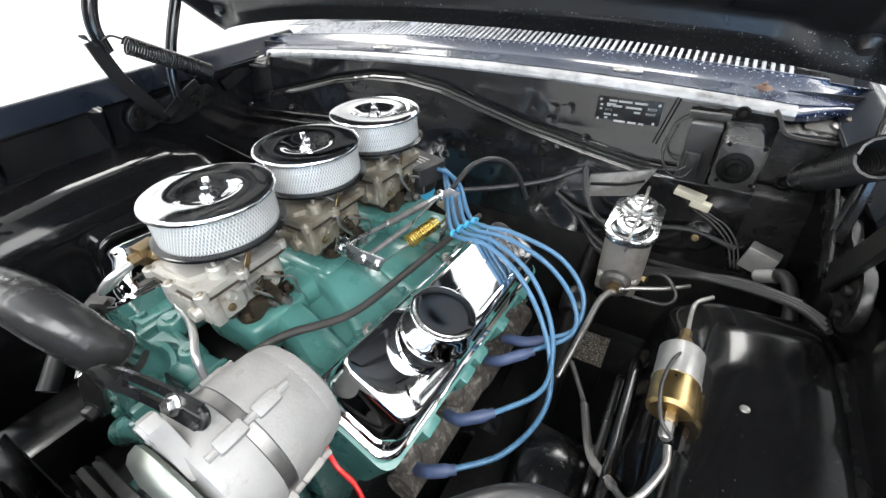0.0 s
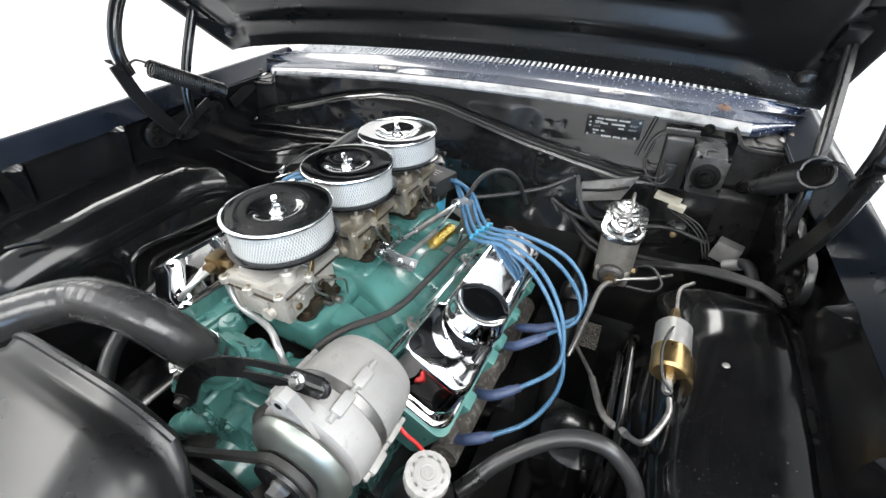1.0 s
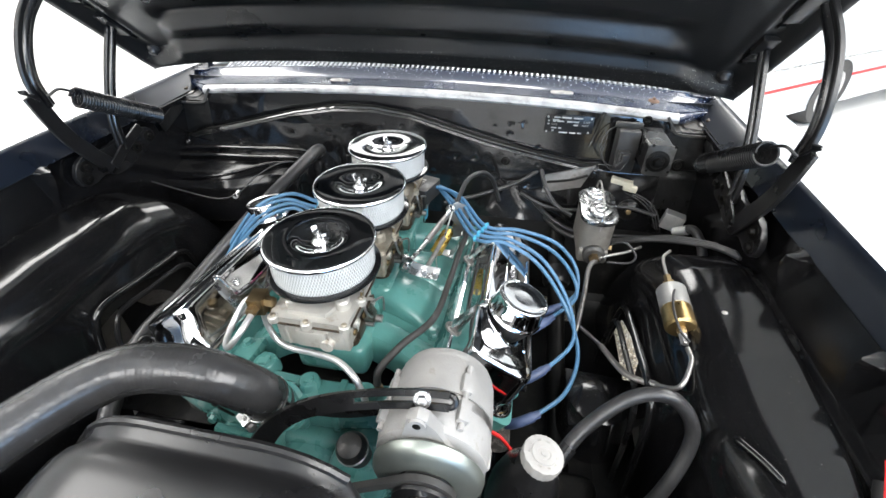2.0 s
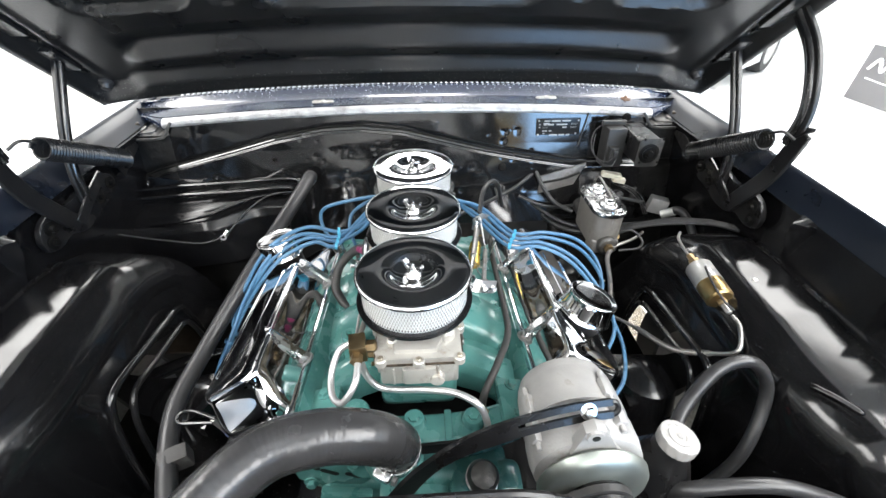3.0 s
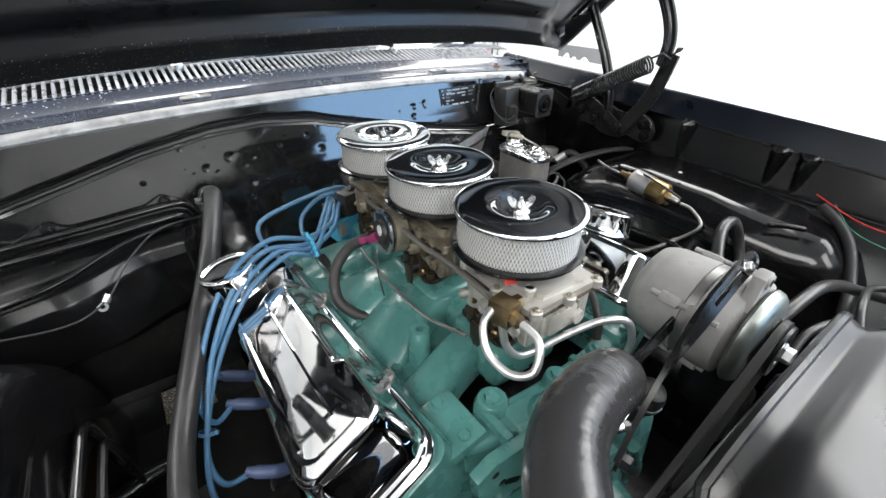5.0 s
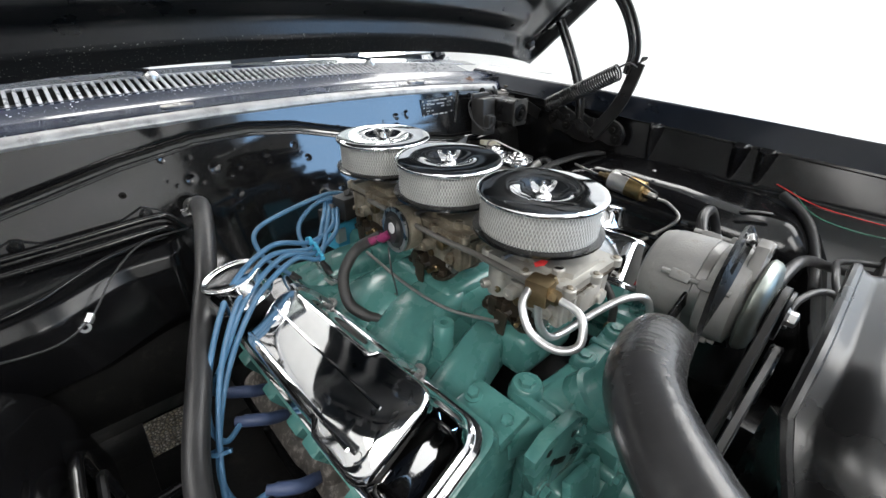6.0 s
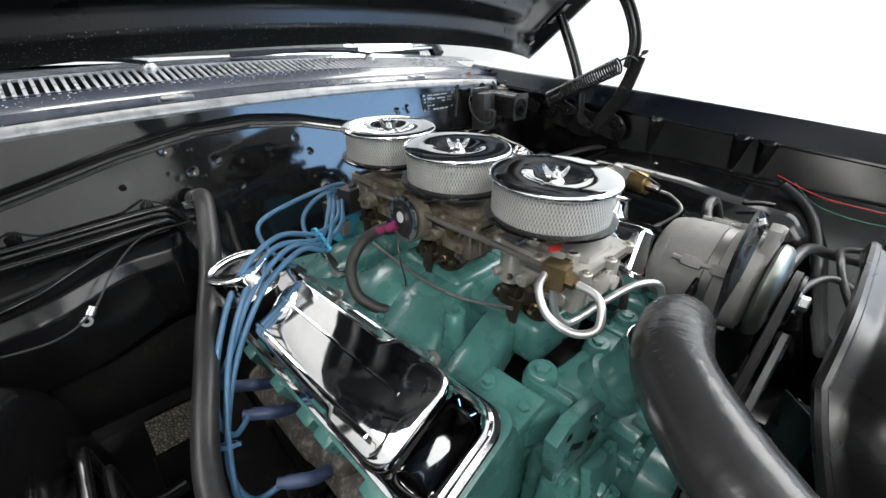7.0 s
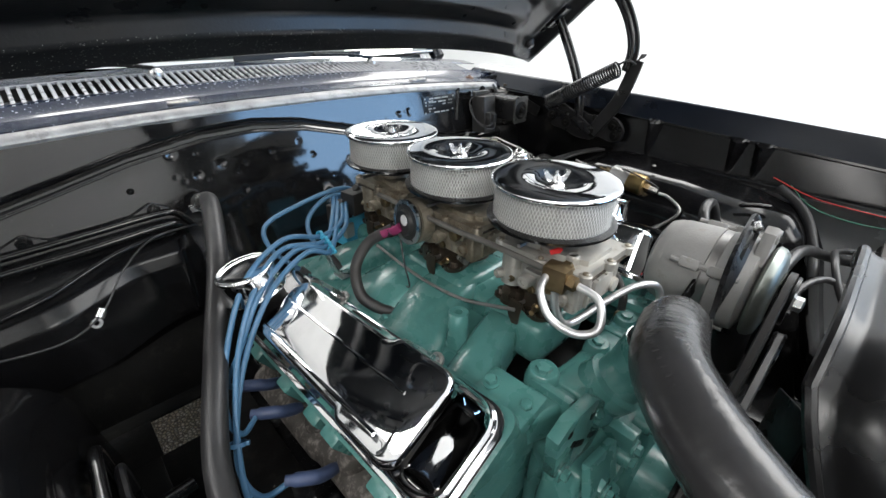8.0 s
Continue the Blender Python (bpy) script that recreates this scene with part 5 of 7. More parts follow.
ps = thing("steering_reservoir", PS.translation, "black power steering reservoir with ribbed silver cap", "reservoir")
part("can", lathe([(0.042, -0.08), (0.047, -0.07), (0.047, 0.06), (0.042, 0.09), (0.030, 0.115), (0.021, 0.135), (0.021, 0.15), (0, 0.15)], 36, PS), BLACK_SATIN, ps)
CAP = [((0.0262 + 0.0006 * math.cos(12 * a)) * math.cos(a), (0.0262 + 0.0006 * math.cos(12 * a)) * math.sin(a)) for a in [2 * math.pi * k / 96 for k in range(96)]]
sc = part("cap", prism(CAP, 0.135, 0.152, PS, 0.003), ALU, ps, "dull silver scalloped cap")
part("cap_boss", lathe([(0.016, 0.1515), (0.0155, 0.1535), (0.009, 0.1535), (0.008, 0.1525), (0.004, 0.1525), (0.0035, 0.154), (0, 0.154)], 30, PS), ALU, sc)
for k in range(10):
    a = 2 * math.pi * k / 10
    part("lettering_bar", box(0.0022, 0.005, 0.0006, PS @ pose(0.0185 * math.cos(a), 0.0185 * math.sin(a), 0.1522, 0, 0, math.degrees(a)), 0), STEEL_DULL, sc)
part("filler_neck", lathe([(0.023, 0.11), (0.023, 0.137), (0, 0.137)], 28, PS), BLACK_SATIN, ps)

# inline fuel filter on the wheelhouse
FF = seat((0.595, -0.042, 0.762), (0, 1, 0.12))
ff = thing("fuel_filter", FF.translation, "inline silver and brass fuel filter canister", "fuel filter")
part("canister", lathe([(0, 0.0), (0.027, 0.0), (0.026, 0.003), (0.026, 0.046), (0.023, 0.050), (0, 0.050)], 36, FF), BRUSHED, ff)
part("brass_cup", lathe([(0, -0.042), (0.022, -0.042), (0.0258, -0.038), (0.0258, 0.001), (0, 0.001)], 36, FF), FILTER_BRASS, ff)
part("fitting", lathe([(0, 0.05), (0.011, 0.05), (0.011, 0.068), (0.007, 0.07), (0.007, 0.085), (0, 0.085)], 6, FF), BRASS, ff)
part("fitting", lathe([(0, -0.040), (0.009, -0.040), (0.0095, -0.052), (0.008, -0.054), (0, -0.054)], 6, FF), BRASS, ff)
part("flare_nut", lathe([(0, -0.053), (0.0072, -0.053), (0.0072, -0.070), (0.005, -0.074), (0, -0.074)], 6, FF), STEEL_DULL, ff, "grey steel flare nut")

# master cylinder
MC = pose(0.486, 0.275, 0.694, 0, 0, 0)
mc = thing("master_cylinder", MC.translation, "brake master cylinder with bright stamped cover", "master cylinder")
part("body", joined(prism(rrect(-0.038, 0.038, -0.076, 0.076, 0.03), -0.01, 0.08, MC, 0.004), box(0.07, 0.05, 0.04, MC @ pose(0.0, -0.05, -0.01), 0.01, 3)), CYL_GREY, mc)
part("bore", lathe([(0, -0.13), (0.024, -0.13), (0.026, 0.085), (0.02, 0.09), (0, 0.09)], 24, MC @ pose(0, 0, 0.0, 90)), DUSTY_BLACK, mc, "dusty dark cylinder bore")
part("cover", joined(prism(rrect(-0.042, 0.042, -0.081, 0.081, 0.034), 0.08, 0.092, MC, 0.003), *[lathe([(0.034, 0), (0.033, 0.003), (0.028, 0.005), (0.027, 0.011), (0.025, 0.013), (0.016, 0.014), (0.014, 0.019), (0.011, 0.021), (0, 0.0215)], 32, MC @ pose(0, q, 0.092)) for q in (-0.041, 0.041)]), TIN, mc)

# relay and wiper motor box on the firewall
rb = thing("relay_box", (0.535, 0.45, 0.86), "black relay box with connector on the firewall", "relay")
part("case", box(0.052, 0.052, 0.108, pose(0.549, 0.430, 0.865, -4), 0.005), PLASTIC_BLACK, rb)
part("connector", box(0.026, 0.018, 0.044, pose(0.543, 0.396, 0.853), 0.003), PLASTIC_BLACK, rb)
part("plug", box(0.014, 0.012, 0.022, pose(0.543, 0.384, 0.861), 0.002), PLASTIC_BLACK, rb)
part("bracket", box(0.066, 0.012, 0.012, pose(0.549, 0.446, 0.925), 0.002), DUSTY_BLACK, rb)
for q in (-0.02, 0.02):
    part("screw", bolt((0.549 + q, 0.455, 0.925), (0, -1, 0.2), 0.005, 0.004), BLACK_DULL, rb)
wm = thing("wiper_motor", (0.606, 0.40, 0.87), "black wiper motor housing with round end", "wiper motor")
part("case", box(0.060, 0.13, 0.066, pose(0.606, 0.400, 0.884), 0.008, 3), BLACK_SATIN, wm)
part("face_plate", prism(rrect(-0.031, 0.031, -0.038, 0.038, 0.008), 0, 0.004, pose(0.606, 0.335, 0.884, 90), 0.001), DUSTY_BLACK, wm, "dusty grey face plate")
part("end_cap", lathe([(0, 0), (0.026, 0), (0.026, 0.004), (0.018, 0.006), (0.016, 0.004), (0.010, 0.005), (0.008, 0.014), (0, 0.015)], 28, pose(0.604, 0.333, 0.883, 90)), BLACK_DULL, wm)
for q, z in ((-0.02, 0.92), (0.028, 0.92), (-0.02, 0.858), (0.028, 0.858)):
    part("screw", lathe([(0, 0), (0.004, 0), (0.0035, 0.002), (0, 0.0025)], 10, seat((0.606 + q, 0.333, z), (0, -1, 0))), BLACK_DULL, wm)

# data plate
plate = thing("data_plate", (0.405, 0.48, 0.9), "small black riveted body data plate with raised text", "data plate")
part("plate", box(0.125, 0.0015, 0.05, pose(0.406, fire_y(0.406, 0.90) - 0.004, 0.902, -6), 0.0004), BLACK_SATIN, plate)

# hood hinges and springs
for s in (-1, 1):
    MX = Matrix(((0, 0, -s, s * 0.748), (1, 0, 0, 0), (0, 1, 0, 0), (0, 0, 0, 1)))
    h = part("hinge", prism([(p.x, p.y) for p in spline([(0.062, 0.845, 0), (0.070, 0.818, 0), (0.105, 0.812, 0), (0.135, 0.822, 0), (0.165, 0.806, 0), (0.215, 0.808, 0), (0.255, 0.822, 0), (0.300, 0.828, 0), (0.322, 0.858, 0), (0.300, 0.882, 0), (0.255, 0.872, 0), (0.215, 0.888, 0), (0.170, 0.876, 0), (0.120, 0.884, 0), (0.080, 0.872, 0), (0.062, 0.845, 0)], 4)[:-1]], 0, 0.012, MX, 0.002), BLACK_SATIN, hood, "black scissor hinge bolted to the fender rail")
    for y, z in ((0.155, 0.83), (0.095, 0.858), (0.085, 0.832), (0.25, 0.845), (0.205, 0.868), (0.30, 0.857)):
        part("bolt", joined(lathe([(0, 0), (0.015, 0), (0.015, 0.003), (0.012, 0.004), (0, 0.004)], 20, MX @ pose(y, z, 0.011)), lathe([(0, 0), (0.007, 0), (0.0065, 0.008), (0, 0.009)], 12, MX @ pose(y, z, 0.014))), BLACK_DULL, h)
    part("lower_arm", strap([(s * 0.728, 0.155, 0.83), (s * 0.729, 0.125, 0.875), (s * 0.731, 0.095, 0.925), (s * 0.734, 0.078, 0.975), (s * 0.737, 0.066, 1.035)], 0.036, 0.009, up=(1, 0, 0)), BLACK_SATIN, h)
    part("stop_ear", strap([(s * 0.732, 0.075, 1.022), (s * 0.736, 0.058, 1.040), (s * 0.728, 0.048, 1.050)], 0.014, 0.004), BLACK_SATIN, h)
    for name, way in (("upper_arm", [(0.736, 0.088, 1.005), (0.738, 0.084, 1.06), (0.738, 0.102, 1.115), (0.736, 0.138, 1.172), (0.726, 0.186, 1.222)]),
                      ("rear_arm", [(0.730, 0.205, 0.86), (0.730, 0.215, 0.93), (0.729, 0.238, 0.99), (0.726, 0.268, 1.05), (0.722, 0.312, 1.128)])):
        arm = part(name, strap([(s * x, y, z) for x, y, z in way], 0.031 if name == "upper_arm" else 0.027, 0.010, up=(1, 0, 0)), BLACK_SATIN, h)
        part("stiffening_bead", tube([(s * (x - 0.004), y, z) for x, y, z in way], 0.0075, 12, 8), BLACK_GLOSS, arm)
    for q, run in ((0.158, 0.075), (0.305, 0.12)):
        part("hood_bracket", box(0.034, run, 0.012, Matrix.Translation(hood_pt(s * 0.716, q, -0.023)) @ pose(0, 0, 0, -41), 0.003), BLACK_SATIN, h)
    part("link", strap([(s * 0.724, 0.155, 0.835), (s * 0.722, 0.22, 0.872), (s * 0.72, 0.27, 0.895)], 0.024, 0.006, up=(1, 0, 0)), BLACK_SATIN, h)
    sp = thing("hinge_spring", (s * 0.69, 0.2, 0.95), "black coil hood spring", "spring", "hood springs")
    a, b = (Vector((0.692, 0.094, 1.013)), Vector((0.687, 0.293, 0.902))) if s > 0 else (Vector((-0.672, 0.106, 1.024)), Vector((-0.659, 0.281, 0.925)))
    mm = seat(a, b - a)
    L = (b - a).length
    part("coil", sweep([mm @ Vector((0.0195 * math.cos(2 * math.pi * k / 14), 0.0195 * math.sin(2 * math.pi * k / 14), L * k / (14 * 32))) for k in range(14 * 32 + 1)], 0.0027, 6), BLACK_SATIN, sp)
    part("hook", tube([a + Vector((0, 0, 0.012)), a + Vector((s * 0.01, -0.02, 0.022)), a + Vector((s * 0.025, -0.035, 0.012))], 0.0028, 8), BLACK_SATIN, sp)
    part("hook", tube([b, b + Vector((s * 0.012, 0.02, -0.012))], 0.0028, 8), BLACK_SATIN, sp)

# ---- ignition: distributor, leads, boots, ties ----
DM = pose(0.018, 0.252, 0.0)
dist = thing("distributor", (0.012, 0.262, 0.70), "blue distributor with black cap and coil box", "distributor")
part("body", lathe([(0.03, 0.66), (0.034, 0.70), (0.05, 0.715), (0.052, 0.755), (0, 0.755)], 32, DM), BLUE_TIE, dist, "bright blue distributor body")
cap = part("cap", lathe([(0.054, 0.752), (0.056, 0.756), (0.055, 0.775), (0.05, 0.79), (0, 0.79)], 36, DM), PLASTIC_BLACK, dist, "black plastic cap")
for k in range(8):
    a = radians(22.5 + 45 * k)
    part("tower", lathe([(0.011, 0), (0.0095, 0.024), (0.006, 0.026), (0.006, 0.03), (0, 0.03)], 14, DM @ pose(0.046 * math.cos(a), 0.046 * math.sin(a), 0.782)), PLASTIC_BLACK, cap)
part("coil_cover", prism(rrect(-0.058, 0.050, -0.040, 0.036, 0.006), 0.785, 0.822, DM @ pose(0.025, -0.006, 0, 0, 0, -16), 0.003), PLASTIC_BLACK, dist, "square black coil cover")
for k in range(3):
    part("lettering_bar", box(0.045, 0.004, 0.0006, DM @ pose(0.025, -0.006, 0.8223, 0, 0, -16) @ pose(0, 0.012 - 0.01 * k, 0), 0), STEEL_DULL, dist)
part("module_housing", box(0.078, 0.05, 0.06, pose(-0.058, 0.250, 0.738, 0, 0, 8), 0.006), BLUE_TIE, dist, "bright blue housing")
for x, y, z, w, h in ((-0.060, 0.222, 0.803, 0.05, 0.045), (-0.090, 0.243, 0.775, 0.036, 0.042), (-0.070, 0.262, 0.786, 0.03, 0.03)):
    part("terminal_block", box(w, 0.036, h, pose(x, y, z, 0, 0, 10), 0.003), PLASTIC_BLACK, dist)
part("clamp", box(0.02, 0.012, 0.03, pose(-0.085, 0.222, 0.745, 0, 0, 8), 0.002), BRUSHED, dist)
for x, y, z in ((-0.09, 0.23, 0.80), (-0.055, 0.225, 0.822), (-0.035, 0.245, 0.82)):
    part("tower", lathe([(0.008, -0.01), (0.0075, 0.010), (0.006, 0.013), (0, 0.013)], 14, seat((x, y, z), (-0.6, -0.3, 0.7))), PLASTIC_BLACK, dist)


def lead(name_pts, boot=None, r=0.0043):
    t = thing("ignition_lead", name_pts[0], "blue silicone spark plug lead with violet boot", "ignition lead", "ignition leads")
    part("cable", tube(name_pts, r, 10, 8), BLUE, t)
    if boot:
        part("boot", tube(boot, [0.0075] * 3 + [0.0095] * (8 * (len(boot) - 1) - 4) + [0.0085] * 2, 12, 8), BLUE_BOOT, t, "violet blue rubber boot")
    else:
        part("boot", tube([name_pts[-1], Vector(name_pts[-1]) + (Vector(name_pts[-1]) - Vector(name_pts[-2])).normalized() * 0.03], 0.008, 12), RUBBER_DULL, t)
    return t


lead([(0.05, 0.285, 0.80), (0.085, 0.275, 0.80), (0.14, 0.20, 0.79), (0.208, 0.105, 0.768), (0.275, 0.10, 0.768), (0.345, 0.085, 0.738), (0.405, 0.055, 0.678), (0.445, 0.0, 0.622), (0.45, -0.06, 0.598), (0.422, -0.136, 0.593), (0.368, -0.192, 0.592)], [(0.375, -0.187, 0.592), (0.345, -0.205, 0.588), (0.325, -0.205, 0.572), (0.305, -0.195, 0.552)])
lead([(0.055, 0.275, 0.80), (0.09, 0.265, 0.80), (0.145, 0.205, 0.795), (0.214, 0.118, 0.772), (0.285, 0.115, 0.768), (0.36, 0.10, 0.735), (0.415, 0.065, 0.678), (0.44, 0.01, 0.638), (0.434, -0.035, 0.618), (0.384, -0.102, 0.616)], [(0.39, -0.094, 0.616), (0.362, -0.118, 0.612), (0.342, -0.124, 0.602), (0.318, -0.115, 0.585)])
lead([(0.056, 0.262, 0.80), (0.1, 0.258, 0.805), (0.155, 0.215, 0.80), (0.222, 0.132, 0.774), (0.30, 0.135, 0.768), (0.38, 0.135, 0.737), (0.435, 0.125, 0.682), (0.448, 0.09, 0.642), (0.392, 0.036, 0.62)], [(0.4, 0.042, 0.621), (0.372, 0.016, 0.616), (0.352, 0.005, 0.606), (0.328, 0.01, 0.588)])
lead([(0.05, 0.248, 0.80), (0.10, 0.243, 0.81), (0.16, 0.215, 0.805), (0.228, 0.146, 0.776), (0.305, 0.155, 0.768), (0.39, 0.165, 0.737), (0.443, 0.15, 0.687), (0.45, 0.105, 0.644), (0.406, 0.068, 0.626)], [(0.414, 0.074, 0.627), (0.385, 0.058, 0.62), (0.36, 0.06, 0.608), (0.335, 0.07, 0.59)])
LEFT = [[(-0.176, 0.150, 0.780), (-0.254, 0.137, 0.798), (-0.316, 0.104, 0.773), (-0.373, 0.063, 0.703), (-0.413, 0.005, 0.627), (-0.434, -0.072, 0.578), (-0.412, -0.135, 0.555), (-0.375, -0.185, 0.56)],
        [(-0.181, 0.122, 0.774), (-0.228, 0.115, 0.790), (-0.306, 0.090, 0.758), (-0.377, 0.052, 0.677), (-0.425, -0.012, 0.595), (-0.42, -0.06, 0.565), (-0.38, -0.075, 0.575)],
        [(-0.178, 0.160, 0.786), (-0.246, 0.152, 0.806), (-0.326, 0.118, 0.778), (-0.385, 0.075, 0.703), (-0.415, 0.03, 0.64), (-0.405, 0.02, 0.6), (-0.375, 0.04, 0.60)],
        [(-0.180, 0.137, 0.776), (-0.24, 0.127, 0.794), (-0.314, 0.098, 0.764), (-0.37, 0.07, 0.698), (-0.395, 0.075, 0.65), (-0.375, 0.1, 0.61)]]
for k, q in enumerate(LEFT):
    e = Vector(q[-1])
    lead([(-0.062, 0.285 - 0.012 * k, 0.80), (-0.088, 0.26 - 0.014 * k, 0.812 - 0.003 * k), (-0.125, 0.205 - 0.014 * k, 0.80 - 0.004 * k), *q], [e + Vector((-0.008, 0.006, 0)), e + Vector((0.02, -0.012, -0.002)), e + Vector((0.035, -0.012, -0.012)), e + Vector((0.06, -0.004, -0.03))])
lead([(-0.03, 0.25, 0.80), (-0.08, 0.248, 0.826), (-0.172, 0.261, 0.808), (-0.233, 0.265, 0.783), (-0.234, 0.245, 0.742), (-0.2, 0.22, 0.70)])
lead([(-0.035, 0.24, 0.80), (-0.07, 0.245, 0.815), (-0.112, 0.252, 0.812), (-0.155, 0.246, 0.785), (-0.165, 0.225, 0.753), (-0.15, 0.19, 0.72)])


def tie_loops(points, axis, group, r=0.0062, mat=BLUE_TIE, label="bright cyan nylon cable tie"):
    for p in points:
        t = thing("cable_tie", p, label, "cable tie", group)
        m = seat(p, axis)
        part("band", lathe([(r, -0.003), (r + 0.0012, -0.003), (r + 0.0012, 0.003), (r, 0.003), (r, -0.003)], 18, m), mat, t)
        part("head", box(0.006, 0.006, 0.006, m @ pose(r + 0.002, 0, 0), 0.001), mat, t)


tie_loops([(0.210, 0.104, 0.768), (0.216, 0.118, 0.772), (0.224, 0.132, 0.774), (0.230, 0.146, 0.776)], (1, -0.2, -0.05), "right-bank cable ties")
tie_loops([(-0.18, 0.122, 0.775), (-0.178, 0.136, 0.778), (-0.176, 0.150, 0.782), (-0.178, 0.162, 0.788)], (-1, -0.1, 0.2), "left-bank cable ties")
tie_loops([(-0.418, -0.002, 0.612)], (-0.3, -0.5, -0.8), "left-bank cable ties", 0.011, BLUE, "blue nylon cable tie round the hanging leads")

# lead separator brackets
for s, y in ((-1, 0.15), (1, 0.125)):
    t = thing("lead_bracket", (s * 0.17, y, 0.72), "grey steel lead support bracket", "bracket", "lead brackets")
    part("strip", strap([(s * 0.15, y, 0.70), (s * 0.163, y, 0.715), (s * 0.172, y, 0.74), (s * 0.178, y, 0.768)], 0.02, 0.003, up=(1, 0, 0)), STEEL, t)
    part("foot", box(0.03, 0.03, 0.003, pose(s * 0.145, y, 0.70), 0.0008), STEEL, t)

# ---- fuel lines at the front carburetor ----
tee = thing("fuel_tee", (-0.083, -0.25, 0.86), "brass fuel tee block at the front carburetor", "fuel fitting")
part("block", box(0.024, 0.03, 0.03, pose(-0.083, -0.248, 0.855, 0, 0, 8), 0.002), BRASS, tee)
part("nut", lathe([(0, 0), (0.009, 0), (0.009, 0.012), (0.006, 0.014), (0, 0.014)], 6, seat((-0.083, -0.262, 0.855), (0, -1, 0))), BRASS, tee)
part("nut", lathe([(0, 0), (0.009, 0), (0.009, 0.012), (0.006, 0.014), (0, 0.014)], 6, seat((-0.07, -0.248, 0.858), (1, 0, 0))), BRASS, tee)
part("nut", lathe([(0, 0), (0.008, 0), (0.008, 0.012), (0.006, 0.014), (0, 0.014)], 6, seat((-0.083, -0.24, 0.842), (0, 0, -1))), BRASS, tee)


def line(name, pts, r, mat, label, category="fuel line", nuts=()):
    t = thing(name, pts[0], label, category)
    part("tube", tube(pts, r, 12, 10), mat, t)
    for p, d in nuts:
        part("nut", lathe([(0, 0), (r * 1.9, 0), (r * 1.9, 0.010), (r * 1.3, 0.013), (0, 0.013)], 6, seat(p, d)), BRASS, t, "brass flare nut")
    return t


line("fuel_line", [(-0.081, -0.268, 0.854), (-0.082, -0.303, 0.848), (-0.100, -0.317, 0.826), (-0.117, -0.300, 0.818), (-0.122, -0.268, 0.826), (-0.112, -0.246, 0.846), (-0.094, -0.240, 0.857)], 0.0048, TUBE_ALU, "bent aluminium fuel line looping below the tee")
line("fuel_line", [(0.101, -0.318, 0.735), (0.099, -0.319, 0.765), (0.086, -0.312, 0.797), (0.055, -0.293, 0.800), (0.01, -0.275, 0.786), (-0.035, -0.262, 0.772), (-0.062, -0.258, 0.778), (-0.078, -0.252, 0.802), (-0.083, -0.247, 0.835)], 0.0052, TUBE_ALU, "aluminium fuel supply line across the engine front", nuts=(((0.103, -0.313, 0.72), (0, 0, 1)),))
line("fuel_line", [(-0.084, -0.235, 0.858), (-0.078, -0.19, 0.854), (-0.074, -0.13, 0.851), (-0.078, -0.07, 0.850), (-0.075, 0.02, 0.848), (-0.07, 0.13, 0.845)], 0.0043, CYL_GREY, "grey steel balance line beside the carburetors")
line("throttle_rod", [(-0.104, 0.096, 0.767), (-0.106, -0.013, 0.757), (-0.108, -0.115, 0.765), (-0.100, -0.205, 0.79)], 0.0026, STEEL_DULL, "thin steel throttle rod", "rod")
line("hose_thin", [(-0.128, -0.006, 0.684), (-0.145, 0.003, 0.694), (-0.163, 0.018, 0.702), (-0.178, 0.044, 0.722), (-0.166, 0.072, 0.757), (-0.132, 0.080, 0.789), (-0.103, 0.045, 0.820)], 0.0095, RUBBER_DULL, "black rubber breather hose curving into the manifold", "hose")
line("choke_wire", [(-0.11, 0.02, 0.81), (-0.12, 0.0, 0.78), (-0.118, -0.01, 0.74), (-0.105, 0.02, 0.72)], 0.0014, RUBBER, "thin black choke wire", "wire")
line("vacuum_hose", [(0.100, -0.27, 0.725), (0.105, -0.262, 0.755), (0.131, -0.219, 0.770), (0.166, -0.129, 0.749), (0.173, -0.004, 0.736), (0.178, 0.137, 0.725), (0.19, 0.25, 0.72)], 0.0062, RUBBER_DULL, "braided black vacuum hose along the manifold", "hose", nuts=(((0.10, -0.272, 0.708), (0, 0, 1)),))

# choke housing on the middle carburetor
ch = thing("choke_housing", (-0.085, 0.03, 0.83), "black electric choke cap in a grey housing", "choke")
CM = seat((-0.058, 0.02, 0.832), (-1, 0.1, 0.08))
part("housing", lathe([(0, 0), (0.03, 0), (0.036, 0.006), (0.037, 0.028), (0, 0.028)], 36, CM), ZINC, ch)
part("cap", lathe([(0, 0.026), (0.031, 0.026), (0.031, 0.036), (0.022, 0.038), (0.02, 0.044), (0, 0.044)], 36, CM), PLASTIC_BLACK, ch, "black plastic choke cap")
part("badge", lathe([(0, 0.0435), (0.009, 0.0435), (0.009, 0.0448), (0, 0.0448)], 20, CM @ pose(0.004, 0.006, 0)), SCRIPT_WHITE, ch, "small white oval badge")
part("retainer", lathe([(0.03, 0.034), (0.037, 0.034), (0.037, 0.0375), (0.03, 0.0375), (0.03, 0.034)], 36, CM), STEEL, ch)
part("magenta_sleeve", tube([CM @ Vector((-0.004, -0.008, 0.044)), CM @ Vector((-0.014, -0.018, 0.050)), (-0.108, 0.048, 0.817), (-0.118, 0.058, 0.808)], 0.0075, 10), material("magenta_sleeve", (0.22, 0.02, 0.09), 0.45), ch)

# ---- throttle linkage ----
lk = thing("throttle_linkage", (0.13, 0.05, 0.79), "bright steel throttle linkage with rods and lever", "linkage")
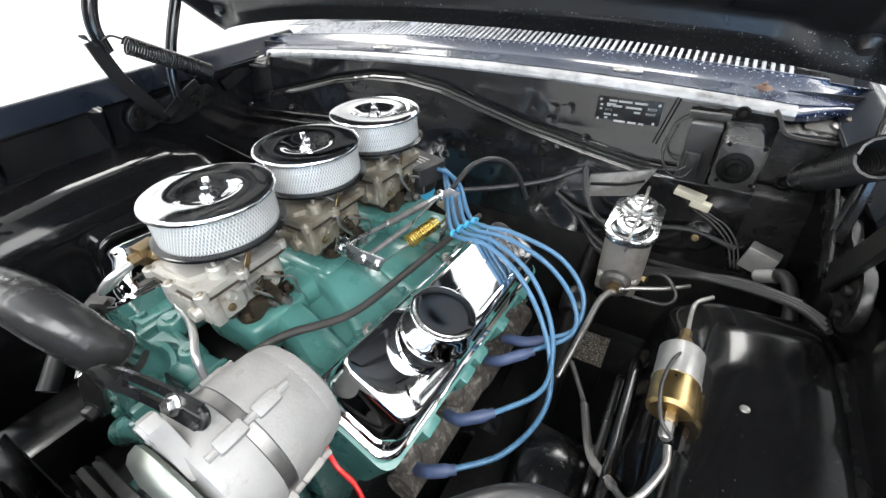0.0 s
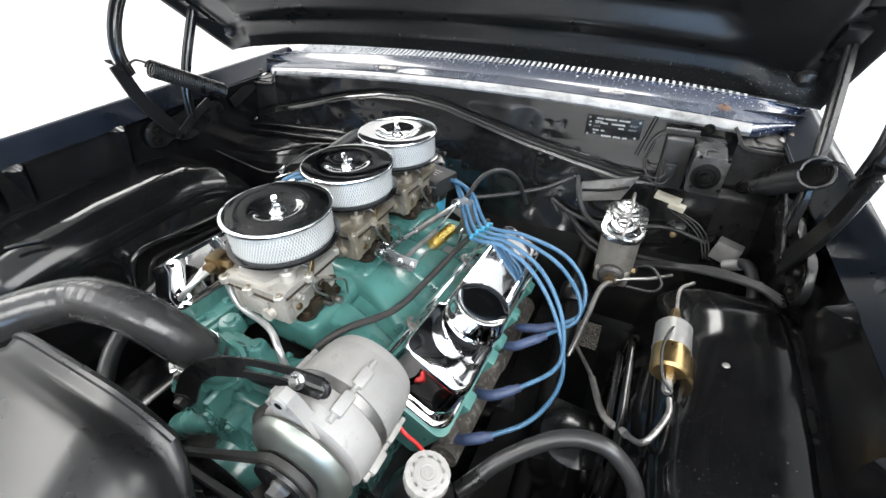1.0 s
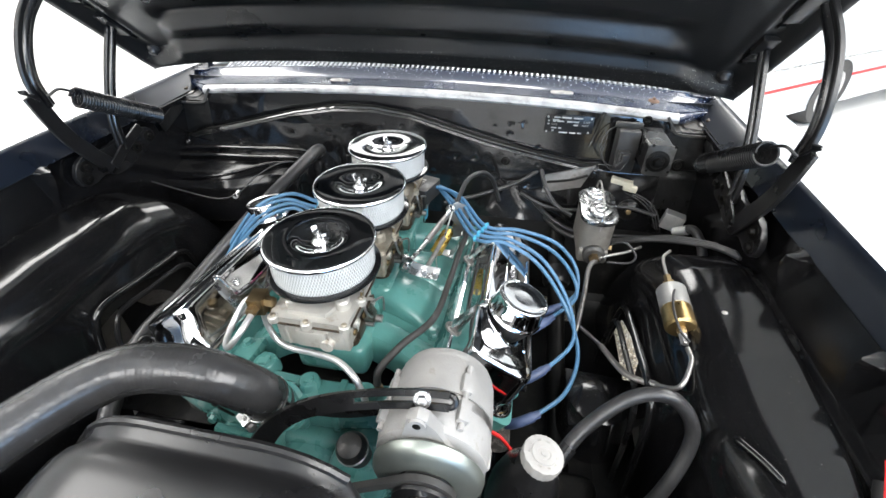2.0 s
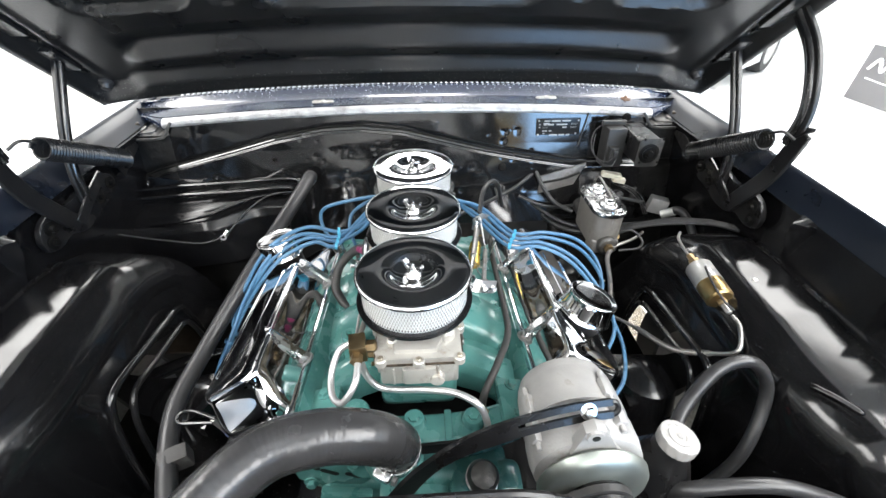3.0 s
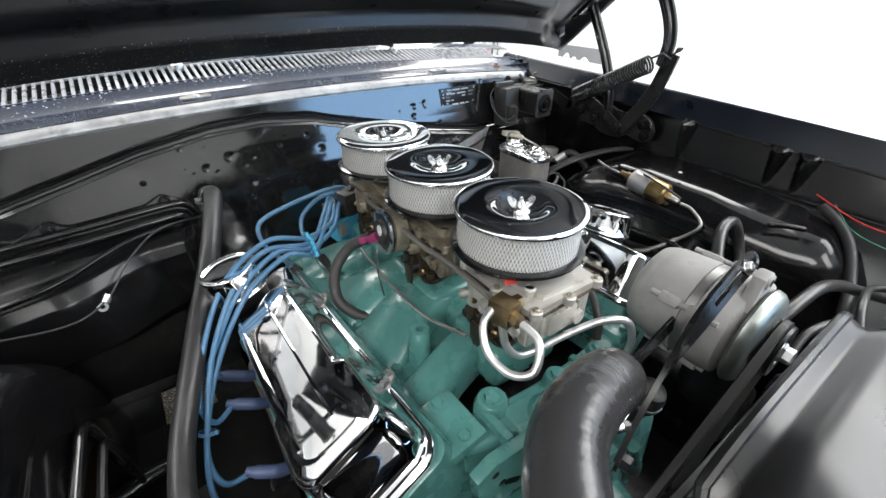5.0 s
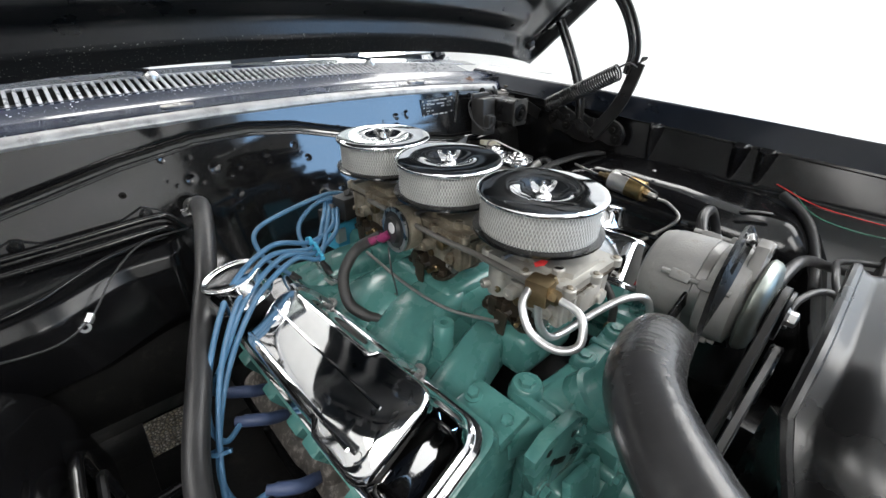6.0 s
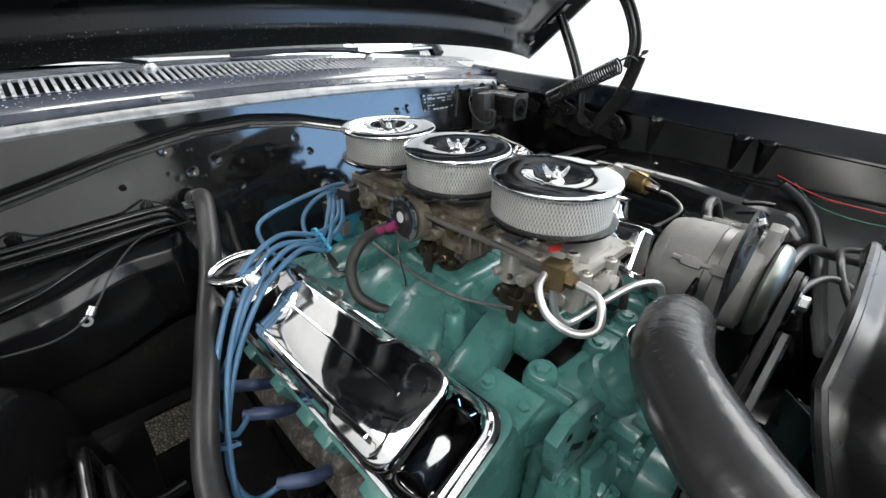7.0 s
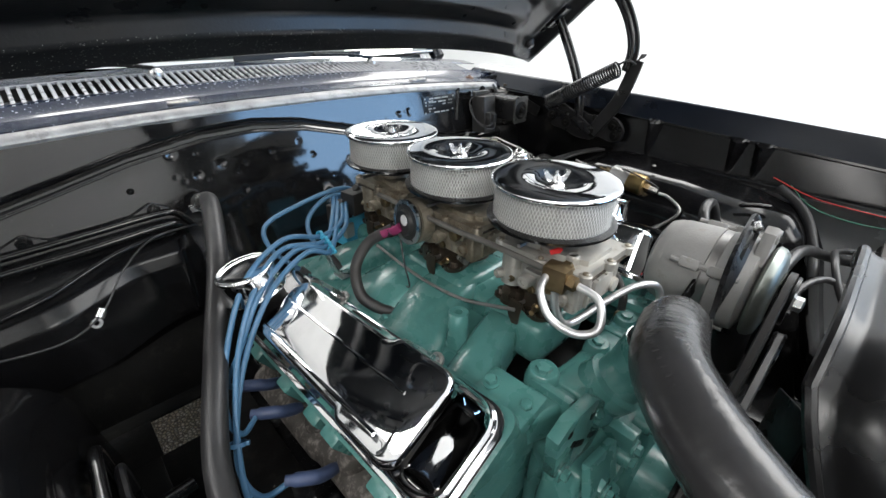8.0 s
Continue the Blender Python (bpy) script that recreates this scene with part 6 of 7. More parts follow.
part("bell_crank", joined(strap([(0.092, -0.056, 0.806), (0.12, -0.052, 0.79), (0.155, -0.036, 0.772)], 0.026, 0.004, up=(0.3, -1, 0.3)), box(0.02, 0.01, 0.035, pose(0.096, -0.057, 0.806, 0, 20, 0), 0.002)), STEEL, lk)
part("rod", tube([(0.098, -0.06, 0.806), (0.125, 0.06, 0.80), (0.142, 0.165, 0.797)], 0.0042, 10), STEEL, lk)
part("rod_sleeve", tube([(0.118, 0.03, 0.802), (0.138, 0.13, 0.798)], 0.0065, 12), STEEL_DULL, lk)
part("lower_rod", tube([(0.13, -0.045, 0.784), (0.143, 0.03, 0.79), (0.148, 0.06, 0.793)], 0.0048, 10), STEEL_DULL, lk)
part("lower_rod", tube([(0.148, 0.06, 0.793), (0.15, 0.15, 0.802)], 0.002, 8), STEEL, lk)
part("support", joined(prism([(-0.02, 0.0), (0.022, 0.0), (0.03, 0.05), (0.024, 0.085), (0.0, 0.098), (-0.022, 0.085), (-0.026, 0.06), (-0.006, 0.045)], 0, 0.004, pose(0.155, 0.185, 0.712, 90, 0, 25), 0.001)), STEEL_DULL, lk, "grey cast lever support plate")
part("pivot", lathe([(0, 0), (0.011, 0), (0.011, 0.008), (0.007, 0.012), (0, 0.012)], 16, seat((0.143, 0.172, 0.797), (0, -1, 0.2))), STEEL, lk)
for p in ((0.098, -0.064, 0.806), (0.13, -0.05, 0.784), (0.15, -0.042, 0.774)):
    part("pin", lathe([(0, 0), (0.006, 0), (0.006, 0.006), (0.004, 0.008), (0, 0.008)], 14, seat(p, (0.3, -1, 0.3))), STEEL, lk)
ys = thing("return_spring", (0.14, 0.08, 0.765), "gold coil throttle return spring", "spring")
_a, _b = Vector((0.127, 0.078, 0.738)), Vector((0.140, 0.155, 0.742))
_m = seat(_a, _b - _a)
part("coil", sweep([_m @ Vector((0.0122 * math.cos(2 * math.pi * k / 12), 0.0122 * math.sin(2 * math.pi * k / 12), 0.078 * k / (12 * 14))) for k in range(12 * 14 + 1)], 0.0016, 6), GOLD_STEEL, ys)
part("hook", tube([_a + Vector((0.0105, 0, 0)), _a + Vector((0.006, -0.03, 0.006)), (0.152, -0.03, 0.772)], 0.0012, 6), STEEL_DULL, ys)
part("hook", tube([_b + Vector((0.0105, 0, 0)), _b + Vector((0.006, 0.03, 0.0)), (0.155, 0.17, 0.755)], 0.0012, 6), GOLD_STEEL, ys)

# linkage levers beside each carburetor
for y in CARB_Y:
    t = thing("carb_lever", (0.075, y, 0.78), "stained steel throttle lever on the carburetor side", "lever", "carburetor levers")
    part("lever", strap([(0.066, y + 0.01, 0.76), (0.072, y + 0.0, 0.79), (0.07, y - 0.015, 0.825)], 0.014, 0.004, up=(1, 0, 0)), CARB_BASE, t)
    part("shaft", lathe([(0, 0), (0.007, 0), (0.007, 0.03), (0, 0.03)], 14, seat((0.05, y + 0.012, 0.766), (1, 0, 0))), STEEL_DULL, t)
    part("link", tube([(0.074, y - 0.01, 0.825), (0.078, y + 0.03, 0.80), (0.076, y + 0.035, 0.765)], 0.002, 8), STEEL_DULL, t)

# ---- belts, bracket, hose clamp ----
br = thing("alternator_bracket", (0.1, -0.39, 0.8), "black slotted alternator adjusting bracket", "bracket")
ARM = spline([(-0.035, -0.402, 0.722), (0.005, -0.396, 0.785), (0.050, -0.391, 0.826), (0.097, -0.387, 0.850), (0.145, -0.383, 0.865), (0.192, -0.379, 0.873), (0.236, -0.3755, 0.874)], 8)
ARM_UP = lambda i: Vector((0.28, -0.93, -0.02)).lerp(Vector((0.1, -0.78, 0.55)), smooth01(8, 30, i)).normalized()


def ribbon(first, last, inner, outer, th):
    """A flat bar along a stretch of the arm, between two offsets to its side."""
    secs = []
    for i in range(first, last):
        p, up = ARM[i], ARM_UP(i)
        t = (ARM[min(i + 1, len(ARM) - 1)] - ARM[max(i - 1, 0)]).normalized()
        q = t.cross(up).normalized()
        a, b = inner(i), outer(i)
        secs.append([p + q * a - up * th / 2, p + q * b - up * th / 2, p + q * b + up * th / 2, p + q * a + up * th / 2])
    bm = loft(secs)
    bmesh.ops.bevel(bm, geom=[e for e in bm.edges if e.calc_face_angle(0) > 0.9], offset=0.001, segments=2, affect="EDGES", clamp_overlap=True)
    return bm


NA = len(ARM)
part("arm", ribbon(0, 29, lambda i: -0.0165 + 0.00018 * i, lambda i: 0.0165 - 0.00018 * i, 0.006), BLACK_SATIN, br)
part("slot_rail", ribbon(28, NA, lambda i: -0.0115, lambda i: -0.0035, 0.006), BLACK_SATIN, br)
part("slot_rail", ribbon(28, NA, lambda i: 0.0035, lambda i: 0.0115, 0.006), BLACK_SATIN, br)
part("end_bolt", bolt(ARM[0] + Vector((0, -0.004, 0)), (0.2, -0.95, 0), 0.010, 0.012), BLACK_SATIN, br)
_e, _t = ARM[-1], (ARM[-1] - ARM[-2]).normalized()
_q = _t.cross(ARM_UP(NA)).normalized()
part("slot_end", sweep([_e + (_q * math.cos(a) + _t * math.sin(a)) * 0.0075 for a in [math.pi * k / 12 for k in range(13)]], 0.0038, 8), BLACK_SATIN, br)
part("bolt", bolt((0.205, -0.380, 0.876), (0.1, -0.78, 0.55), 0.007, 0.008), STEEL, br)
part("rear_strap", strap([(0.0, -0.33, 0.72), (0.08, -0.34, 0.75), (0.17, -0.345, 0.80)], 0.018, 0.005, up=(0, -1, 0.3)), BLACK_SATIN, br)


def belt(name, c0, r0, c1, r1, y):
    """An open belt round two pulleys in the plane y."""
    a, b = Vector((c0[0], y, c0[1])), Vector((c1[0], y, c1[1]))
    d = b - a
    ang = math.atan2(d.z, d.x)
    off = math.acos((r0 - r1) / d.length)
    path = []
    for k in range(25):
        q = ang + off + (2 * math.pi - 2 * off) * k / 24
        path.append(a + r0 * Vector((math.cos(q), 0, math.sin(q))))
    for k in range(25):
        q = ang - off + 2 * off * k / 24
        path.append(b + r1 * Vector((math.cos(q), 0, math.sin(q))))
    path.append(path[0])
    bm = bmesh.new()
    rings = []
    for i, p in enumerate(path[:-1]):
        t = (path[i + 1] - path[i - 1 if i else -2]).normalized()
        n = Vector((t.z, 0, -t.x))
        rings.append([bm.verts.new(p + Vector((0, e * 0.006, 0)) + n * f) for e, f in ((-0.7, 0.004), (0.7, 0.004), (1, -0.004), (-1, -0.004))])
    for i in range(len(rings)):
        u, v = rings[i], rings[(i + 1) % len(rings)]
        for k in range(4):
            bm.faces.new((u[k], u[(k + 1) % 4], v[(k + 1) % 4], v[k]))
    t = thing("drive_belt", a, "black rubber V belt on the engine pulleys", "belt", "drive belts")
    part("loop", bm, RUBBER_DULL, t)


belt("drive_belt", (0.0, 0.56), 0.085, (0.217, 0.780), 0.036, -0.441)
belt("drive_belt", (0.0, 0.56), 0.09, (0.33, 0.60), 0.05, -0.458)
pul = thing("fan_pulley", (0, -0.45, 0.56), "black double groove fan pulley and hub", "pulley")
part("disc", lathe([(0, 0), (0.092, 0), (0.094, 0.004), (0.082, 0.011), (0.094, 0.018), (0.084, 0.026), (0.096, 0.034), (0.03, 0.036), (0.03, 0.05), (0, 0.05)], 44, pose(0, -0.434, 0.56, 90)), BLACK_SATIN, pul)
psp = thing("steering_pulley", (0.33, -0.458, 0.60), "dark pressed steering pump pulley", "pulley")
part("disc", lathe([(0, -0.004), (0.052, -0.004), (0.056, 0.0), (0.048, 0.006), (0.056, 0.012), (0.052, 0.015), (0.045, 0.006), (0.02, 0.006), (0.018, 0.016), (0, 0.016)], 40, pose(0.33, -0.452, 0.60, 90)), BLACK_SATIN, psp)
fan = thing("cooling_fan", (0, -0.52, 0.56), "black steel five-blade cooling fan", "fan")
for k in range(5):
    m = pose(0, -0.50, 0.56) @ Matrix.Rotation(radians(72 * k + 20), 4, "Y") @ Matrix.Rotation(radians(25), 4, "Z")
    part("blade", box(0.085, 0.003, 0.15, m @ pose(0, 0, 0.11), 0.001), BLACK_SATIN, fan)
part("hub", lathe([(0, 0), (0.045, 0), (0.045, 0.02), (0, 0.02)], 24, pose(0, -0.49, 0.56, 90)), STEEL_DULL, fan)
clamp = thing("hose_clamp", (-0.031, -0.358, 0.779), "bright steel worm hose clamp", "hose clamp", "hose clamps")
part("band", lathe([(0.0325, -0.007), (0.0342, -0.007), (0.0342, 0.007), (0.0325, 0.007), (0.0325, -0.007)], 36, seat((-0.0302, -0.3585, 0.779), (0, -0.28, 1))), TIN, clamp)
part("screw_housing", box(0.024, 0.014, 0.012, pose(-0.046, -0.389, 0.772, 15, 0, -30), 0.003), TIN, clamp)
part("screw", lathe([(0, 0), (0.006, 0), (0.006, 0.006), (0, 0.007)], 6, seat((-0.034, -0.396, 0.770), (1, -0.5, 0))), STEEL_DULL, clamp)
clamp2 = thing("hose_clamp", (-0.30, 0.40, 0.79), "bright steel worm hose clamp", "hose clamp", "hose clamps")
part("band", lathe([(0.0175, -0.006), (0.0188, -0.006), (0.0188, 0.006), (0.0175, 0.006), (0.0175, -0.006)], 30, seat((-0.288, 0.395, 0.806), (0, 1, -0.15))), STEEL, clamp2)
part("screw_housing", box(0.02, 0.01, 0.012, pose(-0.308, 0.392, 0.802), 0.002), STEEL, clamp2)

# water pump inlet, thermostat switch and pump casting ribs
for x, z in ((-0.12, 0.62), (-0.10, 0.56), (-0.05, 0.64)):
    part("rib", box(0.018, 0.05, 0.05, pose(x, -0.355, z, 0, 20 * x / 0.1, 0), 0.006), TEAL, timing)
    part("bolt", bolt((x, -0.382, z), (0, -1, 0.1), 0.008, 0.008), TEAL, timing)
PUMP = seat((0.090, -0.352, 0.655), (0, -0.3, 1))
part("pump_boss", joined(box(0.10, 0.075, 0.13, pose(0.085, -0.345, 0.585, -8, 8, 0), 0.026, 4), box(0.05, 0.06, 0.10, pose(0.125, -0.338, 0.60, 0, 18, 0), 0.02, 4), tube([(0.055, -0.385, 0.64), (0.075, -0.39, 0.59), (0.105, -0.385, 0.53)], 0.009, 10)), TEAL, timing)
pump = part("fuel_pump", lathe([(0.019, -0.02), (0.019, 0.03), (0.023, 0.034), (0.023, 0.046), (0.0225, 0.056), (0.018, 0.066), (0.008, 0.070), (0, 0.070)], 32, PUMP), DUSTY_BLACK, timing, "dark grey fuel pump body")
part("crimp_ring", lathe([(0.0225, 0.040), (0.0245, 0.041), (0.0245, 0.046), (0.0225, 0.047)], 32, PUMP), STEEL_DULL, pump, "grey steel crimp ring")

# ---- exhaust manifolds ----
for s, yf in ((-1, YL), (1, YR)):
    t = thing("exhaust_manifold", bank(s, 0.17, yf + 0.26, -0.1), "rough rusty cast iron exhaust manifold", "exhaust manifold", "exhaust manifolds")
    part("log", tube([bank(s, 0.165 + 0.02, yf + v, -0.11) for v in (0.03, 0.1, 0.26, 0.42, 0.5)], [0.026] * 17 + [0.03] * 16, 16, 8), CAST_IRON, t)
    for v in (0.06, 0.2, 0.3, 0.46):
        part("port", tube([bank(s, 0.12, yf + v, -0.07), bank(s, 0.155, yf + v, -0.08), bank(s, 0.18, yf + v, -0.11)], 0.024, 14), CAST_IRON, t)
    part("downpipe", tube([bank(s, 0.185, yf + 0.46, -0.11), bank(s, 0.20, yf + 0.50, -0.2), (s * 0.3, 0.4, 0.3)], 0.026, 14), CAST_IRON, t)

# ---- lines at the brake side ----
line("fuel_line", [(0.600, -0.118, 0.748), (0.600, -0.145, 0.744), (0.580, -0.182, 0.724), (0.563, -0.152, 0.682), (0.531, -0.096, 0.633), (0.502, -0.001, 0.599), (0.456, 0.103, 0.56)], 0.0040, STEEL_DULL, "bare steel fuel line with spring guard")
line("fuel_line", [(0.60, 0.03, 0.767), (0.597, 0.06, 0.77), (0.60, 0.10, 0.775), (0.62, 0.13, 0.772)], 0.003, STEEL_DULL, "thin steel line entering the filter")
bl = thing("brake_line", (0.45, 0.03, 0.62), "steel brake line wrapped in a spring guard", "brake line")
part("tube", tube([(0.45, 0.02, 0.61), (0.453, 0.028, 0.617), (0.465, 0.095, 0.659), (0.475, 0.155, 0.686), (0.50, 0.185, 0.694), (0.56, 0.21, 0.70), (0.60, 0.24, 0.70)], 0.0036, 10), STEEL_DULL, bl)
part("spring_guard", coil_on([(0.453, 0.028, 0.617), (0.465, 0.095, 0.659), (0.475, 0.155, 0.686), (0.50, 0.185, 0.694)], 0.0048, 0.0011, 0.0036), STEEL_DULL, bl)
FUEL_GUARD = thing("spring_guard", (0.531, -0.096, 0.633), "steel coil guard round the fuel line", "spring guard")
part("coil", coil_on([(0.563, -0.152, 0.682), (0.531, -0.096, 0.633), (0.502, -0.001, 0.599)], 0.0052, 0.0011, 0.0036), STEEL_DULL, FUEL_GUARD)
line("wire_pair", [(0.60, 0.0, 0.785), (0.585, -0.03, 0.79), (0.578, -0.07, 0.785), (0.585, -0.105, 0.772), (0.60, -0.115, 0.76)], 0.0022, RUBBER, "black wire pair round the fuel filter", "wire")
for k in range(3):
    line("harness_cable", [(0.50, 0.28 + 0.006 * k, 0.672), (0.55, 0.262 + 0.006 * k, 0.692), (0.61, 0.235 + 0.005 * k, 0.725), (0.665, 0.205 + 0.006 * k, 0.748), (0.72, 0.165 + 0.007 * k, 0.768), (0.745, 0.11 + 0.01 * k, 0.785)], 0.0042, RUBBER, "black sheathed harness cable over the wheelhouse", "cable")
line("vacuum_hose", [(0.153, 0.2, 0.799), (0.169, 0.259, 0.829), (0.20, 0.309, 0.827), (0.224, 0.352, 0.787), (0.245, 0.381, 0.711)], 0.0055, RUBBER, "black throttle cable arching to the firewall", "cable")
line("vacuum_hose", [(0.106, 0.279, 0.746), (0.193, 0.350, 0.741), (0.283, 0.411, 0.752), (0.35, 0.455, 0.780)], 0.0055, RUBBER, "black rubber hose along the firewall", "hose")
line("vacuum_hose", [(0.35, 0.455, 0.785), (0.367, 0.406, 0.752), (0.396, 0.372, 0.721), (0.441, 0.344, 0.707)], 0.006, RUBBER, "black rubber hose along the firewall", "hose")
line("wire", [(-0.311, 0.405, 0.765), (-0.392, 0.372, 0.773), (-0.451, 0.327, 0.749), (-0.496, 0.286, 0.711), (-0.552, 0.266, 0.695), (-0.646, 0.262, 0.71), (-0.74, 0.25, 0.74)], 0.0016, RUBBER, "thin black cable across the heater box", "cable")
clip = thing("cable_clip", (-0.5, 0.285, 0.706), "small silver cable clip", "clip")
part("band", lathe([(0.005, -0.007), (0.0065, -0.007), (0.0065, 0.007), (0.005, 0.007), (0.005, -0.007)], 16, seat((-0.497, 0.285, 0.712), (-0.5, -0.4, -0.5))), STEEL, clip)
part("loop", lathe([(0.004, -0.002), (0.008, -0.002), (0.008, 0.002), (0.004, 0.002), (0.004, -0.002)], 16, seat((-0.507, 0.28, 0.701), (0.3, -1, 0.3))), STEEL, clip)
line("cooling_hose", [(0.33, -0.395, 0.68), (0.362, -0.414, 0.735), (0.456, -0.425, 0.757), (0.53, -0.440, 0.742), (0.587, -0.460, 0.718), (0.64, -0.50, 0.70), (0.69, -0.58, 0.69)], 0.0102, RUBBER, "thick black hose toward the core support", "hose")
line("harness_cable", [(0.66, -0.54, 0.725), (0.58, -0.478, 0.738), (0.50, -0.478, 0.748), (0.447, -0.495, 0.728), (0.424, -0.520, 0.698), (0.424, -0.543, 0.679), (0.444, -0.540, 0.688), (0.455, -0.515, 0.715), (0.442, -0.478, 0.732), (0.38, -0.452, 0.728), (0.33, -0.45, 0.70)], 0.0062, RUBBER, "black battery cable in a loose loop", "cable")
line("harness_cable", [(0.752, -0.33, 0.785), (0.735, -0.37, 0.768), (0.702, -0.408, 0.742), (0.66, -0.44, 0.695), (0.60, -0.462, 0.655)], 0.0105, RUBBER, "thick black hose down the fender side", "hose")
line("wire", [(0.752, -0.312, 0.806), (0.715, -0.40, 0.79), (0.71, -0.5, 0.785), (0.735, -0.6, 0.78)], 0.001, RED, "thin red wire along the fender rail", "wire")
line("wire", [(0.74, -0.35, 0.80), (0.70, -0.40, 0.775), (0.69, -0.47, 0.765), (0.72, -0.56, 0.76)], 0.001, material("green_insulation", (0.03, 0.16, 0.1), 0.4), "thin green wire along the fender rail", "wire")
line("battery_lead", [(0.255, -0.29, 0.715), (0.28, -0.30, 0.705), (0.305, -0.30, 0.685), (0.33, -0.31, 0.66)], 0.003, RED, "short red alternator output lead", "cable")

# master cylinder bail and fittings
part("bail", tube([MC @ Vector((0.0, -0.07, 0.03)), MC @ Vector((0.004, -0.07, 0.10)), MC @ Vector((0.006, 0.0, 0.118)), MC @ Vector((0.004, 0.07, 0.12)), MC @ Vector((0.0, 0.075, 0.05))], 0.0025, 8), STEEL_DULL, mc)
part("port_nut", lathe([(0, 0), (0.009, 0), (0.009, 0.016), (0.005, 0.018), (0, 0.018)], 6, seat(MC @ Vector((0.03, -0.04, 0.0)), (1, -0.2, 0))), BRASS, mc)
part("port_nut", lathe([(0, 0), (0.012, 0), (0.012, 0.012), (0, 0.012)], 6, seat(MC @ Vector((0.0, -0.09, 0.0)), (0, -1, 0))), BRASS, mc)
line("brake_line", [(0.52, 0.232, 0.70), (0.555, 0.222, 0.72), (0.582, 0.205, 0.70), (0.57, 0.19, 0.685), (0.52, 0.19, 0.68)], 0.003, RUBBER, "curled steel brake line at the master cylinder", "brake line")

# firewall fittings
cn = thing("wire_connector", (0.575, 0.43, 0.785), "cream plastic wiring connector below the relay", "connector")
part("shell", box(0.055, 0.02, 0.014, pose(0.560, 0.410, 0.785, 0, 8, -10), 0.002), PLASTIC_CREAM, cn)
part("half", box(0.035, 0.018, 0.014, pose(0.582, 0.403, 0.772, 0, 8, -10), 0.002), PLASTIC_CREAM, cn)
for k in range(3):
    line("wire", [(0.552 + 0.012 * k, 0.412, 0.776), (0.575 + 0.012 * k, 0.405, 0.758), (0.612 + 0.012 * k, 0.395, 0.742), (0.645 + 0.008 * k, 0.38, 0.716), (0.662 + 0.006 * k, 0.36, 0.68)], 0.0014, RUBBER, "thin black wiring at the firewall", "wire")
sw = thing("junction_block", (0.70, 0.36, 0.70), "silver metal junction bracket with black cable", "junction")
part("bracket", box(0.05, 0.03, 0.045, pose(0.70, 0.37, 0.705, 0, 10, -15), 0.003), BRUSHED, sw)
part("cable_sleeve", tube([(0.70, 0.335, 0.692), (0.712, 0.327, 0.703), (0.722, 0.318, 0.713)], 0.0125, 12), BRUSHED, sw, "taped silver cable sleeve")
part("cable", tube([(0.70, 0.34, 0.69), (0.73, 0.31, 0.72), (0.745, 0.27, 0.70), (0.75, 0.22, 0.66)], 0.011, 12), RUBBER, sw)
pb = thing("pedal_bracket", (0.43, 0.46, 0.77), "grey steel stiffener panel on the firewall", "bracket")
part("plate", loft([[Vector((x, y, z)) for x, y, z in ((0.360, 0.434, 0.722), (0.462, 0.436, 0.748), (0.490, 0.440, 0.812), (0.364, 0.442, 0.772))], [Vector((x, y - 0.006, z)) for x, y, z in ((0.360, 0.434, 0.722), (0.462, 0.436, 0.748), (0.490, 0.440, 0.812), (0.364, 0.442, 0.772))]]), STEEL_DULL, pb)
part("rib", strap([(0.37, 0.434, 0.755), (0.43, 0.432, 0.768), (0.475, 0.434, 0.785)], 0.012, 0.006), BLACK_SATIN, pb)
col = thing("steering_column", (0.41, 0.3, 0.6), "black steering column and coupling", "steering column")
part("shaft", tube([(0.415, 0.46, 0.66), (0.42, 0.3, 0.58), (0.43, 0.0, 0.46), (0.44, -0.3, 0.40)], 0.022, 18), BLACK_DULL, col)
part("coupling", lathe([(0.034, 0), (0.036, 0.01), (0.036, 0.04), (0.03, 0.05), (0, 0.05)], 24, seat((0.42, 0.28, 0.57), (0.05, -1, -0.4))), BLACK_SATIN, col)
gb = thing("steering_box", (0.44, -0.3, 0.42), "black steering gear box on the frame rail", "steering box")
part("housing", joined(box(0.11, 0.2, 0.12, pose(0.44, -0.33, 0.44), 0.03, 3), lathe([(0.045, 0), (0.045, 0.07), (0.03, 0.09), (0, 0.09)], 24, pose(0.44, -0.36, 0.48))), BLACK_DULL, gb)

for k, pts in enumerate((
        [(0.36, 0.44, 0.66), (0.42, 0.36, 0.645), (0.50, 0.31, 0.655), (0.58, 0.28, 0.69), (0.66, 0.24, 0.735), (0.73, 0.18, 0.765)],
        [(0.34, 0.43, 0.69), (0.40, 0.37, 0.67), (0.46, 0.34, 0.66), (0.53, 0.33, 0.665), (0.60, 0.31, 0.68), (0.68, 0.26, 0.72)],
        [(0.30, 0.42, 0.72), (0.36, 0.40, 0.70), (0.42, 0.40, 0.69), (0.50, 0.40, 0.70), (0.58, 0.40, 0.715), (0.66, 0.38, 0.71)])):
    line("harness_cable", pts, (0.007, 0.006, 0.005)[k], RUBBER, "black loose cable crossing the lower firewall", "cable")
for pts in ([(0.543, 0.382, 0.858), (0.524, 0.378, 0.842), (0.500, 0.392, 0.845), (0.488, 0.420, 0.868), (0.500, 0.446, 0.902), (0.530, 0.450, 0.925)],
            [(0.549, 0.382, 0.850), (0.535, 0.374, 0.832), (0.508, 0.386, 0.835), (0.494, 0.416, 0.858), (0.503, 0.444, 0.895)]):
    line("wire", pts, 0.0015, RUBBER, "thin black wire looping round the relay", "wire")
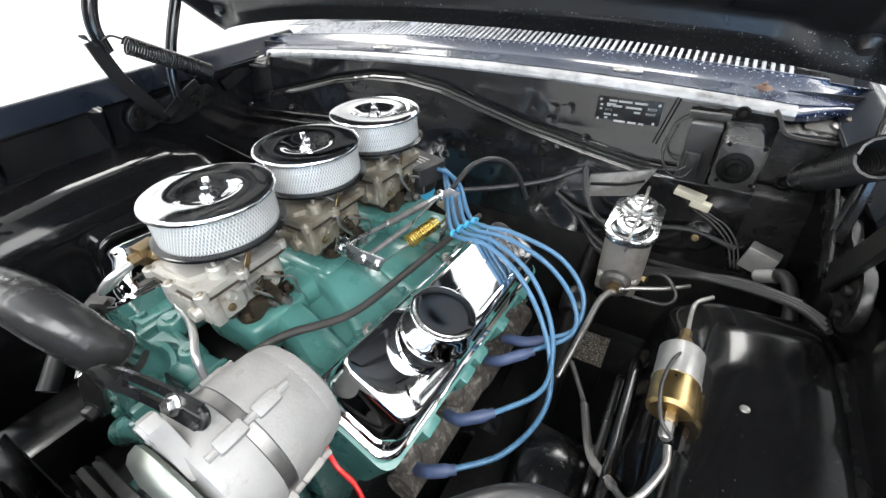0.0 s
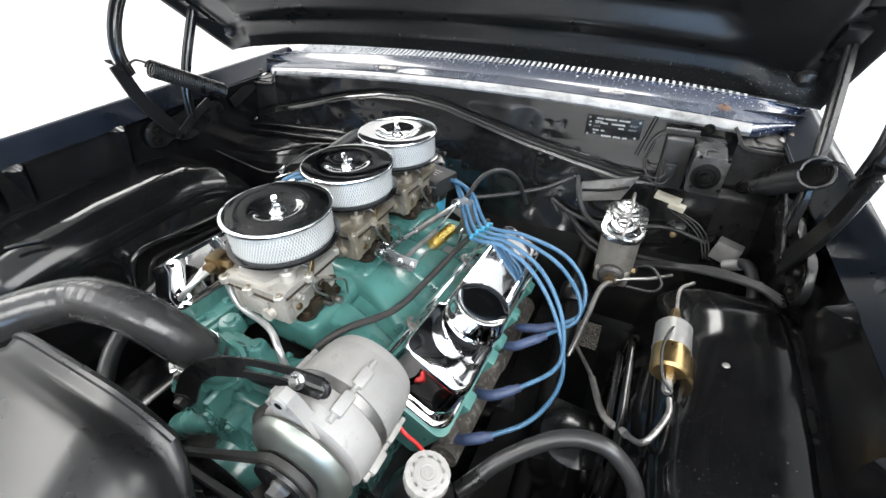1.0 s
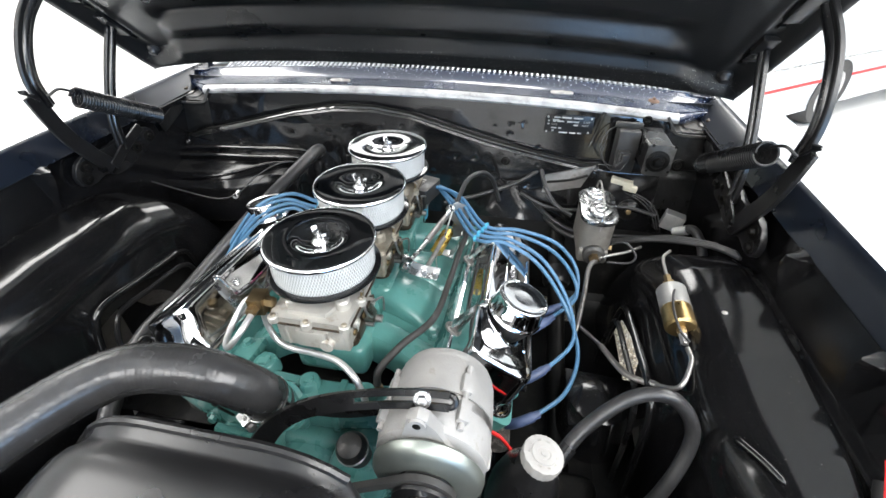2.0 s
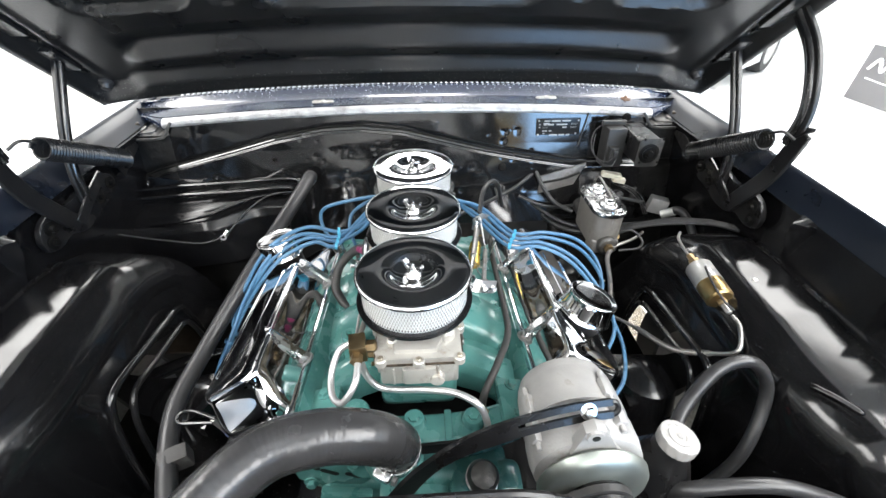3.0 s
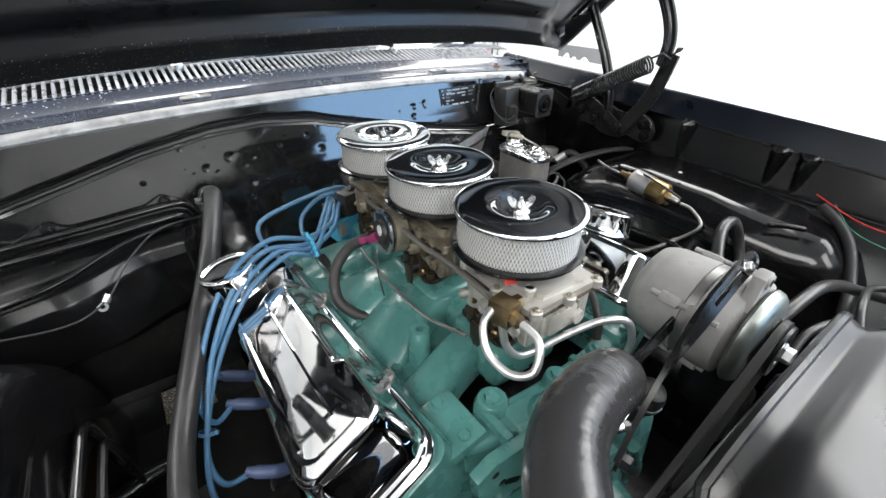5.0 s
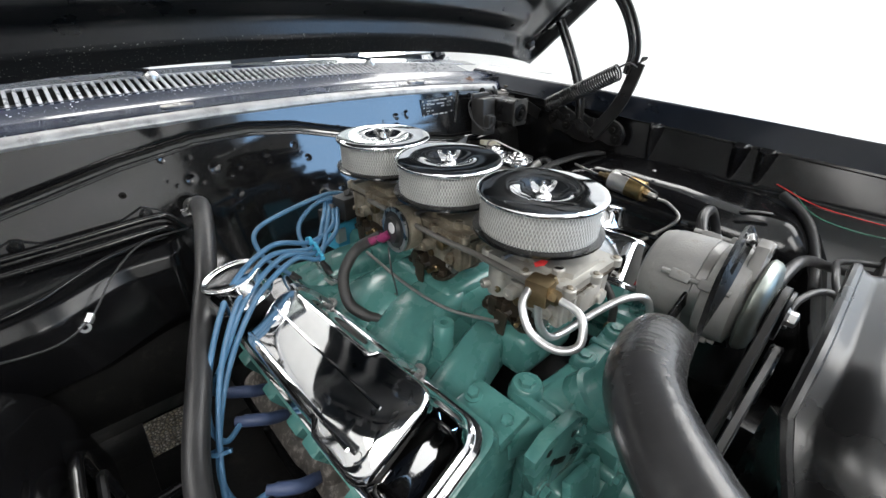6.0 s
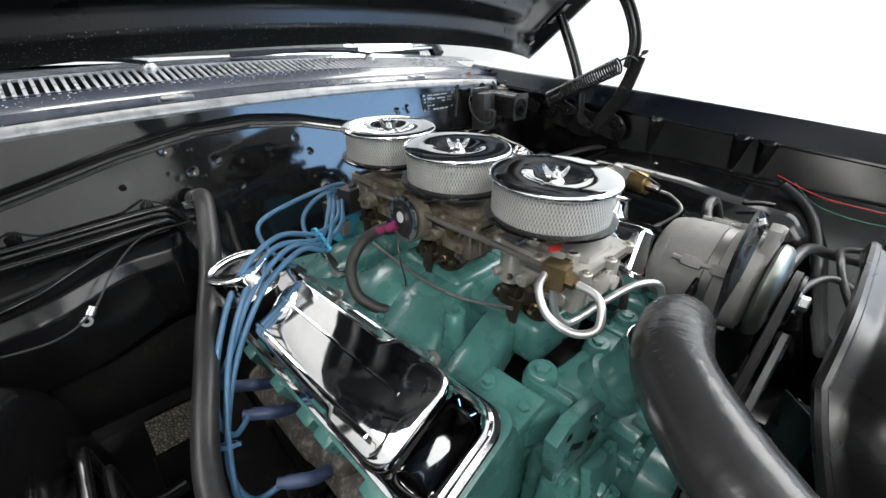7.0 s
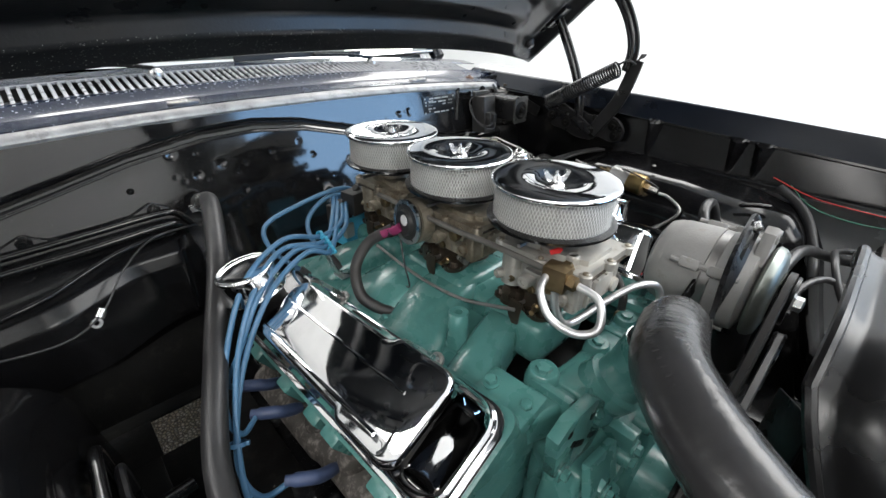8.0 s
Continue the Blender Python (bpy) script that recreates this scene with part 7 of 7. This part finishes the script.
pc = thing("pressure_switch", (0.60, 0.40, 0.70), "round black switch with a ribbed edge", "switch")
part("body", lathe([(0, 0), (0.026, 0), (0.028, 0.004), (0.028, 0.02), (0.02, 0.026), (0, 0.028)], 24, seat((0.60, 0.43, 0.695), (-0.2, -1, 0.3))), BLACK_SATIN, pc)
part("stem", lathe([(0, 0.024), (0.008, 0.024), (0.007, 0.045), (0, 0.046)], 14, seat((0.60, 0.43, 0.695), (-0.2, -1, 0.3))), BRASS, pc)

# heater box on the firewall
heater = thing("heater_box", (-0.54, 0.4, 0.6), "black stamped heater box with raised beads", "heater box")


def heater_fn(u, v):
    x = -0.79 + 0.475 * u
    top = 0.778 - 0.028 * smooth01(-0.4, -0.8, x) - 0.05 * smooth01(-0.335, -0.312, x)
    prof = [(0.445, 0.0), (0.43, 0.0), (0.42, -0.003), (0.41, -0.010), (0.40, -0.008), (0.385, -0.016), (0.35, -0.025), (0.32, -0.042), (0.305, -0.065), (0.30, -0.1), (0.30, -0.17), (0.33, -0.195), (0.445, -0.205)]
    k = v * (len(prof) - 1)
    i = min(int(k), len(prof) - 2)
    w = k - i
    y, dz = prof[i][0] + (prof[i + 1][0] - prof[i][0]) * w, prof[i][1] + (prof[i + 1][1] - prof[i][1]) * w
    deep = 1 - 0.40 * smooth01(-0.58, -0.42, x + 0.35 * (dz + 0.03)) - 0.25 * smooth01(-0.36, -0.315, x)
    y = 0.445 + (y - 0.445) * (deep if i > 4 else max(deep, 1 - 0.75 * smooth01(-0.36, -0.315, x)))
    return (x, y, top + dz)


part("case", sheet(heater_fn, 110, 72, 0.002), HEATER_BLACK, heater)
part("gasket_plate", loft([[Vector((x, fire_y(x, z) - q, z)) for x, z in ((-0.78, 0.74), (-0.74, 0.80), (-0.60, 0.785), (-0.555, 0.805), (-0.51, 0.785), (-0.42, 0.79), (-0.37, 0.812), (-0.345, 0.80), (-0.30, 0.745), (-0.30, 0.70), (-0.78, 0.70))] for q in (0.0, 0.016)]), BLACK_GLOSS, heater)
for x, z in ((-0.552, 0.795), (-0.367, 0.80), (-0.74, 0.785)):
    part("bolt", joined(lathe([(0, 0), (0.011, 0), (0.010, 0.003), (0, 0.003)], 20, seat((x, fire_y(x, z) - 0.017, z), (0, -1, 0.1))), bolt((x, fire_y(x, z) - 0.020, z), (0, -1, 0.1), 0.006, 0.005)), BLACK_GLOSS, heater)
part("bead", tube([(-0.77, 0.405, 0.752), (-0.66, 0.398, 0.764), (-0.5, 0.395, 0.772), (-0.38, 0.397, 0.780), (-0.345, 0.402, 0.776), (-0.33, 0.41, 0.752)], 0.0062, 10), BLACK_GLOSS, heater)
part("bead", tube([(-0.77, 0.425, 0.768), (-0.66, 0.420, 0.780), (-0.5, 0.418, 0.789), (-0.37, 0.420, 0.796), (-0.335, 0.425, 0.788), (-0.315, 0.43, 0.76)], 0.006, 10), BLACK_GLOSS, heater)
part("fold", tube([(-0.70, 0.318, 0.722), (-0.62, 0.312, 0.735), (-0.55, 0.322, 0.745), (-0.49, 0.350, 0.757), (-0.44, 0.372, 0.765), (-0.37, 0.385, 0.770)], 0.005, 10), WHEEL_BLACK, heater)

# cowl corner brackets with bolts
for s in (-1, 1):
    t = thing("cowl_bracket", (s * 0.74, 0.5, 0.92), "dusty steel cowl corner bracket with large bolt", "bracket", "cowl brackets")
    part("plate", prism(rrect(-0.05, 0.04, -0.03, 0.03, 0.012), 0, 0.004, pose(s * 0.75, 0.520, 0.906, 4, 0, -12 * s), 0.001), DUSTY_STEEL, t, "dusty bare steel plate")
    part("washer", lathe([(0, 0), (0.023, 0), (0.023, 0.003), (0.014, 0.006), (0, 0.006)], 24, pose(s * 0.758, 0.517, 0.911, 4)), STEEL_DULL, t)
    part("bolt", bolt((s * 0.758, 0.517, 0.917), (0, -0.1, 1), 0.010, 0.011, False), CARB_BASE, t)
    part("drop_flange", strap([(s * 0.645, 0.482, 0.938), (s * 0.655, 0.478, 0.925), (s * 0.670, 0.474, 0.903), (s * 0.70, 0.472, 0.897), (s * 0.76, 0.470, 0.898)], 0.007, 0.004, up=(0, 1, 0)), DUSTY_BLACK, t, "worn pinched flange")
    part("strut", strap([(s * 0.748, 0.468, 0.895), (s * 0.745, 0.42, 0.878), (s * 0.742, 0.36, 0.858)], 0.034, 0.004, up=(1, 0, 0)), UNDERCOAT, t)

# relay box fittings and firewall grommets
for x, z, r in ((0.60, 0.925, 0.012), (0.70, 0.82, 0.016), (0.25, 0.80, 0.012), (-0.39, 0.836, 0.006)):
    t = thing("firewall_grommet", (x, fire_y(x, z), z), "black pressed grommet in the firewall", "grommet", "grommets")
    part("ring", lathe([(0, 0), (r, 0), (r, 0.003), (r * 0.75, 0.005), (r * 0.6, 0.003), (r * 0.45, 0.006), (0, 0.006)], 24, seat((x, fire_y(x, z) - 0.002, z), (0, -1, 0.1))), BLACK_DULL, t)
# raised dark dots on the whole panel, in place of shade inside screw holes
for k in range(60):
    x, z = random.uniform(-0.32, 0.48), random.uniform(0.74, 0.945)
    t = part("screw_hole_dot", lathe([(0, 0), (0.0021, 0), (0.0017, 0.0008), (0, 0.0008)], 10, seat((x, fire_y(x, z) - 0.0005, z), (0, -1, 0.1))), RUBBER_DULL, firewall)
part("vertical_seam", sweep([Vector((0.470 + 0.022 * k / 8, fire_y(0.470 + 0.022 * k / 8, 0.85 + 0.088 * k / 8) - 0.001, 0.85 + 0.088 * k / 8)) for k in range(9)], 0.0075, 10, flat=0.7), FIREWALL_BLACK, firewall, "raised vertical rib")

# text and rivets on the data plate
PM = pose(0.406, fire_y(0.406, 0.90) - 0.0052, 0.902, 84)
LETTERING = material("worn_silver_lettering", (0.36, 0.36, 0.35), 0.5, 0.1)


def words(text, x, y, size):
    cu = bpy.data.curves.new("text", "FONT")
    cu.body, cu.size, cu.extrude = text, size, 0.0002
    cu.materials.append(LETTERING)
    ob = new("lettering", cu)
    ob.parent = plate
    ob.matrix_basis = BASE[plate.name] @ PM @ pose(x, y, 0)
    return ob


words("BODY", 0.036, 0.0075, 0.0065)
words("PAINT", 0.034, -0.002, 0.0065)
words("217-3", -0.045, -0.002, 0.0065)
for x, y, w in ((-0.032, 0.0185, 0.016), (-0.008, 0.0185, 0.026), (0.022, 0.0185, 0.024), (-0.034, 0.0115, 0.018), (-0.038, 0.0085, 0.008), (-0.022, 0.0085, 0.018), (0.010, 0.0085, 0.03), (0.018, 0.0005, 0.012), (-0.038, -0.009, 0.014), (-0.022, -0.009, 0.008), (-0.04, -0.016, 0.006), (-0.012, -0.020, 0.022), (0.012, -0.020, 0.016), (0.03, -0.020, 0.01), (-0.053, 0.009, 0.005), (-0.053, 0.001, 0.005)):
    part("lettering_bar", box(w, 0.0038, 0.0004, PM @ pose(x, y, 0), 0), LETTERING, plate)
for x, y in ((-0.056, 0.019), (0.056, 0.019), (-0.056, -0.019), (0.052, -0.017)):
    part("rivet", lathe([(0.0028, 0), (0.002, 0.001), (0, 0.0014)], 10, PM @ pose(x, y, 0)), LETTERING, plate)

# fuel filter bracket, wheelhouse bolts, pressed beads
part("clamp_bracket", box(0.012, 0.03, 0.025, pose(0.628, -0.04, 0.75), 0.002), BLACK_SATIN, ff)
for s in (-1, 1):
    t = WH_R if s > 0 else WH_L
    part("pressed_bead", tube([(s * 0.609, -0.289, 0.768), (s * 0.63, -0.316, 0.770), (s * 0.649, -0.343, 0.768)], [0.003] + [0.006] * 15 + [0.003], 12), WHEEL_BLACK, t)
    part("plug", lathe([(0, 0), (0.005, 0), (0.004, 0.0015), (0, 0.002)], 12, seat((0.654, -0.073, 0.797), (-0.1, 0, 1)) if s > 0 else seat((-0.611, -0.13, 0.742), (0.55, 0, 0.8))), STEEL_DULL if s > 0 else BLACK_DULL, t, "small pressed plug")

# front corner: battery tray
bt = thing("battery_tray", (0.595, -0.595, 0.535), "black box tray with pale grey top at the front corner", "battery tray")
part("box", box(0.2, 0.13, 0.2, pose(0.595, -0.595, 0.635), 0.01), BLACK_DULL, bt)
part("lid", box(0.19, 0.12, 0.008, pose(0.595, -0.595, 0.739), 0.003), DUSTY_STEEL, bt)

# dipstick and cable block beside the heater hose
ds = thing("dipstick", (-0.364, -0.218, 0.60), "steel dipstick with a folded loop handle", "dipstick")
part("tube", tube([(-0.33, -0.20, 0.52), (-0.352, -0.213, 0.60), (-0.364, -0.218, 0.649)], 0.0045, 10), STEEL_DULL, ds)
# bright handle coloured black in place of the dark bay it mirrors
part("handle", tube([(-0.360, -0.216, 0.650), (-0.39, -0.206, 0.655), (-0.42, -0.20, 0.652), (-0.43, -0.209, 0.647), (-0.42, -0.218, 0.644), (-0.39, -0.220, 0.645), (-0.364, -0.221, 0.646)], 0.0034, 10), BLACK_GLOSS, ds, "folded wire handle, its dark reflections given as black")
cb = thing("hose_bracket", (-0.426, -0.259, 0.61), "square black rubber block on the heater hose", "bracket")
part("block", box(0.045, 0.028, 0.045, pose(-0.422, -0.262, 0.608, 10, 0, 25), 0.004), RUBBER_DULL, cb)

# ---- the hall beyond ----
ban = thing("sign_board", (4.47, 3.22, 0), "dark grey board with white script leaning upright", "sign")
part("sheet", box(0.012, 0.72, 0.50, pose(4.47, 3.22, 0.255, 0, 4, 0), 0.002), GREY_BANNER, ban)
part("script_stroke", tube([(4.46, 3.50, 0.30), (4.46, 3.42, 0.40), (4.46, 3.36, 0.30), (4.46, 3.30, 0.37), (4.46, 3.22, 0.29), (4.46, 3.14, 0.38), (4.46, 3.03, 0.30)], 0.015, 8, flat=1.0), SCRIPT_WHITE, ban)
part("script_stroke", tube([(4.462, 3.48, 0.22), (4.462, 3.25, 0.21), (4.462, 3.05, 0.22)], 0.007, 8), SCRIPT_WHITE, ban)
tub = thing("plastic_tub", (4.3, 2.53, 0), "small red plastic tub on the floor", "tub")
part("body", lathe([(0, 0), (0.085, 0), (0.10, 0.14), (0.105, 0.15), (0.09, 0.15), (0.08, 0.03), (0, 0.03)], 28, pose(4.3, 2.53, 0.0)), RED, tub)
part("label_band", lathe([(0.0905, 0.04), (0.0985, 0.10), (0.0995, 0.10), (0.092, 0.04)], 28, pose(4.3, 2.53, 0.0)), GOLD_STEEL, tub, "yellow label band")
jar = thing("storage_box", (4.75, 2.62, 0), "pale grey storage box on the floor", "box")
part("body", box(0.22, 0.2, 0.12, pose(4.75, 2.62, 0.06), 0.015), STEEL_DULL, jar)
part("lid", box(0.24, 0.22, 0.03, pose(4.75, 2.62, 0.135), 0.01), WHITE_WALL, jar)

CARM = pose(1.75, 2.65, 0, 0, 0, 38)
other = thing("parked_car", CARM, "pale silver low parked car with a red side stripe", "car")
part("body", loft([[CARM @ Vector((x, y, z)) for x, z in ((-0.5, 0.16), (3.5, 0.16), (3.7, 0.35), (3.6, 0.56), (0.0, 0.60), (-0.55, 0.45))] for y in (0.0, 1.7)]), SILVER_PAINT, other)
part("cabin", loft([[CARM @ Vector((x, y, 0.58)) for x, y in ((0.9, 0.1), (2.9, 0.1), (2.9, 1.6), (0.9, 1.6))], [CARM @ Vector((x, y, 1.0)) for x, y in ((1.5, 0.3), (2.5, 0.3), (2.5, 1.4), (1.5, 1.4))]]), SILVER_PAINT, other, "pale low cabin")
part("side_stripe", box(3.9, 0.006, 0.022, CARM @ pose(1.5, -0.004, 0.39), 0.001), RED, other, "thin red stripe")
part("belt_trim", box(3.7, 0.008, 0.012, CARM @ pose(1.75, -0.004, 0.545), 0.001), STEEL, other)
for x in (1.25, 3.2):
    w = part("wheel", lathe([(0, -0.1), (0.17, -0.1), (0.17, 0.1), (0, 0.1)], 28, CARM @ pose(x, 0.09, 0.27, 90)), STEEL, other)
    part("tyre", lathe([(0.17, -0.1), (0.25, -0.1), (0.27, -0.05), (0.27, 0.05), (0.25, 0.1), (0.17, 0.1), (0.17, -0.1)], 32, CARM @ pose(x, 0.09, 0.27, 90)), RUBBER_DULL, w)
